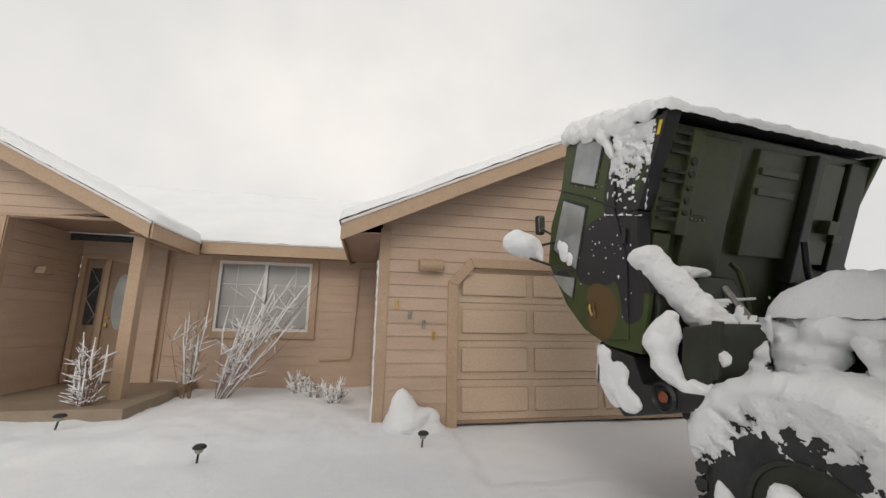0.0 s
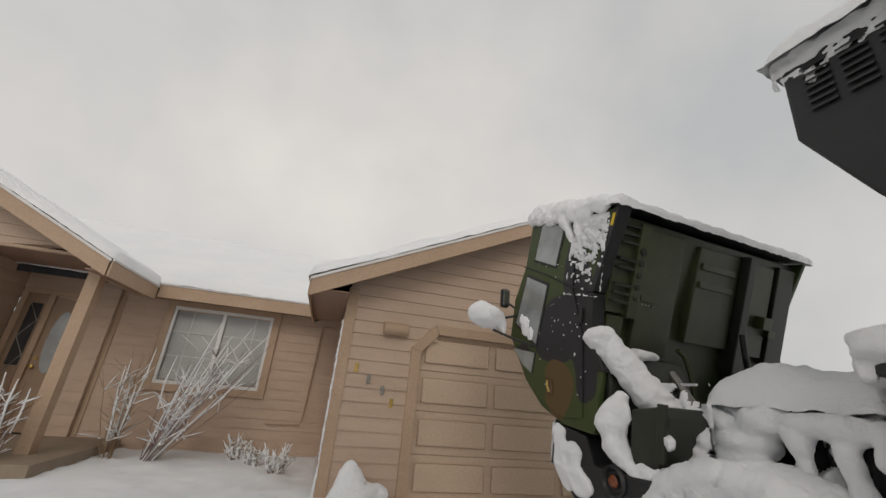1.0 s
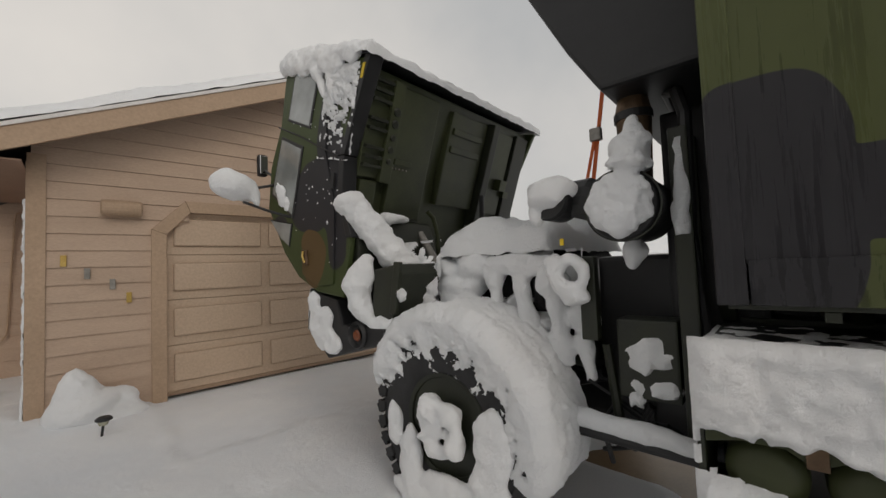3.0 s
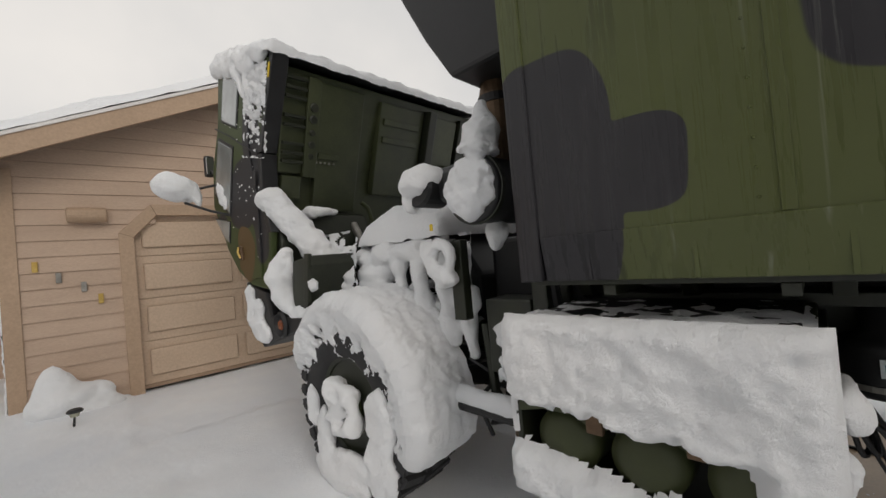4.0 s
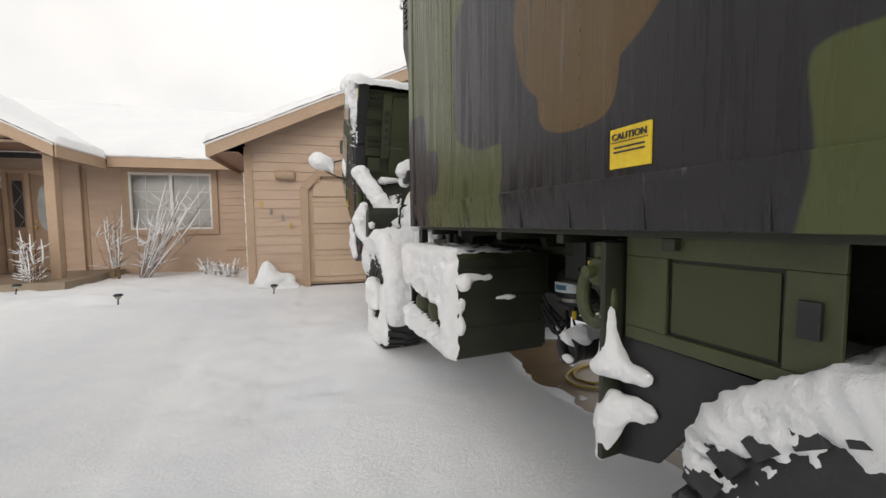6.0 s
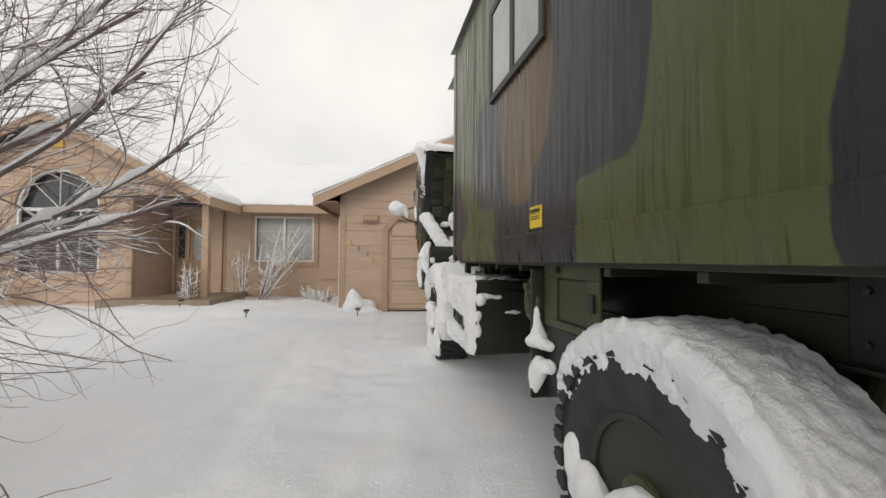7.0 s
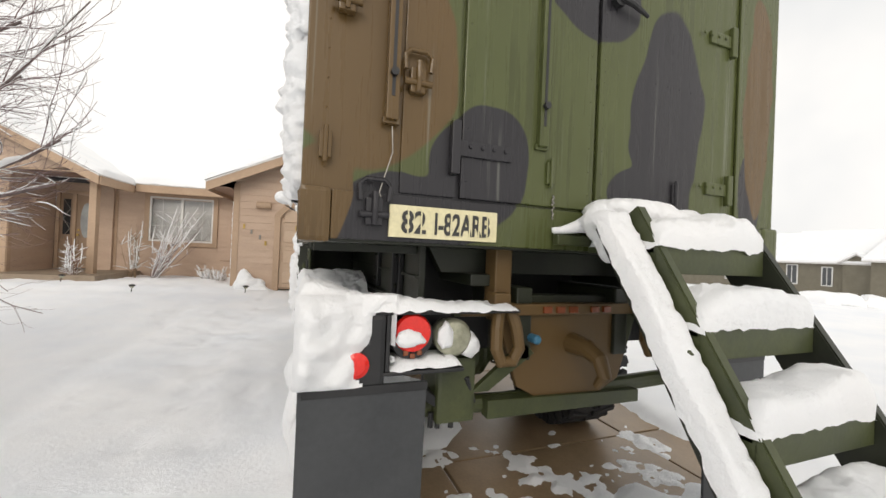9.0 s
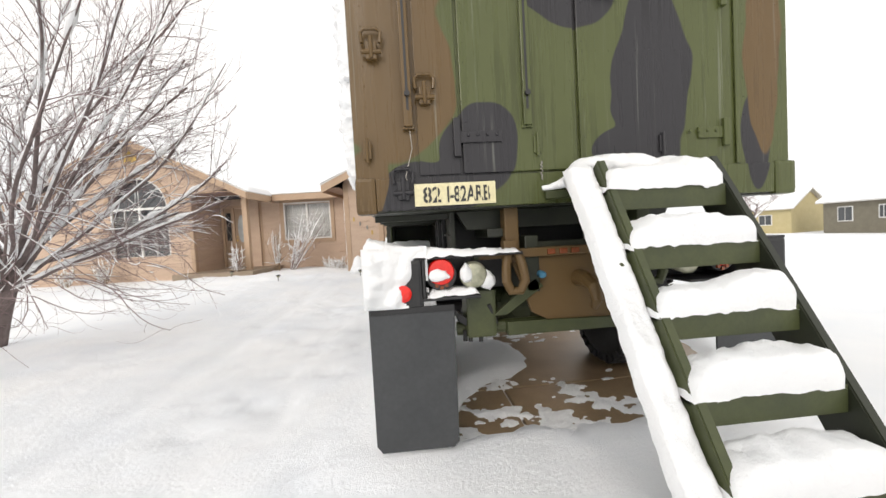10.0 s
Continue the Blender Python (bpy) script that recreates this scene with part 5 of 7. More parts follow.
# rear lamps, flaps, tow gear
for mirror_side in (0, 1):
    X = (lambda x: x) if not mirror_side else (lambda x: W - x)
    def bx(a, b2, c2, d2, e2, f2, bev=0.005):
        return boxed((min(X(a), X(b2)), c2, e2), (max(X(a), X(b2)), d2, f2), bev)
    br = part("lamp_bracket", bx(0.03, 0.30, YR + 0.06, YR + 0.09, 0.88, 1.16), BLACK_PAINT, truck, "black rear lamp bracket with snow")
    part("bracket_top", bx(0.03, 0.86, YR, YR + 0.15, 1.145, 1.16), BLACK_PAINT, br)
    part("bracket_foot", bx(0.28, 0.62, YR, YR + 0.28, 0.925, 0.94), BLACK_PAINT, br)
    part("bracket_side", bx(0.31, 0.325, YR, YR + 0.28, 0.94, 1.145), BLACK_PAINT, br)
    part("bracket_back", bx(0.325, 0.85, YR + 0.26, YR + 0.28, 0.94, 1.145), BLACK_PAINT, br)
    part("bracket_cheek", bx(0.03, 0.31, YR - 0.004, YR + 0.06, 0.885, 1.15, 0.02), BLACK_PAINT, br)
    part("reflector", lathe([(0.045, 0.0), (0.045, -0.012), (0.03, -0.02), (0.0, -0.022)], (X(0.205), YR - 0.004, 0.975), "y", 24), RED_LENS, br, "round red reflector")
    tl = part("tail_lamp", lathe([(0.085, 0.1), (0.085, 0.0), (0.08, -0.012)], (X(0.412), YR + 0.03, 1.06), "y", 32), BLACK_PAINT, br)
    part("red_lens", lathe([(0.072, 0.0), (0.065, -0.016), (0.0, -0.024)], (X(0.412), YR + 0.02, 1.075), "y", 28), RED_LENS, tl, "round red tail-lamp lens")
    for k in range(3):
        part("marker_lens", bx(0.377 + k * 0.026, 0.395 + k * 0.026, YR + 0.006, YR + 0.018, 0.995 - (0.012 if k == 1 else 0), 1.013 - (0.012 if k == 1 else 0), 0.002), AMBER, tl)
    part("work_lamp", lathe([(0.03, 0.12), (0.07, 0.08), (0.075, 0.0), (0.06, -0.012), (0.0, -0.016)], (X(0.59), YR + 0.05, 1.045), "y", 28), CLEAR_LENS, br, "round clear work lamp", True)
    fl = part("mud_flap", prism([(X(0.02), 0.9), (X(0.47), 0.9), (X(0.46), 0.16), (X(0.43), 0.13), (X(0.05), 0.13), (X(0.02), 0.17)], "y", YR + 0.0, YR + 0.014, 0.003), FLAP_RUBBER, truck, "long black rubber mud flap")
    part("flap_clamp", bx(0.03, 0.47, YR - 0.008, YR - 0.001, 0.87, 0.9, 0.002), BLACK_PAINT, fl)
    hook = part("tow_shackle", tube([(X(0.79), YR + 0.05, 1.16), (X(0.77), YR + 0.03, 1.08), (X(0.765), YR + 0.02, 1.0), (X(0.79), YR + 0.02, 0.945), (X(0.84), YR + 0.02, 0.945), (X(0.87), YR + 0.02, 1.0), (X(0.86), YR + 0.03, 1.08), (X(0.84), YR + 0.05, 1.16)], 0.026, 10), CHASSIS_CAMO, truck, "painted towing shackle")
    part("shackle_lug", bx(0.77, 0.85, YR + 0.06, YR + 0.14, 1.1, 1.22, 0.01), CHASSIS_CAMO, hook)
# black sheet added to keep the space under the box's tail dark
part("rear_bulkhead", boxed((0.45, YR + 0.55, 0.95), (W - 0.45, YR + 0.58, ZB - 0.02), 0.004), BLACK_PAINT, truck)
part("rear_beam", boxed((0.6, YR + 0.08, 1.12), (W - 0.6, YR + 0.14, 1.17), 0.006), CHASSIS_CAMO, truck)
part("rear_plate", prism([(0.82, 1.12), (1.61, 1.12), (1.5, 0.8), (1.35, 0.72), (1.08, 0.72), (0.93, 0.8)], "y", YR + 0.12, YR + 0.15, 0.006), CHASSIS_CAMO, truck, "camouflaged rear cross plate")
part("pintle_hook", tube([(1.22, YR + 0.12, 0.98), (1.22, YR + 0.02, 0.98), (1.22, YR - 0.06, 0.95), (1.22, YR - 0.09, 0.89), (1.22, YR - 0.05, 0.84)], [0.05, 0.04, 0.034, 0.03, 0.02], 12), CHASSIS_CAMO, truck)
for x in (1.02, 1.09, 1.16, 1.28, 1.35):
    part("marker_lamp", boxed((x, YR + 0.066, 1.13), (x + 0.045, YR + 0.08, 1.16), 0.004), AMBER, truck, "small dark red marker lamp")
part("rear_tube", tube([(0.5, YR + 0.2, 0.72), (0.9, YR + 0.18, 0.72), (1.9, YR + 0.18, 0.76)], 0.04, 12), OLIVE, truck)
part("spring_hanger", boxed((0.55, YR + 0.1, 0.68), (0.72, YR + 0.3, 0.95), 0.02), OLIVE, truck)
part("spring_pack", prism([(0.5, 0.78), (0.62, 0.7), (0.72, 0.68), (0.72, 0.72), (0.62, 0.745), (0.5, 0.83)], "y", YR + 0.12, YR + 0.22, 0.006), BLACK_PAINT, truck)
for k, (x, z) in enumerate(((0.54, 0.66), (0.57, 0.655), (0.63, 0.65))):
    part("spring_bolt", lathe([(0.012, 0.0), (0.012, 0.06), (0.0, 0.065)], (x, YR + 0.14, z), "z", 8), BLACK_PAINT, truck)
part("brake_chamber", lathe([(0.0, -0.06), (0.06, -0.05), (0.075, 0.0), (0.06, 0.05), (0.0, 0.06)], (0.62, YR + 0.3, 0.8), "y", 20), BLACK_PAINT, truck)
part("air_line", tube([(0.6, YR + 0.2, 0.9), (0.68, YR + 0.1, 0.86), (0.72, YR + 0.12, 0.76), (0.7, YR + 0.25, 0.7)], 0.012, 8), BLACK_PAINT, truck)
part("coupling", lathe([(0.02, 0.0), (0.02, -0.05), (0.012, -0.06)], (0.98, YR + 0.1, 1.02), "y", 12), BLUE_INK, truck, "blue air-line coupling")
part("lower_beam", prism([(0.78, 0.76), (1.62, 0.74), (1.62, 0.68), (0.78, 0.68)], "y", YR + 0.1, YR + 0.16, 0.006), OLIVE, truck)
part("brace", prism([(0.7, 0.8), (0.78, 0.8), (1.0, 0.95), (0.95, 1.0)], "y", YR + 0.1, YR + 0.13, 0.004), OLIVE, truck)
part("post", boxed((0.79, YR + 0.1, 1.15), (0.87, YR + 0.2, ZB), 0.008), CHASSIS_CAMO, truck)
part("post", boxed((1.57, YR + 0.1, 1.15), (1.65, YR + 0.2, ZB), 0.008), CHASSIS_CAMO, truck)
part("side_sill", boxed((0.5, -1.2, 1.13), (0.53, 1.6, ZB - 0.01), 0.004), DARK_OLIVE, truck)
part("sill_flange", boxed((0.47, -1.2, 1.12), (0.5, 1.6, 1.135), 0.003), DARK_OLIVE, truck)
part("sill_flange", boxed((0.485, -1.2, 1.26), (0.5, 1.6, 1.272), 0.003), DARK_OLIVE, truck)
for y in (-0.95, -0.4, 0.95, 1.42):
    part("sill_bracket", boxed((0.475, y, 1.15), (0.5, y + 0.09, 1.4), 0.005), BLACK_PAINT, truck)
    for z in (1.2, 1.35):
        part("sill_bolt", lathe([(0.014, 0.0), (0.014, -0.012), (0.0, -0.014)], (0.475, y + 0.045, z), "x", 6), DARK_OLIVE, truck)
part("front_sill", boxed((0.9, 1.6, 1.24), (0.93, YF, ZB - 0.02), 0.004), BLACK_PAINT, truck)
part("brake_hose", tube([(0.46, 1.4, 1.2), (0.44, 1.25, 1.08), (0.46, 0.95, 1.02), (0.5, 0.7, 1.1)], 0.012, 7), BLACK_PAINT, truck)

# rear snow
snow_patch("bracket_snow", (0.0, YR - 0.02, 1.158), (1, 0, 0), (0, 1, 0), (0.84, 0.17), 0.012, lambda u, v: (0.085 * (1 - u) ** 1.6 + 0.018) * rim(u, 0.05) * rim(v, 0.25), label="snow lying on the rear lamp bracket", seed=21)
snow_patch("bracket_snow", (0.0, YR - 0.012, 0.9), (1, 0, 0), (0, 0, 1), (0.34, 0.32), 0.012, lambda u, v: 0.12 * rim(v, 0.25) * rim(u, 0.25) ** 0.6 * (0.95 - u * 1.15 - 0.5 * (1 - v) * u + 0.22 * nz((u * 5, v * 5, 0), 1.0)), label="clump of snow stuck to the lamp bracket", seed=22)
snow_patch("bracket_snow", (0.33, YR, 0.941), (1, 0, 0), (0, 1, 0), (0.28, 0.2), 0.012, lambda u, v: 0.035 * rim(u, 0.2) * rim(v, 0.3), label="thin snow inside the lamp bracket", seed=23)
snow_lump("lamp_snow", (0.395, YR - 0.003, 1.055), (0.058, 0.018, 0.034), label="snow clinging to a lamp lens", seed=3, sub=3)
snow_lump("lamp_snow", (0.545, YR + 0.03, 1.05), (0.03, 0.025, 0.06), label="snow clinging to a lamp lens", seed=6, sub=3)
snow_lump("lamp_snow", (0.67, YR + 0.08, 1.0), (0.04, 0.03, 0.06), label="snow clinging behind the lamp", seed=7, sub=3)
snow_mass("flap_snow", [((0.2, YR + 0.36, 0.5), (0.15, 0.28, 0.28)), ((0.18, YR + 0.72, 0.36), (0.16, 0.35, 0.25))], [], "snow heaped between the rear wheel and mud flap", 24.0, 0.02)

# snow on the box: roof, and wet slabs left on the side
snow_patch("box_snow", (-0.04, YR - 0.04, ZT - 0.01), (1, 0, 0), (0, 1, 0), (W + 0.08, YF - YR + 0.08), 0.06, lambda u, v: 0.16 * rim(u, 0.06) ** 0.7 * rim(v, 0.05) ** 0.7 + 0.01, label="thick snow on the box roof", seed=30, scale=2)


def slab_depth(u, v):
    """Wet slab on the box side: its front border leans to the rear with height, its foot is ragged."""
    y, z = -0.7 - 0.76 * u, 1.55 + 1.85 * v
    w = 0.07 * nz((y * 6, z * 6, 1.0), 1.0) + 0.045 * nz((y * 17, z * 17, 4.0), 1.0) + 0.025 * nz((y * 40, z * 40, 8.0), 1.0)
    front = -0.75 - 0.17 * min(z - 1.56, 0.5) / 0.26 - y + w
    rear = y + 1.40 + 0.08 * min(z - 1.56, 0.4) / 0.4 + w
    foot = z - 1.585 - 0.08 * max(0, y + 0.9) / 0.13 + w * 0.75
    e = min(front, rear * 1.4, foot, y + 1.447, 3.4 - z)
    return -0.03 if e < 0 else 0.008 + (0.05 + 0.034 * nz((y * 13, z * 13, 2.0), 1.0) + 0.024 * nz((y * 30, z * 30, 2.0), 1.0)) * min(1.0, e / 0.06) ** 0.6


snow_patch("box_snow", (0.0, -0.7, 1.55), (0, -1, 0), (0, 0, 1), (0.76, 1.85), 0.01, slab_depth, label="wet snow slab clinging to the box side", seed=31, scale=6, loose=0.55)
snow_patch("box_snow", (0.1, 2.78, 3.6), (1, 0, 0), (0, 1, 0), (2.2, 0.84), 0.035, lambda u, v: 0.17 * rim(u, 0.08) * rim(v, 0.2), label="snow on the air conditioner", seed=33)
snow_patch("box_snow", (0.195, 3.6, 3.38), (0, -1, 0), (0, 0, 1), (0.75, 0.26), 0.02, lambda u, v: 0.05 * rim(u, 0.1) * (v - 0.55 - 0.7 * nz((u * 6, v * 4, 0), 1.0) - 0.4 * nz((u * 17, v * 9, 0), 1.0)), label="snow slipping over the air conditioner's edge", seed=34)

snow_patch("drive_snow", (0.25, -1.75, 0.004), (1, 0, 0), (0, 1, 0), (2.4, 1.5), 0.022, lambda u, v: 0.02 * (0.45 - 0.75 * v + 1.3 * nz((u * 9, v * 6, 2), 1.0) + 0.8 * nz((u * 26, v * 18, 3), 1.0)) - 0.006, label="thin crumbs of snow on the wet drive", seed=36, scale=8)
snow_patch("drive_snow", (0.2, 0.7, 0.004), (1, 0, 0), (0, 1, 0), (2.0, 1.9), 0.024, lambda u, v: 0.02 * (0.3 - 0.8 * u + 1.3 * nz((u * 9, v * 8, 5), 1.0) + 0.8 * nz((u * 26, v * 24, 6), 1.0)) - 0.006, label="thin crumbs of snow beside the tail pipe", seed=37, scale=8)


# ---- the tipped cab ----
CAB = [(4.63, 3.08), (5.80, 3.39), (5.93, 2.92), (6.13, 2.6), (6.2, 2.22), (5.91, 1.78), (5.67, 1.565), (5.385, 1.44), (5.03, 1.40), (4.92, 1.85), (5.02, 2.18), (4.98, 2.46)]
CORE = [(4.72, 3.08), (5.79, 3.38), (5.92, 2.92), (6.12, 2.6), (6.19, 2.22), (5.9, 1.79), (5.66, 1.58), (5.38, 1.46), (5.2, 1.5), (5.12, 2.0), (5.02, 2.4)]
cab = part("cab", prism(CORE, "x", 0.05, 2.35, 0.015), FLOOR_GREEN, truck, "camouflaged lorry cab tipped forward, underside showing")
part("cab_side", prism(CAB, "x", 0.0, 0.05, 0.012), CAB_CAMO, cab)
part("cab_side", prism(CAB, "x", 2.35, 2.4, 0.012), CAB_CAMO, cab)
for (y0, z0), (y1, z1) in (((4.61, 3.1), (4.95, 2.46)), ((4.955, 2.45), (4.99, 2.17)), ((4.99, 2.16), (4.9, 1.84))):
    part("edge_flange", prism([(y0, z0), (y0 + 0.06, z0), (y1 + 0.06, z1), (y1, z1)], "x", -0.014, 0.11, 0.006), BLACK_PAINT, cab)
part("edge_tag", prism([(4.665, 3.04), (4.69, 3.045), (4.73, 2.95), (4.705, 2.945)], "x", -0.02, -0.0145, 0.001), YELLOW, cab)
part("roof_lip", prism([(4.6, 3.09), (4.66, 3.11), (5.8, 3.41), (5.8, 3.385)], "x", -0.01, 2.41, 0.006), BLACK_PAINT, cab)
UNDER = (Vector((4.72, 3.05)), Vector((5.1, 1.95)))


def on_under(x0, x1, s0, s1, out, name="floor_rib", mat=DARK_OLIVE, bev=0.006):
    """A rib on the underside: from s0 to s1 along it (0 at the top edge), standing out by out."""
    a, b2 = UNDER[0].lerp(UNDER[1], s0), UNDER[0].lerp(UNDER[1], s1)
    return part(name, prism([(a.x + 0.06, a.y + 0.02), (b2.x + 0.06, b2.y + 0.02), (b2.x - out * 0.94, b2.y - out * 0.33), (a.x - out * 0.94, a.y - out * 0.33)], "x", x0, x1, bev), mat, cab)


def under_plug(x, s, r, mat):
    a = UNDER[0].lerp(UNDER[1], s)
    bm = bmesh.new()
    add_tube(bm, [(x, a.x + 0.03, a.y), (x, a.x - 0.045, a.y - 0.016), (x, a.x - 0.05, a.y - 0.018)], [r, r, r * 0.7], 16)
    return part("floor_plug", bm, mat, cab)


# sill with cross ribs, then the plug rail, the floor panels and the long beams
on_under(0.11, 0.3, 0.0, 0.66, 0.005, "sill_panel", FLOOR_GREEN)
for s0 in (0.03, 0.09, 0.15, 0.27, 0.33, 0.45, 0.51, 0.57):
    on_under(0.12, 0.29, s0, s0 + 0.022, 0.045, "stiffener", DARK_OLIVE, 0.004)
on_under(0.3, 0.41, 0.01, 0.68, 0.04, "plug_rail", FLOOR_GREEN)
for s0, rp in ((0.2, 0.036), (0.28, 0.034), (0.37, 0.026), (0.45, 0.03), (0.53, 0.022)):
    under_plug(0.355, s0, rp, DARK_OLIVE)
on_under(0.42, 0.84, 0.02, 0.92, 0.01, "floor_panel", FLOOR_GREEN, 0.01)
on_under(0.43, 0.62, 0.5, 0.54, 0.03, "floor_seam", FLOOR_GREEN, 0.004)
on_under(0.14, 0.3, 0.68, 0.84, 0.015, "floor_panel", FLOOR_GREEN, 0.01)
part("floor_beam", prism([(0.8, 3.06), (1.0, 3.06), (0.9, 1.9), (0.84, 1.9)], "y", -0.06, 0.05, 0.012), DARK_OLIVE, cab).matrix_basis = Matrix(((1, 0, 0, 0), (0, 1, -0.345, 5.7), (0, 0, 1, 0), (0, 0, 0, 1)))
on_under(1.02, 1.56, 0.04, 0.78, 0.015, "tunnel_panel", FLOOR_GREEN, 0.01)
for s0 in (0.16, 0.3):
    on_under(1.06, 1.5, s0, s0 + 0.05, 0.035, "tunnel_rib", FLOOR_GREEN, 0.01)
on_under(1.58, 1.68, 0.02, 0.95, 0.09, "floor_beam", DARK_OLIVE, 0.01)
on_under(1.7, 2.06, 0.05, 0.8, 0.01, "floor_panel", FLOOR_GREEN, 0.01)
on_under(1.9, 2.02, 0.46, 0.56, 0.09, "floor_bracket", OLIVE)
on_under(2.04, 2.14, 0.56, 0.62, 0.06, "floor_bracket", OLIVE)
on_under(2.1, 2.34, 0.02, 0.85, 0.03, "sill_panel", DARK_OLIVE, 0.01)
part("arch_trim", tube([(0.86, 4.95, 2.1), (0.92, 4.94, 2.05), (0.96, 4.93, 1.9), (0.96, 4.92, 1.62)], 0.02, 9), OLIVE, cab, "bent edge of the wheel arch")
part("wheel_arch", prism([(5.1, 2.02), (4.95, 1.98), (4.9, 1.75), (4.93, 1.48), (5.15, 1.46)], "x", 0.06, 0.9, 0.02), DARK_OLIVE, cab)
part("wheel_arch", prism([(5.1, 2.02), (4.95, 1.98), (4.9, 1.75), (4.93, 1.48), (5.15, 1.46)], "x", 1.6, 2.34, 0.02), DARK_OLIVE, cab)
for k in range(7):
    part("rivet", lathe([(0.009, 0.02), (0.009, -0.016), (0.0, -0.018)], (0.34 + 0.04 * k, 4.93, 2.42), "y", 8), STEEL, cab)
part("hose", tube([(1.5, 4.8, 2.3), (1.52, 4.82, 2.1), (1.6, 4.86, 1.9), (1.62, 4.88, 1.65), (1.6, 4.84, 1.5)], 0.025, 9), BLACK_PAINT, cab)
door_l = part("cab_door", prism([(5.68, 3.3), (5.9, 2.88), (6.1, 2.58), (6.16, 2.22), (5.88, 1.82), (5.64, 1.61), (5.37, 1.49), (5.14, 1.5), (5.1, 2.1), (5.2, 2.54), (5.14, 2.98)], "x", -0.014, 0.002, 0.005), CAB_CAMO, cab, "camouflaged cab door")
for prof in ([(5.59, 3.3), (5.27, 3.14), (5.41, 2.79), (5.73, 2.94)], [(5.86, 2.79), (5.54, 2.63), (5.72, 2.1), (6.06, 2.34)], [(6.1, 2.09), (5.74, 2.02), (5.79, 1.84), (5.93, 1.92)]):
    cx, cz = sum(p for p, q in prof) / 4, sum(q for p, q in prof) / 4
    wn_ = part("window", prism([(cx + (p - cx) * 1.12, cz + (q - cz) * 1.1) for p, q in prof], "x", -0.022, -0.01, 0.006), BLACK_PAINT, door_l)
    part("pane", prism(prof, "x", -0.026, -0.018, 0.003), CAB_GLASS, wn_)
grip = part("door_handle", prism([(5.56, 1.79), (5.49, 1.78), (5.48, 1.66), (5.55, 1.67)], "x", -0.034, -0.012, 0.008), RUST_PIPE, door_l, "worn brown door handle")
part("pull", tube([(-0.036, 5.53, 1.77), (-0.05, 5.515, 1.73), (-0.036, 5.505, 1.68)], 0.01, 8), BRASS, grip)
part("door_seam", tube([(-0.016, 5.93, 2.92), (-0.018, 5.55, 2.74), (-0.018, 5.2, 2.55), (-0.016, 5.02, 2.46)], 0.007, 6), BLACK_PAINT, cab)
part("vent_slot", prism([(5.12, 2.36), (5.08, 2.34), (5.1, 2.22), (5.14, 2.24)], "x", -0.02, -0.014, 0.002), BLACK_PAINT, cab)
bm = bmesh.new()
add_tube(bm, [(0.0, 6.05, 2.42), (-0.14, 6.08, 2.38), (-0.27, 6.12, 2.33)], 0.012, 8)
add_tube(bm, [(0.0, 5.75, 2.08), (-0.12, 5.9, 2.14), (-0.27, 6.1, 2.24)], 0.012, 8)
arm = part("mirror_arm", bm, BLACK_PAINT, cab)
mr = part("mirror_head", boxed((0.0, 6.38, 2.57), (0.09, 6.46, 2.79), 0.03), BLACK_PAINT, cab, "small black wing mirror")
part("mirror_glass", boxed((0.008, 6.374, 2.59), (0.082, 6.382, 2.77), 0.003), MIRROR, mr)
part("mirror_bracket", tube([(0.06, 6.16, 2.5), (0.06, 6.3, 2.58), (0.05, 6.4, 2.64)], 0.012, 8), BLACK_PAINT, mr)
snow_mass("mirror_snow", [((-0.3, 6.17, 2.38), (0.15, 0.17, 0.12)), ((-0.36, 6.2, 2.41), (0.14, 0.16, 0.13)), ((-0.25, 6.14, 2.36), (0.12, 0.13, 0.11))], [([(-0.2, 6.1, 2.36), (-0.17, 6.06, 2.24), (-0.17, 6.05, 2.18)], [0.06, 0.045, 0.015])], "smooth ball of snow on the lower wing mirror", 42.0, 0.014, 8, 0.006, 0.1)
bumper = part("bumper", prism([(5.45, 1.45), (5.5, 1.14), (5.25, 0.93), (4.6, 1.11), (4.58, 1.2), (5.05, 1.2), (5.12, 1.38)], "x", 0.0, 2.35, 0.015), BLACK_PAINT, cab, "black front bumper hanging below the tipped cab")
part("headlamp", lathe([(0.09, 0.08), (0.1, 0.0), (0.085, -0.02), (0.06, 0.02), (0.0, 0.03)], (-0.01, 4.86, 1.14), "x", 24), BLACK_PAINT, bumper)
part("lamp_lens", lathe([(0.04, 0.0), (0.03, -0.012), (0.0, -0.016)], (-0.014, 4.86, 1.14), "x", 20), AMBER, bumper)
step = part("cab_step", prism([(4.72, 1.6), (4.48, 1.63), (4.44, 1.56), (4.56, 1.24), (4.78, 1.2)], "x", 0.05, 0.42, 0.012), DARK_OLIVE, cab, "dark olive step box")
part("step_tread", prism([(4.5, 1.645), (4.44, 1.64), (4.5, 1.3), (4.56, 1.3)], "x", 0.03, 0.06, 0.006), DARK_OLIVE, step)
part("step_rung", tube([(0.06, 4.66, 1.36), (0.4, 4.66, 1.36)], 0.02, 10), BLACK_PAINT, step)
part("step_hanger", boxed((0.1, 4.72, 1.15), (0.18, 4.98, 1.5), 0.01), BLACK_PAINT, step)
part("pivot_arm", boxed((0.5, 4.4, 0.9), (0.6, 5.2, 1.3), 0.02), BLACK_PAINT, cab)
part("pivot_arm", boxed((1.8, 4.4, 0.9), (1.9, 5.2, 1.3), 0.02), BLACK_PAINT, cab)
part("tilt_ram", tube([(0.75, 4.4, 1.1), (0.75, 4.95, 1.9)], 0.035, 12), STEEL, cab)
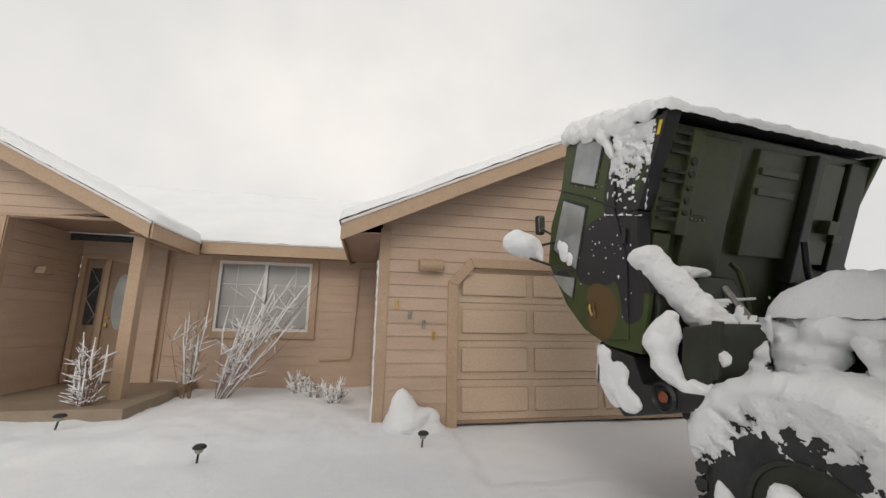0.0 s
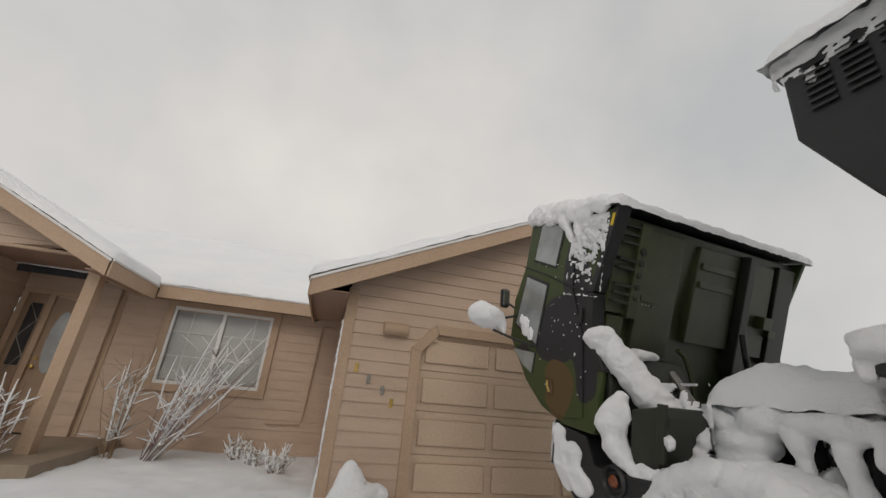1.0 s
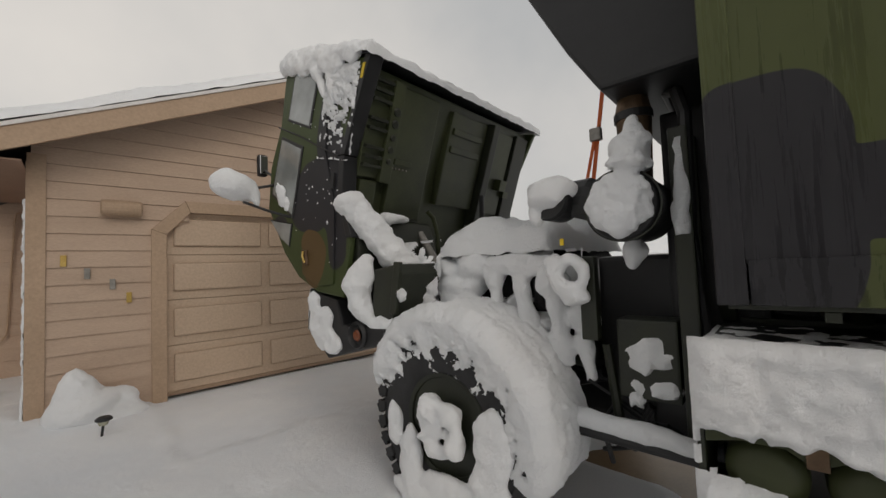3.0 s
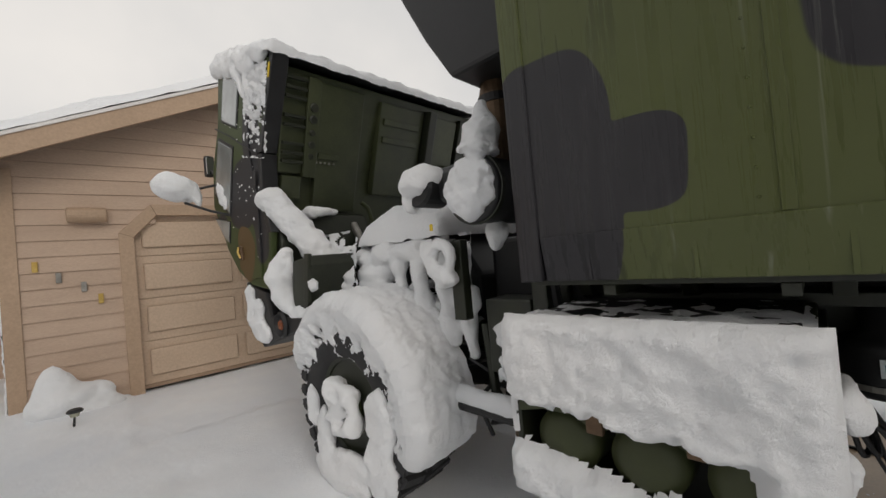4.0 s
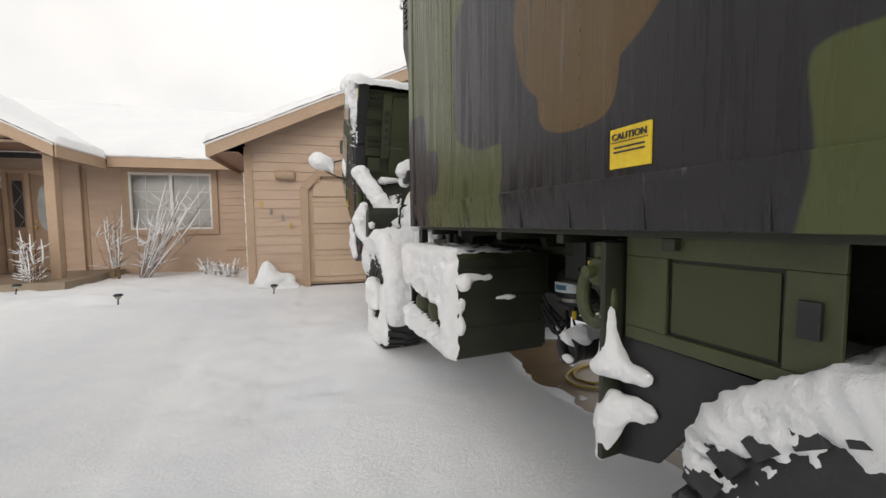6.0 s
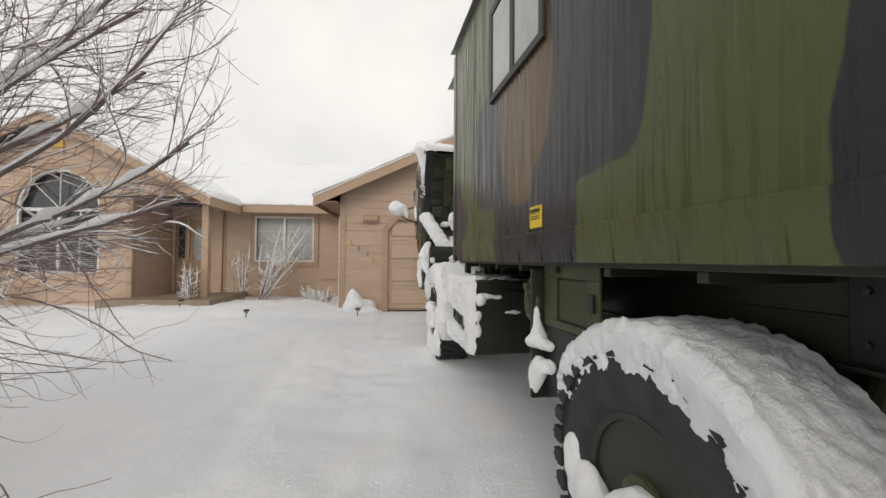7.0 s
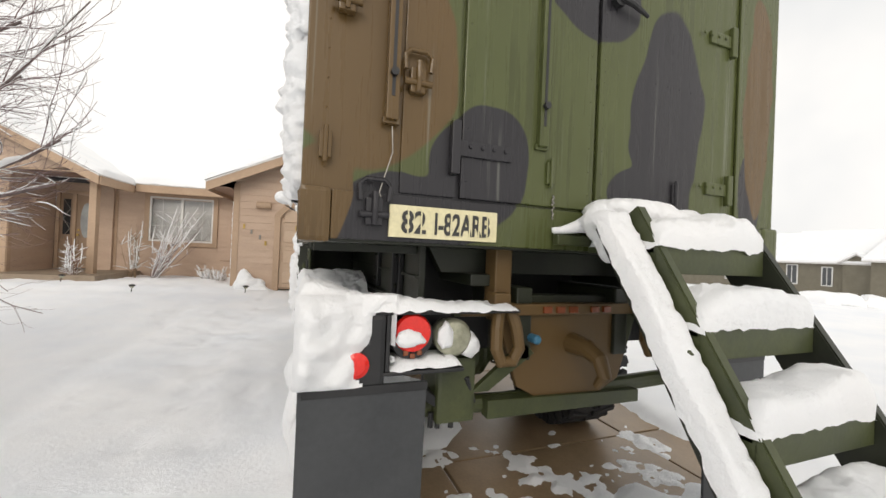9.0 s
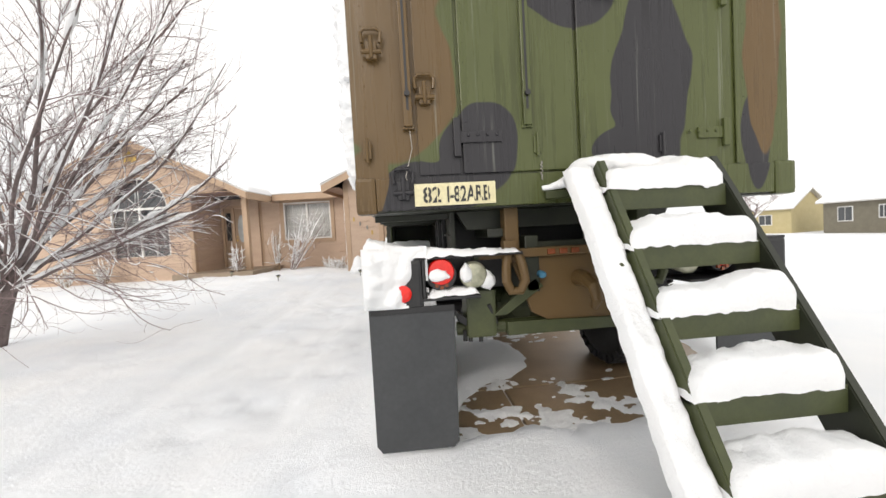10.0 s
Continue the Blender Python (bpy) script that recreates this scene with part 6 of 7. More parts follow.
# snow on the cab
snow_patch("cab_snow", (-0.06, 4.6, 3.085), (1, 0, 0), (0, 0.966, 0.258), (2.52, 1.26), 0.022, lambda u, v: (0.07 + 0.08 * v + 0.02 * max(0, 1 - u * 6) + 0.035 * nz((u * 14, 1.0, 0), 1.0)) * rim(u, 0.035) ** 0.7 * rim(v, 0.07) ** 0.7, label="thick snow on the tipped cab", seed=50, scale=5, loose=0.3, bulge=lambda u, v, d: (0, -0.02 if v < 0.1 and d > 0.02 else 0, 0))
snow_mass("cab_snow", [((-0.03, 5.74 - 0.105 * k, 3.4 - 0.028 * k + 0.03 * math.sin(k * 1.7)), (0.05, 0.1, 0.085 + 0.03 * math.sin(k * 2.1))) for k in range(10)], [([(-0.02, 5.3, 3.26), (-0.02, 5.22, 3.1), (-0.02, 5.17, 2.95)], [0.05, 0.045, 0.02]), ([(-0.02, 5.12, 3.2), (-0.02, 5.08, 3.05), (-0.02, 5.06, 2.86)], [0.05, 0.04, 0.015])], "lip of snow hanging over the cab roof edge", 54.0, 0.013)
snow_patch("cab_snow", (-0.018, 5.3, 2.5), (0, -1, -0.26), (0, -0.26, 1), (0.42, 0.7), 0.01, lambda u, v: 0.05 * rim(u, 0.1) * rim(v, 0.06) * (v - 0.5 - 0.25 * abs(u - 0.4) + 0.5 * nz((u * 9, v * 12, 3), 1.0) + 0.5 * nz((u * 24, v * 30, 6), 1.0)), label="grains of snow stuck to the cab side", seed=51)
snow_mass("arm_snow", [((0.03 + 0.026 * k, 4.95 - 0.024 * k, 2.1 - 0.047 * k), (0.12, 0.13, 0.085)) for k in range(11)],
          [([(0.36, 4.7, 1.62), (0.44, 4.66, 1.56), (0.5, 4.64, 1.46)], [0.09, 0.06, 0.015])], "broad slab of snow sliding down the cab step", 5.0, warp=0.2, grain=0.012)
snow_mass("arm_snow", [((0.42, 4.9, 2.0), (0.15, 0.08, 0.04)), ((0.32, 4.9, 1.99), (0.08, 0.08, 0.05))], [], "ledge of snow on the cab floor", 52.0)
snow_mass("step_snow", [((0.04, 4.84, 1.56), (0.05, 0.1, 0.12))], [([(0.05, 4.78, 1.7), (0.02, 4.88, 1.52), (0.02, 4.86, 1.36), (0.04, 4.74, 1.22), (0.05, 4.62, 1.16)], [0.05, 0.1, 0.085, 0.05, 0.025]), ([(0.05, 4.7, 1.26), (0.05, 4.6, 1.22), (0.05, 4.54, 1.27)], [0.03, 0.04, 0.015])], "snow curled round the cab step", 53.0)
snow_lump("step_snow", (0.06, 4.47, 1.42), (0.04, 0.035, 0.05), label="small lump of snow on the step", seed=55, sub=3)
snow_patch("bumper_snow", (-0.02, 5.45, 1.47), (1, 0, 0), (0, 0.16, -0.98), (2.38, 0.34), 0.022, lambda u, v: 0.08 * rim(u, 0.05) * rim(v, 0.2), label="snow on the hanging bumper", seed=56, scale=4)
snow_mass("bumper_snow", [((-0.01, 5.42, 1.36), (0.035, 0.08, 0.1)), ((-0.01, 5.38, 1.22), (0.04, 0.11, 0.13)), ((-0.01, 5.3, 1.1), (0.04, 0.15, 0.11)), ((-0.01, 5.18, 1.06), (0.035, 0.13, 0.09)), ((-0.01, 5.26, 1.24), (0.03, 0.12, 0.1))], [], "broad plate of snow on the bumper end", 57.0, warp=0.18, grain=0.012)
snow_mass("window_snow", [((-0.03, 5.88, 2.28), (0.02, 0.07, 0.1)), ((-0.03, 5.8, 2.2), (0.02, 0.05, 0.07)), ((-0.03, 5.95, 2.36), (0.015, 0.04, 0.05))], [], "snow on the cab window sill", 58.0, 0.008)
for k in range(60):
    rr = random.Random(k)
    y, z = rr.gauss(5.36, 0.24), rr.gauss(2.3, 0.4)
    if 5.04 < y < 5.85 and 1.6 < z < 2.95:
        q = rr.uniform(0.003, 0.006) * (2.2 if rr.random() < 0.15 else 1)
        snow_lump("snow_fleck", (-0.016, y, z), (0.004, q, q * rr.uniform(1, 2)), label="fleck of snow stuck to the cab side", seed=k, sub=1)

# ---- engine bay ----
eng = part("engine", prism([(3.5, 0.95), (4.6, 0.95), (4.55, 1.4), (4.42, 1.68), (3.68, 1.68), (3.5, 1.4)], "x", 0.7, 1.75, 0.03), BLACK_PAINT, truck, "dark diesel engine half buried in snow")
for k in range(6):
    y = 3.6 + k * 0.15
    part("intake_runner", tube([(0.72, y, 1.6), (0.58, y, 1.52), (0.53, y - 0.03, 1.36), (0.68, y - 0.05, 1.2)], 0.035, 10), BLACK_PAINT, eng)
for k in range(3):
    part("pump", lathe([(0.07, -0.1), (0.09, -0.06), (0.09, 0.06), (0.07, 0.1)], (0.55, 3.5 + k * 0.24, 1.08), "y", 16), DARK_OLIVE, eng)
rr = random.Random(7)
for k in range(16):
    y0, z0 = rr.uniform(2.85, 4.2), rr.uniform(0.75, 1.3)
    part("hose", tube([(rr.uniform(0.35, 0.6), y0, z0), (rr.uniform(0.3, 0.6), y0 + rr.uniform(-0.25, 0.25), z0 + rr.uniform(-0.2, 0.2)), (rr.uniform(0.4, 0.7), y0 + rr.uniform(-0.4, 0.4), z0 + rr.uniform(-0.3, 0.3))], rr.uniform(0.008, 0.02), 7), BLACK_PAINT, eng)
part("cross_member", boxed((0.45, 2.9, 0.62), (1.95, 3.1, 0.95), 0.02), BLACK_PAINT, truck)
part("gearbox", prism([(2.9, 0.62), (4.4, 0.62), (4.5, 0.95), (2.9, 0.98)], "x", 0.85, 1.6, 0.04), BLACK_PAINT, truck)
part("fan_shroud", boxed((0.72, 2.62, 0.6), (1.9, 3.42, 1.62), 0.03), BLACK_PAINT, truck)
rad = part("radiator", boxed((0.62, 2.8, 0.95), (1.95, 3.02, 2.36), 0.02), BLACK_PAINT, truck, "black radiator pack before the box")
for x in (0.36, 0.58):
    part("radiator_post", boxed((x, 2.86, 0.7), (x + 0.05, 2.94, 2.2), 0.01), DARK_OLIVE, rad)
part("radiator_hoop", tube([(0.45, 2.85, 1.1), (0.4, 2.88, 1.7), (0.4, 2.87, 2.26), (0.42, 2.9, 2.38), (0.5, 2.95, 2.42), (0.8, 2.97, 2.42)], 0.03, 10), BLACK_PAINT, rad)
filt2 = part("air_cleaner", lathe([(0.15, 0.0), (0.165, 0.02), (0.165, 0.4), (0.13, 0.46)], (0.2, 3.12, 1.85), "x", 40), BLACK_PAINT, truck, "round black air cleaner plastered with snow", True)
part("clamp_ring", lathe([(0.172, 0.02), (0.172, 0.045)], (0.2, 3.12, 1.85), "x", 40), DARK_OLIVE, filt2)
part("exhaust_riser", tube([(0.45, 3.1, 1.95), (0.45, 3.1, 2.35), (0.45, 3.1, 2.42), (0.45, 3.1, 2.75)], [0.07, 0.085, 0.07, 0.07], 20), RUST_PIPE, filt2, "brown-stained exhaust stack")
part("stack_clamp", lathe([(0.092, 0.0), (0.092, 0.04)], (0.45, 3.1, 2.3), "z", 24), BLACK_PAINT, filt2)
part("intake_elbow", tube([(0.35, 3.15, 1.84), (0.33, 3.32, 1.92), (0.32, 3.42, 1.93)], [0.1, 0.11, 0.09], 14), BLACK_PAINT, filt2)
part("reservoir", lathe([(0.1, -0.1), (0.11, -0.08), (0.11, 0.08), (0.1, 0.1)], (0.26, 3.46, 1.92), "x", 22), BLACK_PAINT, filt2)
part("bracket", boxed((0.27, 3.28, 1.2), (0.33, 3.36, 1.62), 0.006), DARK_OLIVE, filt2)
part("tag", boxed((0.2, 3.4, 1.68), (0.206, 3.42, 1.715), 0.002), YELLOW, filt2)
strap = tagged(part("ratchet_strap", prism([(3.295, 2.72), (3.319, 2.72), (3.45, 1.9), (3.426, 1.9)], "x", 0.7, 0.706, 0.001), ORANGE), "orange ratchet strap drawn tight to the air conditioner", "strap")
part("strap_tail", prism([(3.37, 2.35), (3.39, 2.35), (3.5, 1.9), (3.48, 1.9)], "x", 0.69, 0.696, 0.001), ORANGE, strap)
part("ratchet", boxed((0.675, 3.34, 2.32), (0.715, 3.41, 2.4), 0.01), STEEL, strap, "steel ratchet buckle")
part("side_bar", tube([(0.32, 2.78, 0.72), (0.32, 3.5, 0.74)], 0.04, 10), BLACK_PAINT, truck)
part("junction_box", boxed((0.36, 2.95, 0.92), (0.55, 3.22, 1.3), 0.012), DARK_OLIVE, truck)
part("fender_bar", tube([(0.45, 3.3, 1.15), (0.42, 3.25, 0.8), (0.5, 3.2, 0.62)], 0.025, 8), DARK_OLIVE, truck)
# snow over the engine
snow_patch("engine_snow", (0.46, 3.6, 1.66), (1, 0, 0), (0, 1, 0), (1.4, 0.9), 0.026, lambda u, v: 0.24 * rim(u, 0.14) * rim(v, 0.2) + 0.01, label="deep snow heaped on the engine", seed=60, scale=3)
def drape(holes, seed, d0=0.09, cover=0.45):
    return lambda u, v: d0 * rim(u, 0.12) * rim(v, 0.15) * min(1.0, max(-0.5, cover + 2.2 * nz((u * holes, v * holes * 0.7, seed), 1.0) + 0.9 * nz((u * holes * 2.6, v * holes * 2, seed), 1.0)))


snow_patch("engine_snow", (0.5, 4.6, 1.06), (0, -1, 0), (0.12, 0, 1), (1.15, 0.62), 0.014, drape(6, 1.3, 0.1, 0.12), label="wet snow draped over the engine's pipes", seed=61, scale=6)
snow_patch("engine_snow", (0.35, 4.9, 1.25), (0, -1, 0), (0.1, 0, 1), (0.5, 0.55), 0.014, drape(4, 7.7, 0.08, 0.15), label="wet snow clinging behind the cab step", seed=63, scale=6)
snow_mass("engine_snow",
          [((0.5, 4.05, 1.5), (0.14, 0.14, 0.1)), ((0.5, 4.2, 1.36), (0.14, 0.2, 0.1)), ((0.42, 4.1, 1.25), (0.08, 0.18, 0.06)), ((0.6, 4.32, 1.48), (0.2, 0.14, 0.1)), ((0.46, 3.7, 1.5), (0.12, 0.3, 0.07)), ((0.42, 3.46, 1.4), (0.09, 0.1, 0.12)), ((0.44, 3.3, 1.2), (0.07, 0.1, 0.09)), ((0.4, 3.42, 1.02), (0.05, 0.08, 0.1)), ((0.4, 3.6, 1.08), (0.06, 0.09, 0.07)), ((0.36, 3.0, 1.55), (0.07, 0.06, 0.09))],
          [([(0.46, 3.88, 1.52), (0.41, 3.86, 1.4), (0.41, 3.84, 1.26)], [0.08, 0.06, 0.035]), ([(0.46, 3.66, 1.52), (0.40, 3.66, 1.38), (0.40, 3.63, 1.2), (0.4, 3.6, 1.06)], [0.08, 0.07, 0.06, 0.05]), ([(0.42, 3.46, 1.4), (0.4, 3.44, 1.2), (0.4, 3.42, 1.02), (0.4, 3.38, 0.92)], [0.08, 0.05, 0.06, 0.03]), ([(0.46, 4.3, 1.3), (0.42, 4.1, 1.22), (0.42, 3.86, 1.2)], [0.07, 0.06, 0.04]), ([(0.44, 3.3, 1.1), (0.42, 3.28, 0.98), (0.42, 3.26, 0.86)], [0.05, 0.045, 0.03])],
          "wet snow melted over the engine's pipes", 70.0, shift=(0.02, 0.12, 0.09))
for i, (c, r) in enumerate((((0.37, 3.08, 1.12), (0.025, 0.1, 0.1)), ((0.37, 3.02, 0.97), (0.02, 0.07, 0.05)), ((0.37, 3.14, 0.93), (0.02, 0.04, 0.08)))):
    snow_lump("engine_snow", c, r, label="patch of snow on the junction box", seed=80 + i, rough=0.3, sub=3)
snow_mass("filter_snow", [((0.35, 3.2, 1.78), (0.045, 0.145, 0.15)), ((0.36, 3.18, 1.8), (0.045, 0.145, 0.15)), ((0.40, 3.15, 2.0), (0.08, 0.08, 0.09))], [([(0.40, 3.15, 1.95), (0.42, 3.14, 2.08), (0.43, 3.13, 2.2)], [0.09, 0.07, 0.012])], "round cake of snow with a peak on the air cleaner", 90.0, 0.012, 3, 0.02, 0.12, shift=(-0.16, -0.07, 0.07))
snow_mass("filter_snow", [((0.42, 3.54, 1.92), (0.12, 0.13, 0.07)), ((0.36, 3.55, 1.88), (0.06, 0.1, 0.06)), ((0.4, 3.62, 1.8), (0.06, 0.04, 0.07))], [], "snow cap on the reservoir", 92.0, warp=0.15, shift=(-0.21, -0.09, 0.05))
ring = [(0.38, 3.42 + 0.075 * math.cos(a), 1.46 + 0.08 * math.sin(a)) for a in np.linspace(0, 2 * math.pi, 15)]
snow_mass("filter_snow", [((0.39, 3.5, 1.5), (0.05, 0.06, 0.08)), ((0.39, 3.4, 1.36), (0.05, 0.08, 0.06))], [(ring, [0.034] * 15)], "ring of snow round a pipe mouth", 3.0, 0.012, shift=(-0.15, -0.03, 0.07))
snow_tube("bar_snow", [(0.32, 2.8, 0.76), (0.31, 3.1, 0.78), (0.32, 3.5, 0.79)], [0.035, 0.05, 0.04], "snow along the frame bar", 4.0)
snow_tube("bar_snow", [(0.38, 2.9, 2.15), (0.37, 2.9, 1.9), (0.37, 2.9, 1.7)], [0.02, 0.035, 0.03], "snow along the radiator hoop", 6.0)
# hub snow
snow_mass("hub_snow", [((0.06, FA - 0.02, ZF - 0.02), (0.05, 0.05, 0.05)), ((0.0, FA + 0.06, ZF + 0.02), (0.035, 0.09, 0.1))], [([(0.01, FA + 0.13 * math.cos(a), ZF + 0.13 * math.sin(a)) for a in np.linspace(0.2, 6.0, 14)], [0.035 + 0.02 * (k % 3) for k in range(14)])], "snow packed round the wheel hub", 8.0, 0.011)
snow_mass("hub_snow", [((0.03, FA - 0.04, ZF - 0.34), (0.05, 0.26, 0.1)), ((0.03, FA + 0.26, ZF - 0.25), (0.05, 0.1, 0.2)), ((0.03, FA + 0.1, ZF - 0.44), (0.06, 0.34, 0.12)), ((0.03, FA + 0.4, ZF - 0.05), (0.04, 0.06, 0.14)), ((0.03, FA - 0.32, ZF - 0.28), (0.06, 0.14, 0.2)), ((0.03, FA - 0.36, ZF - 0.02), (0.05, 0.12, 0.22))], [], "snow packed in the front wheel rim", 95.0)
snow_mass("hub_snow", [((0.04, 0.0, ZC - 0.05), (0.1, 0.15, 0.14)), ((0.05, 0.32, ZC - 0.16), (0.06, 0.12, 0.16)), ((0.05, 0.44, ZC - 0.05), (0.04, 0.07, 0.16)), ((0.06, -0.06, ZC - 0.34), (0.09, 0.42, 0.18)), ((0.05, -0.28, ZC - 0.2), (0.07, 0.2, 0.2))], [], "snow packed on the rear wheel's hub and rim", 96.0)

# ---- boarding ladder at the rear ----
ladder = thing("boarding_ladder", (1.5, -2.3, 0), "olive metal boarding ladder at the rear door, heaped with snow", "ladder")
LT, LB = (-1.68, 1.53), (-2.68, 0.0)


def lad(s, side):
    y, z = LT[0] + (LB[0] - LT[0]) * s, LT[1] + (LB[1] - LT[1]) * s
    x = 1.14 if side == 0 else 1.7
    return Vector((x, y, z))


for side in (0, 1):
    a, b2 = lad(0, side), lad(1, side)
    bm = bmesh.new()
    n = Vector((0, -0.837, 0.547)) * 0.06
    sx = 0.04
    vs = []
    for p in (a, b2):
        for dx in (0, sx):
            for k in (-1, 1):
                vs.append(bm.verts.new(p + Vector((dx, 0, 0)) + n * k * 1.5))
    for f in ((0, 1, 3, 2), (4, 6, 7, 5), (0, 2, 6, 4), (1, 5, 7, 3), (0, 4, 5, 1), (2, 3, 7, 6)):
        bm.faces.new([vs[i] for i in f])
    bmesh.ops.recalc_face_normals(bm, faces=bm.faces[:])
    bmesh.ops.bevel(bm, geom=bm.edges[:], offset=0.005, segments=2, affect="EDGES")
    # the right rail's shade is put into its colour, a darker olive
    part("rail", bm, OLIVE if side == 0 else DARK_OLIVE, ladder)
for i, s in enumerate((0.07, 0.235, 0.395, 0.555, 0.715, 0.875)):
    l0, r0 = lad(s, 0), lad(s, 1)
    part("tread", boxed((l0.x, l0.y - 0.09, l0.z - 0.02), (r0.x, l0.y + (0.24 if i == 0 else 0.09), l0.z + 0.008), 0.006), OLIVE, ladder)
    part("tread_lip", boxed((l0.x, l0.y - 0.096, l0.z - 0.085), (r0.x, l0.y - 0.088, l0.z + 0.012), 0.003), OLIVE, ladder)
    x0, x1 = l0.x - 0.005, r0.x - 0.012
    snow_patch("tread_snow", (x0, l0.y - 0.105, l0.z + 0.004), (1, 0, 0), (0, 1, 0), (x1 - x0, 0.34 if i == 0 else 0.2), 0.012, lambda u, v: 0.125 * rim(u, 0.14) ** 0.7 * rim(v, 0.33) * (0.8 + 0.3 * u), label="plump snow cushion on a ladder tread", seed=100 + i, scale=4, loose=0.4, bulge=lambda u, v, d: (0, -0.03 * max(d, 0) / 0.1 * (1 if v < 0.35 else 0), 0))
part("ladder_hook", boxed((0.98, YR - 0.06, 1.43), (1.5, YR - 0.025, 1.47), 0.004), OLIVE, ladder)
part("grip", tube([(1.13, -1.96, 1.14), (1.1, -1.99, 1.1), (1.085, -2.01, 1.03)], [0.026, 0.03, 0.027], 14), OLIVE, ladder, "olive tube grip")
RUN = (lad(0, 0) - lad(1, 0)).normalized()
OUT = Vector((0, -RUN.z, RUN.y))
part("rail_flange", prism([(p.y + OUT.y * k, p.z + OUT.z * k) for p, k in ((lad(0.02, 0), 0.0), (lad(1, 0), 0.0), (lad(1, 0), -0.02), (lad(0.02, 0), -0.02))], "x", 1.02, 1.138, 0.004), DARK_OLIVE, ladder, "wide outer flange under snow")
snow_patch("rail_snow", lad(1, 0) + Vector((-0.13, 0, 0)) - OUT * 0.004, (1, 0, 0), RUN, (0.132, 1.85), 0.01, lambda u, v: 0.058 * rim(u, 0.2) ** 0.6 * rim(v, 0.03), label="long flat band of snow down the ladder's outer flange", seed=11, scale=4, loose=0.35)
snow_mass("rail_snow", [((1.2 + 0.1 * k, YR - 0.1, 1.57 + 0.015 * math.sin(k * 1.3)), (0.11, 0.12, 0.06)) for k in range(5)], [([(0.96, YR - 0.04, 1.485), (1.06, YR - 0.05, 1.5), (1.14, YR - 0.08, 1.53), (1.2, YR - 0.1, 1.55)], [0.018, 0.028, 0.045, 0.06]), ([(1.1, YR - 0.1, 1.54), (1.08, YR - 0.2, 1.47), (1.08, YR - 0.26, 1.38)], [0.05, 0.045, 0.03])], "smooth pillow of snow over the ladder's head", 12.0, 0.012, 6, 0.006)
# ---- hoses on the drive ----
def coil(name, c, r, mat, label, turns=1.6, seed=0.0):
    pts = []
    for k in range(int(26 * turns)):
        a = 2 * math.pi * k / 26
        q = r * (1 + 0.25 * math.sin(a * 0.7 + seed)) + 0.02 * k / 26
        pts.append((c[0] + q * 1.6 * math.cos(a), c[1] + q * math.sin(a), 0.012 + 0.004 * (k // 26)))
    tagged(part(name, tube(pts, 0.011, 8), mat), label, "hose")


coil("garden_hose", (1.9, 2.6, 0), 0.22, YELLOW_HOSE, "yellow hose coiled on the bare drive", 1.8, 1.0)
coil("air_hose", (2.1, 2.1, 0), 0.26, BLACK_PAINT, "black hose looped on the bare drive", 1.4, 2.0)
tagged(part("air_hose", tube([(2.5, 2.0, 0.012), (2.4, 1.6, 0.012), (2.7, 1.2, 0.012), (2.9, 0.6, 0.02)], 0.011, 8), BLACK_PAINT), "black hose lying across the bare drive", "hose")


# ---- path lamps ----
def path_lamp(x, y, tilt):
    z = ground_height(x, y) - 0.01
    l0 = thing("path_lamp", (x, y, z), "small black solar path lamp standing in the snow", "lamp", "path lamps")
    part("stake", tube([(x, y, z - 0.05), (x + tilt * 0.1, y, z + 0.11)], 0.01, 8), BLACK_PAINT, l0)
    part("lens", lathe([(0.03, 0.0), (0.045, 0.04)], (x + tilt * 0.1, y, z + 0.1), "z", 16), CLEAR_LENS, l0)
    part("cap", lathe([(0.06, 0.0), (0.062, 0.012), (0.045, 0.03), (0.0, 0.036)], (x + tilt * 0.12, y, z + 0.14), "z", 18), BLACK_PAINT, l0)


path_lamp(-1.08, 7.09, 0.15)
path_lamp(-3.24, 7.16, 0.1)
path_lamp(-4.95, 8.35, 0.3)


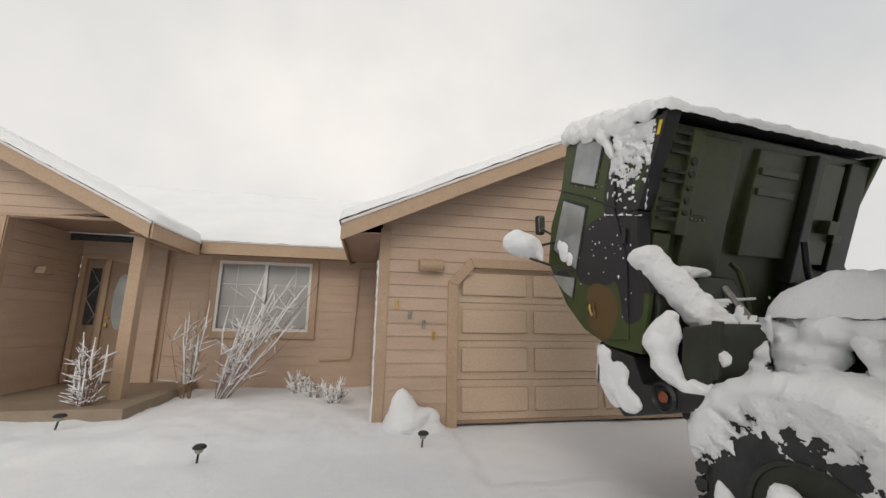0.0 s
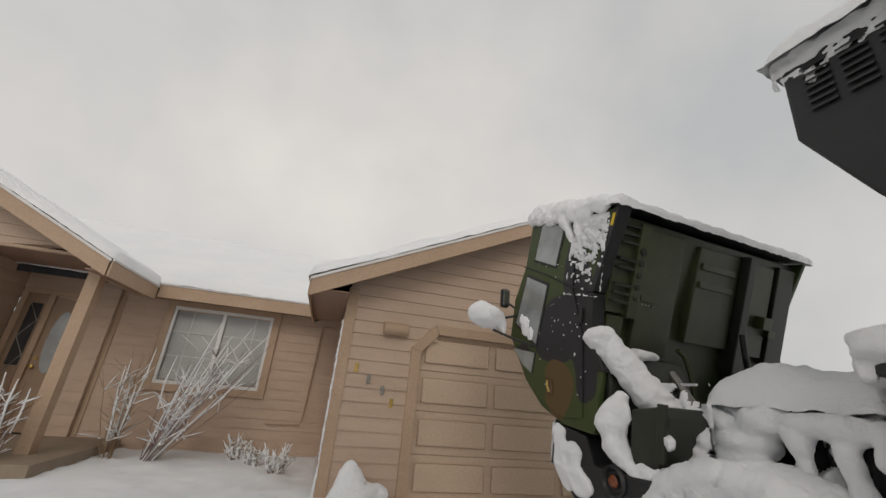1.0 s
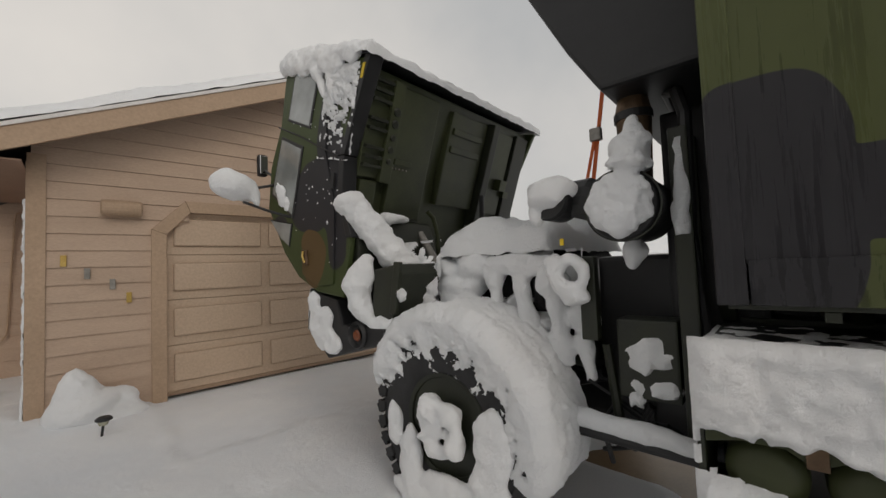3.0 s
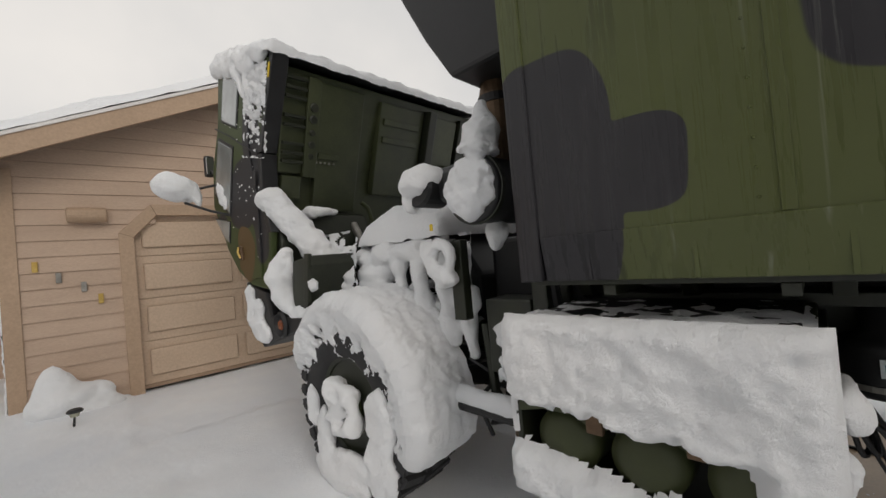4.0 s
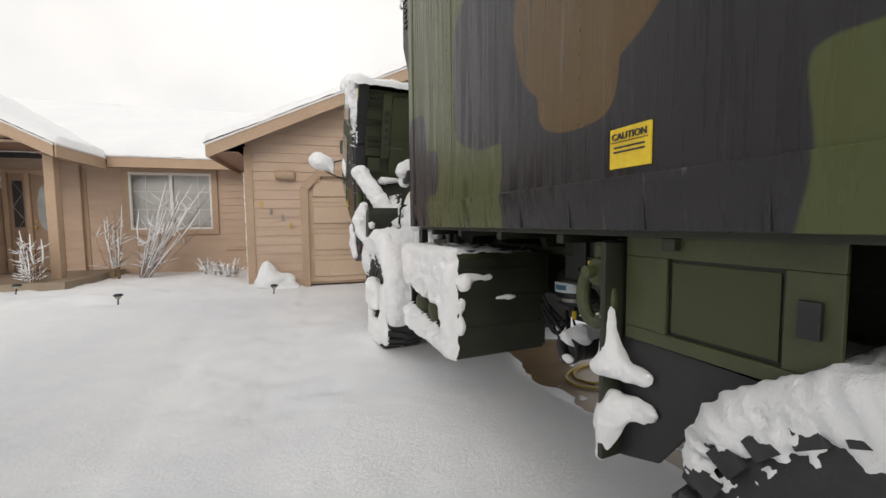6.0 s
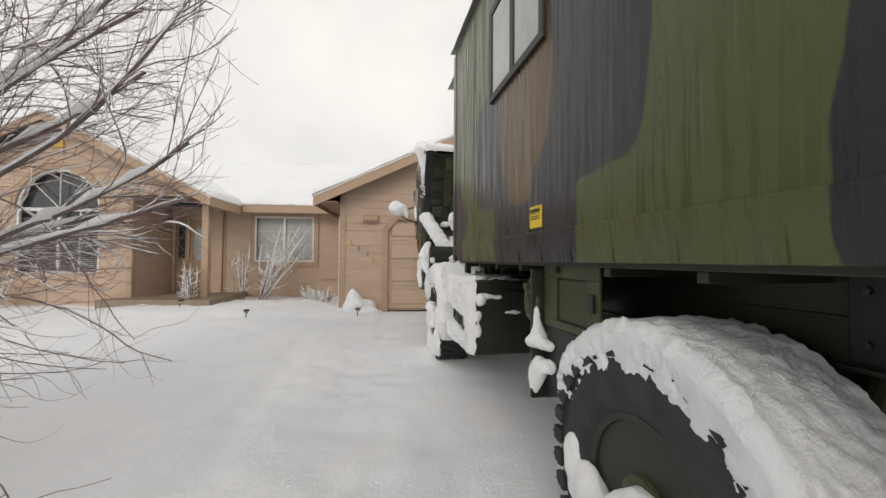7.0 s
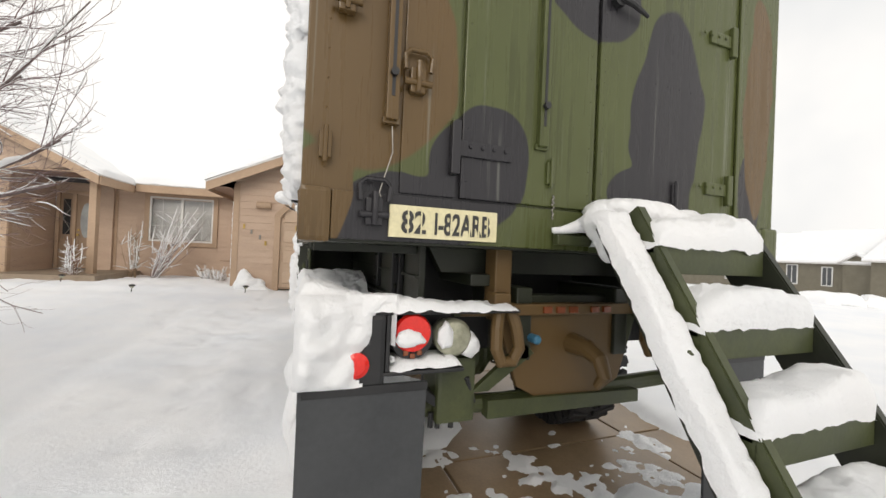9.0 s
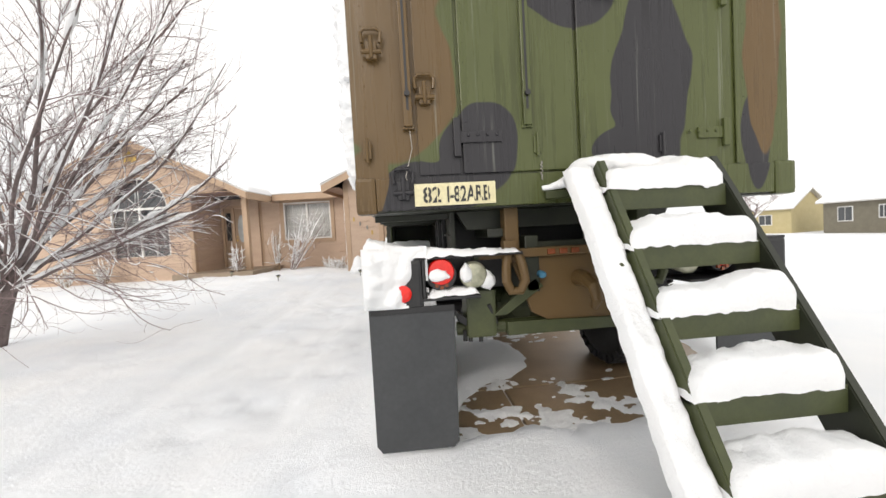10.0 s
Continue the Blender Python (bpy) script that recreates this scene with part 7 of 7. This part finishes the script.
# ---- shrubs by the house ----
def shrub(u, v, height, spread_, n, label, snowy, seed, lean=0.0, mat=SHRUB, name="shrub", kind="shrub"):
    rr = random.Random(seed)
    w = HM @ Vector((u, v, 0))
    z = ground_height(w.x, w.y)
    e = thing(name, (w.x, w.y, z), label, kind)
    st, sn = bmesh.new(), bmesh.new()
    for k in range(n):
        a, r = rr.uniform(0, 6.28), spread_ * rr.uniform(0.2, 1)
        h = height * rr.uniform(0.55, 1)
        tip = Vector((w.x + r * math.cos(a) + lean * h, w.y + r * math.sin(a) * 0.7, z + h))
        base = Vector((w.x + 0.06 * math.cos(a), w.y + 0.06 * math.sin(a), z - 0.05))
        pts = [base.lerp(tip, t) + Vector((rr.uniform(-1, 1), rr.uniform(-1, 1), 0)) * 0.035 * t + Vector((0, 0, -0.1 * t * (1 - t))) for t in (0, 0.25, 0.5, 0.75, 1)]
        add_tube(st, pts, [0.007, 0.006, 0.005, 0.0035, 0.0015], 5)
        for q in range(5):
            i = rr.randint(1, 3)
            d = Vector((rr.uniform(-1, 1), rr.uniform(-1, 1), rr.uniform(0.2, 1))) * 0.16 * height
            add_tube(st, [pts[i], pts[i] + d * 0.6, pts[i] + d], [0.004, 0.003, 0.0015], 4)
            if rr.random() < snowy:
                add_tube(sn, [pts[i] + Vector((0, 0, 0.008)), pts[i] + d * 0.5 + Vector((0, 0, 0.012)), pts[i] + d + Vector((0, 0, 0.006))], [0.006, 0.010, 0.003], 5)
        if rr.random() < snowy:
            a0 = rr.randint(0, 2)
            add_tube(sn, [p + Vector((0, 0, 0.008)) for p in pts[a0:a0 + 3]], [0.017 - 0.004 * a0, 0.014, 0.005], 5)
        if rr.random() < snowy:
            bmesh.ops.create_icosphere(sn, subdivisions=1, radius=rr.uniform(0.015, 0.035), matrix=Matrix.Translation(pts[rr.randint(1, 3)]))
    part("stem_tangle", st, mat, e)
    part("snow", sn, SNOW, e, "snow caught on the stems", True)
    return e


shrub(-2.25, 1.6, 2.1, 0.75, 26, "bare multi-stemmed shrub leaning, thick with snow", 0.85, 3, 0.5, TWIG)
shrub(-2.75, 1.7, 1.75, 0.35, 16, "bare upright shrub with buds, lightly snowed", 0.4, 4, -0.05)
shrub(-1.2, 2.0, 0.4, 0.3, 26, "low frosted shrub by the wall", 0.9, 5)
shrub(-0.55, 1.1, 0.4, 0.25, 26, "low frosted shrub by the garage corner", 0.9, 6)
shrub(-0.9, 1.5, 0.32, 0.22, 20, "low frosted shrub by the wall", 0.9, 16)
shrub(-7.3, 0.5, 0.9, 0.5, 30, "dry shrub below the arched window", 0.7, 7)
shrub(-8.3, 0.4, 0.8, 0.5, 26, "dry shrub below the arched window", 0.7, 17)
pot = HM @ Vector((-3.45, 0.7, 0))
shrub(-3.45, 0.7, 1.15, 0.25, 20, "small reddish shrub dotted with snow beside the post", 0.7, 8, 0.0, BERRY)
snow_mass("snow_mound", [(HM @ Vector((0.5, -0.22, 0.16)), (0.4, 0.26, 0.16)), (HM @ Vector((0.62, -0.2, 0.3)), (0.14, 0.14, 0.12))], [([HM @ Vector((0.42, -0.22, 0.1)), HM @ Vector((0.33, -0.22, 0.34)), HM @ Vector((0.3, -0.22, 0.52)), HM @ Vector((0.29, -0.22, 0.62))], [0.34, 0.24, 0.13, 0.03])], "pointed heap of snow by the garage corner", 130.0, 0.025, 8, warp=0.15)
edge = snow_patch("wall_snow", HM @ Vector((-0.03, 0.1, 0.2)), HM.to_3x3() @ Vector((0, -1, 0)), (0, 0, 1), (0.14, 2.1), 0.02, lambda u, v: 0.02 * rim(u, 0.5) + 0.012 * nz((v * 9, 0, 0), 1.0), label="strip of drifted snow up the garage corner", seed=131)


# ---- bare trees ----
def bare_tree(name, base, height, label, seed, levels=5, reach=0.6, thick=0.13, snowy=True, droop=0.0, first=7, bend=(0, 0, 0), limit=9.0):
    rr = random.Random(seed)
    e = thing(name, base, label, "tree")
    wood, twigs, sn = Tubes(), Tubes(), Tubes()
    root = Vector(base)

    def grow(p, d, length, r, lev):
        pts, rad = [p.copy()], [r]
        steps = 5 if lev < 3 else 4
        q, dd = p.copy(), d.copy()
        for k in range(steps):
            dd = (dd + Vector((rr.uniform(-1, 1), rr.uniform(-1, 1), rr.uniform(-0.6, 0.8))) * 0.17 + Vector((0, 0, -droop * (lev >= 3) * 0.28)) + Vector(bend) * 0.04).normalized()
            q = q + dd * (length / steps)
            if math.hypot(q.x - root.x, q.y - root.y) > limit or q.z < root.z + 0.3:
                break
            pts.append(q.copy())
            rad.append(r * (1 - 0.72 * (k + 1) / steps))
        if len(pts) < 2:
            return
        (wood if lev < 2 else twigs).add(pts, rad, 9 if lev < 1 else 6 if lev < 2 else 4 if lev < 4 else 3)
        if snowy and lev >= 1 and abs(dd.z) < 0.85 and rr.random() < (0.95 if lev < 3 else 0.22):
            b2 = len(pts) - 1 if lev < 3 else min(3, len(pts) - 1)
            if b2 >= 1:
                sn.add([pts[i] + Vector((0, 0, rad[i] * 0.8 + 0.005)) for i in range(0, b2 + 1)], [max(rad[i] * 1.1, 0.006) * rr.uniform(0.6, 1.25) for i in range(0, b2 + 1)], 6)
        if snowy and lev >= 2 and rr.random() < 0.10:
            f = min(2, len(pts) - 1)
            a, b2 = pts[0], pts[f]
            w = rr.uniform(0.012, 0.034)
            sn.add([a.lerp(b2, t) + Vector((0, 0, w * 0.6)) for t in (0, 0.2, 0.5, 0.8, 1.0)], [0.003, w, w * rr.uniform(0.7, 1.3), w * 0.9, 0.003], 7)
        if lev >= levels:
            return
        n = first if lev == 0 else rr.randint(3, 5) if lev < 3 else rr.randint(3, 4)
        m = len(pts) - 1
        for k in range(n):
            f = rr.uniform(0.25, 1.0) if lev else 0.3 + 0.7 * k / (n - 1)
            i = min(int(f * m), m - 1)
            at = pts[i].lerp(pts[i + 1], f * m - i)
            side = Vector((rr.uniform(-1, 1), rr.uniform(-1, 1), rr.uniform(-0.15, 0.75))).normalized()
            nd = (dd * 0.55 + side * 0.9).normalized() if lev else (Vector((math.cos(k * 2.4), math.sin(k * 2.4), rr.uniform(0.25, 1.1))).normalized())
            grow(at, nd, length * rr.uniform(0.5, 0.78) * (1.05 if lev else reach * 1.6), max(r * (0.5 if lev else 0.45), 0.0032), lev + 1)

    grow(root + Vector((0, 0, -0.1)), Vector((0.05, 0.02, 1)), height * 0.5, thick, 0)
    wood.make("trunk", BARK, e)
    twigs.make("crown", TWIG, e, "tangle of bare drooping twigs")
    if snowy:
        sn.make("snow", SNOW, e, "snow lying along the branches")
    return e




def broom_tree(name, base, label, seed):
    """A low spreading tree: limbs rising outward, brooms of long twigs that follow them and turn up at the tips, and hanging whips."""
    rr = random.Random(seed)
    e = thing(name, base, label, "tree")
    wood, twigs, sn = Tubes(), Tubes(), Tubes()
    root = Vector(base)

    def run(p, d, length, r0, r1, steps, sag, lift, wob, floor=0.3):
        """A branch that sags on its first half and lifts on its second."""
        pts, rad, q, dd = [p.copy()], [r0], p.copy(), d.normalized()
        curl = Vector((rr.uniform(-1, 1), rr.uniform(-1, 1), 0)) * wob
        for k in range(steps):
            f = (k + 1) / steps
            dd = (dd + curl / steps + Vector((rr.uniform(-1, 1), rr.uniform(-1, 1), rr.uniform(-1, 1))) * wob * 0.22 + Vector((0, 0, (-sag if f < 0.55 else lift) / steps))).normalized()
            q = q + dd * (length / steps)
            if q.x > (-1.4 if q.z > 2.1 else -1.75) - 0.2 * rr.random() or q.y > 1.6 + 1.1 * (-1.6 - q.x) or q.z < root.z + floor:
                break
            pts.append(q.copy())
            rad.append(r0 + (r1 - r0) * f)
        return pts, rad, dd

    def crust(pts, rad, a, b, k=1.15):
        if b - a >= 1:
            sn.add([pts[i] + Vector((0, 0, rad[i] * 0.7 + 0.004)) for i in range(a, b + 1)], [max(rad[i] * k, 0.006) * (rr.uniform(0.55, 1.2) if a < i < b else 0.3) for i in range(a, b + 1)], 7)

    def broom(pts, n, length, r, spread, sag, lift, twig_n):
        m = len(pts) - 1
        if m < 2:
            return
        for k in range(n):
            f = 0.15 + 0.85 * (k + rr.random()) / n
            i = min(int(f * m), m - 1)
            at = pts[i].lerp(pts[i + 1], f * m - i)
            along = (pts[i + 1] - pts[i]).normalized()
            d = along + Vector((rr.uniform(-1, 1), rr.uniform(-1, 1), rr.uniform(-0.7, 0.8))) * spread
            ps, rd, dd = run(at, d, length * rr.uniform(0.6, 1.25), r, r * 0.4, 8, sag * rr.uniform(0.2, 1.6), lift * rr.uniform(0.5, 1.5), 0.75)
            if len(ps) < 3:
                continue
            twigs.add(ps, rd, 4 if twig_n else 3)
            if rr.random() < (0.8 if twig_n else 0.2):
                a = rr.randint(0, 2)
                crust(ps, rd, a, min(a + rr.randint(2, 5), len(ps) - 1), 1.3)
            if twig_n:
                broom(ps, twig_n, length * 0.5, 0.0023, spread * 0.95, sag * 0.9, lift * 1.5, 0)

    trunk, trad, dd = run(root + Vector((0, 0, -0.1)), Vector((0.25, 0.0, 1)), 1.7, 0.13, 0.09, 6, 0, 0, 0.3, -1.0)
    wood.add(trunk, trad, 12)
    for k in range(26):
        a = -1.5 + 2.0 * (k % 9) / 8 + rr.uniform(-0.1, 0.1) if k < 19 else -2.6 + 0.7 * (k - 19) + rr.uniform(-0.2, 0.2)
        up = (0.42, 0.75, 1.15, 1.7, 2.6, 0.9, 1.4)[k % 7] * rr.uniform(0.85, 1.15)
        start = trunk[rr.randint(3, 5)]
        ps, rd, dd = run(start, Vector((math.cos(a), math.sin(a), up)), rr.uniform(4.2, 5.8), 0.03, 0.006, 12, 0.2, 0.35, 0.45)
        wood.add(ps, rd, 8)
        crust(ps, rd, 0, len(ps) - 1, 1.5)
        if len(ps) < 4:
            continue
        for g in range(3):
            c = rr.randint(1, len(ps) - 2)
            sn.add([ps[c] + Vector((0, 0, 0.02)), ps[c].lerp(ps[c + 1], 0.5) + Vector((0, 0, 0.035)), ps[c + 1] + Vector((0, 0, 0.02))], [0.012, rr.uniform(0.035, 0.055), 0.012], 8)
        broom(ps, 19, 1.35, 0.0052, 0.6, 0.7, 1.1, 8)
    for k in range(34):
        # whips hanging low, hooked up at the ends
        a = rr.uniform(-2.0, 0.35)
        d0 = Vector((math.cos(a), math.sin(a), rr.uniform(-0.3, 0.25)))
        p = root + Vector((d0.x, d0.y, 0)) * rr.uniform(0.6, 1.9) + Vector((0, 0, rr.uniform(0.9, 1.9)))
        ps, rd, dd = run(p, d0, rr.uniform(1.4, 2.3), 0.008, 0.003, 14, 1.5, 1.5, 0.5)
        if len(ps) > 3:
            twigs.add(ps, rd, 5)
            if rr.random() < 0.5:
                crust(ps, rd, 1, min(6, len(ps) - 1), 1.2)
            broom(ps, 9, 0.55, 0.0024, 0.8, 1.0, 1.8, 0)
    wood.make("trunk", BARK, e)
    twigs.make("crown", TWIG, e, "tangle of long bare upturned twigs")
    sn.make("snow", SNOW, e, "snow lying along the limbs")
    return e


broom_tree("willow_tree", (-5.4, 2.2, 0.05), "bare spreading tree with snow along every limb", 12)
bare_tree("garden_tree", (9.5, 15.5, 0.05), 4.6, "frosted bare tree beyond the lorry", 21, 4, 0.6, 0.1, True, 0.2, 7)
bare_tree("garden_tree", (29.0, 27.5, -0.75), 6.5, "frosted bare tree beside a neighbouring house", 22, 4, 0.6, 0.14, True, 0.2, 7)
bare_tree("garden_tree", (6.8, 19.5, 0.05), 5.0, "frosted bare tree beyond the garage", 23, 4, 0.6, 0.1, True, 0.2, 7)


# ---- neighbouring houses ----
def far_house(x, y, rot, width, depth_, wall, roof, label, mat, openings, gable=None):
    """A low house with its eaves to the front, snow on both slopes and, where gable gives (from, to), a small front gable."""
    m = pose(x, y, ground_height(x, y) - 0.1, 0, 0, rot)
    h = new("house")
    h.matrix_basis = m
    LOCAL.add(h.name)
    tagged(h, label, "house", "neighbouring houses")
    part("wall", prism([(0, -0.3), (depth_, -0.3), (depth_, wall), (depth_ / 2, roof), (0, wall)], "x", 0, width, 0.0), mat, h)
    for s in (-1, 1):
        a, b2 = (depth_ / 2 + s * (depth_ / 2 + 0.4), wall - 0.15), (depth_ / 2, roof + 0.06)
        rf = part("roof", prism([a, b2, (b2[0], b2[1] + 0.1), (a[0], a[1] + 0.1)], "x", -0.35, width + 0.35), FASCIA_WHITE, h)
        part("roof_snow", prism([(a[0], a[1] + 0.101), (b2[0], b2[1] + 0.101), (b2[0], b2[1] + 0.3), (a[0] - s * 0.03, a[1] + 0.26)], "x", -0.36, width + 0.36, 0.03), SNOW, rf)
    if gable:
        g0, g1 = gable
        gm, gz = (g0 + g1) / 2, wall + 0.32 * (g1 - g0)
        part("front_gable", prism([(g0, -0.3), (g1, -0.3), (g1, wall), (gm, gz), (g0, wall)], "y", -0.35, 1.5), mat, h)
        for e in (g0 - 0.25, g1 + 0.25):
            rf = part("roof", prism([(e, wall - 0.12), (gm, gz + 0.03), (gm, gz + 0.12), (e, wall - 0.03)], "y", -0.6, 2.4), FASCIA_WHITE, h)
            part("roof_snow", prism([(e, wall - 0.029), (gm, gz + 0.121), (gm, gz + 0.3), (e, wall + 0.14)], "y", -0.61, 2.4, 0.02), SNOW, rf)
    for u0, z0, u1, z1, what in openings:
        o = part("garage_door" if what == "g" else "window", boxed((u0, -0.05, z0), (u1, -0.005, z1), 0.01), WHITE_PAINT, h)
        if what == "g":
            for k in range(4):
                part("panel", boxed((u0 + 0.06, -0.065, z0 + 0.04 + k * (z1 - z0) / 4), (u1 - 0.06, -0.051, z0 - 0.04 + (k + 1) * (z1 - z0) / 4), 0.01), WHITE_PAINT, o)
            for k in range(6):
                part("pane", boxed((u0 + 0.2 + k * (u1 - u0 - 0.3) / 6, -0.075, z1 - 0.4), (u0 + 0.1 + (k + 1) * (u1 - u0 - 0.3) / 6, -0.066, z1 - 0.15), 0.004), DARK_GLASS, o)
        else:
            part("pane", boxed((u0 + 0.08, -0.06, z0 + 0.08), ((u0 + u1) / 2 - 0.03, -0.051, z1 - 0.08), 0.004), DARK_GLASS, o)
            part("pane", boxed(((u0 + u1) / 2 + 0.03, -0.06, z0 + 0.08), (u1 - 0.08, -0.051, z1 - 0.08), 0.004), DARK_GLASS, o)
    return h


far_house(38.0, 18.2, -90, 6.3, 9.0, 2.75, 5.2, "olive-grey neighbouring house with a small snowy front gable", SIDING_FAR, [(0.9, 0.9, 1.7, 2.5, "w"), (3.2, 0.9, 3.9, 2.4, "w")], (4.6, 6.2))
far_house(37.0, 11.85, -90, 7.5, 10.0, 2.95, 5.3, "olive-grey neighbouring garage wing with a wide white door", SIDING_FAR, [(0.9, 0.05, 5.4, 2.45, "g")])
far_house(38.0, 28.6, -90, 10.0, 8.0, 2.9, 5.0, "grey-brown neighbouring house with white-framed windows", SIDING_FAR, [(1.2, 1.1, 2.4, 2.4, "w"), (4.2, 1.3, 4.9, 2.4, "w"), (6.4, 0.9, 8.2, 2.5, "w")])
far_house(36.0, 38.5, -70, 7.0, 7.0, 2.6, 4.4, "cream neighbouring house half hidden by a tree", SIDING_CREAM, [(1.2, 0.9, 2.4, 2.0, "w"), (4.2, 0.9, 5.4, 2.0, "w")])
for i, (x, y, a, b2, c2) in enumerate(((24, 8.2, 1.5, 1.2, 0.55), (26, 7.2, 1.2, 1.0, 0.5), (22.5, 9.4, 0.9, 0.8, 0.4))):
    snow_lump("hedge_snow", (x, y, ground_height(x, y) + 0.03), (a, b2, c2), label="round garden hedge buried in snow", seed=160 + i, rough=0.3)
tagged(part("yellow_leaf", prism([(0.52, 6.0), (0.56, 6.05), (0.55, 6.1), (0.51, 6.06)], "z", 0.16, 0.164), YELLOW_HOSE), "single yellow stem poking from the snow", "leaf")

settle_masses()
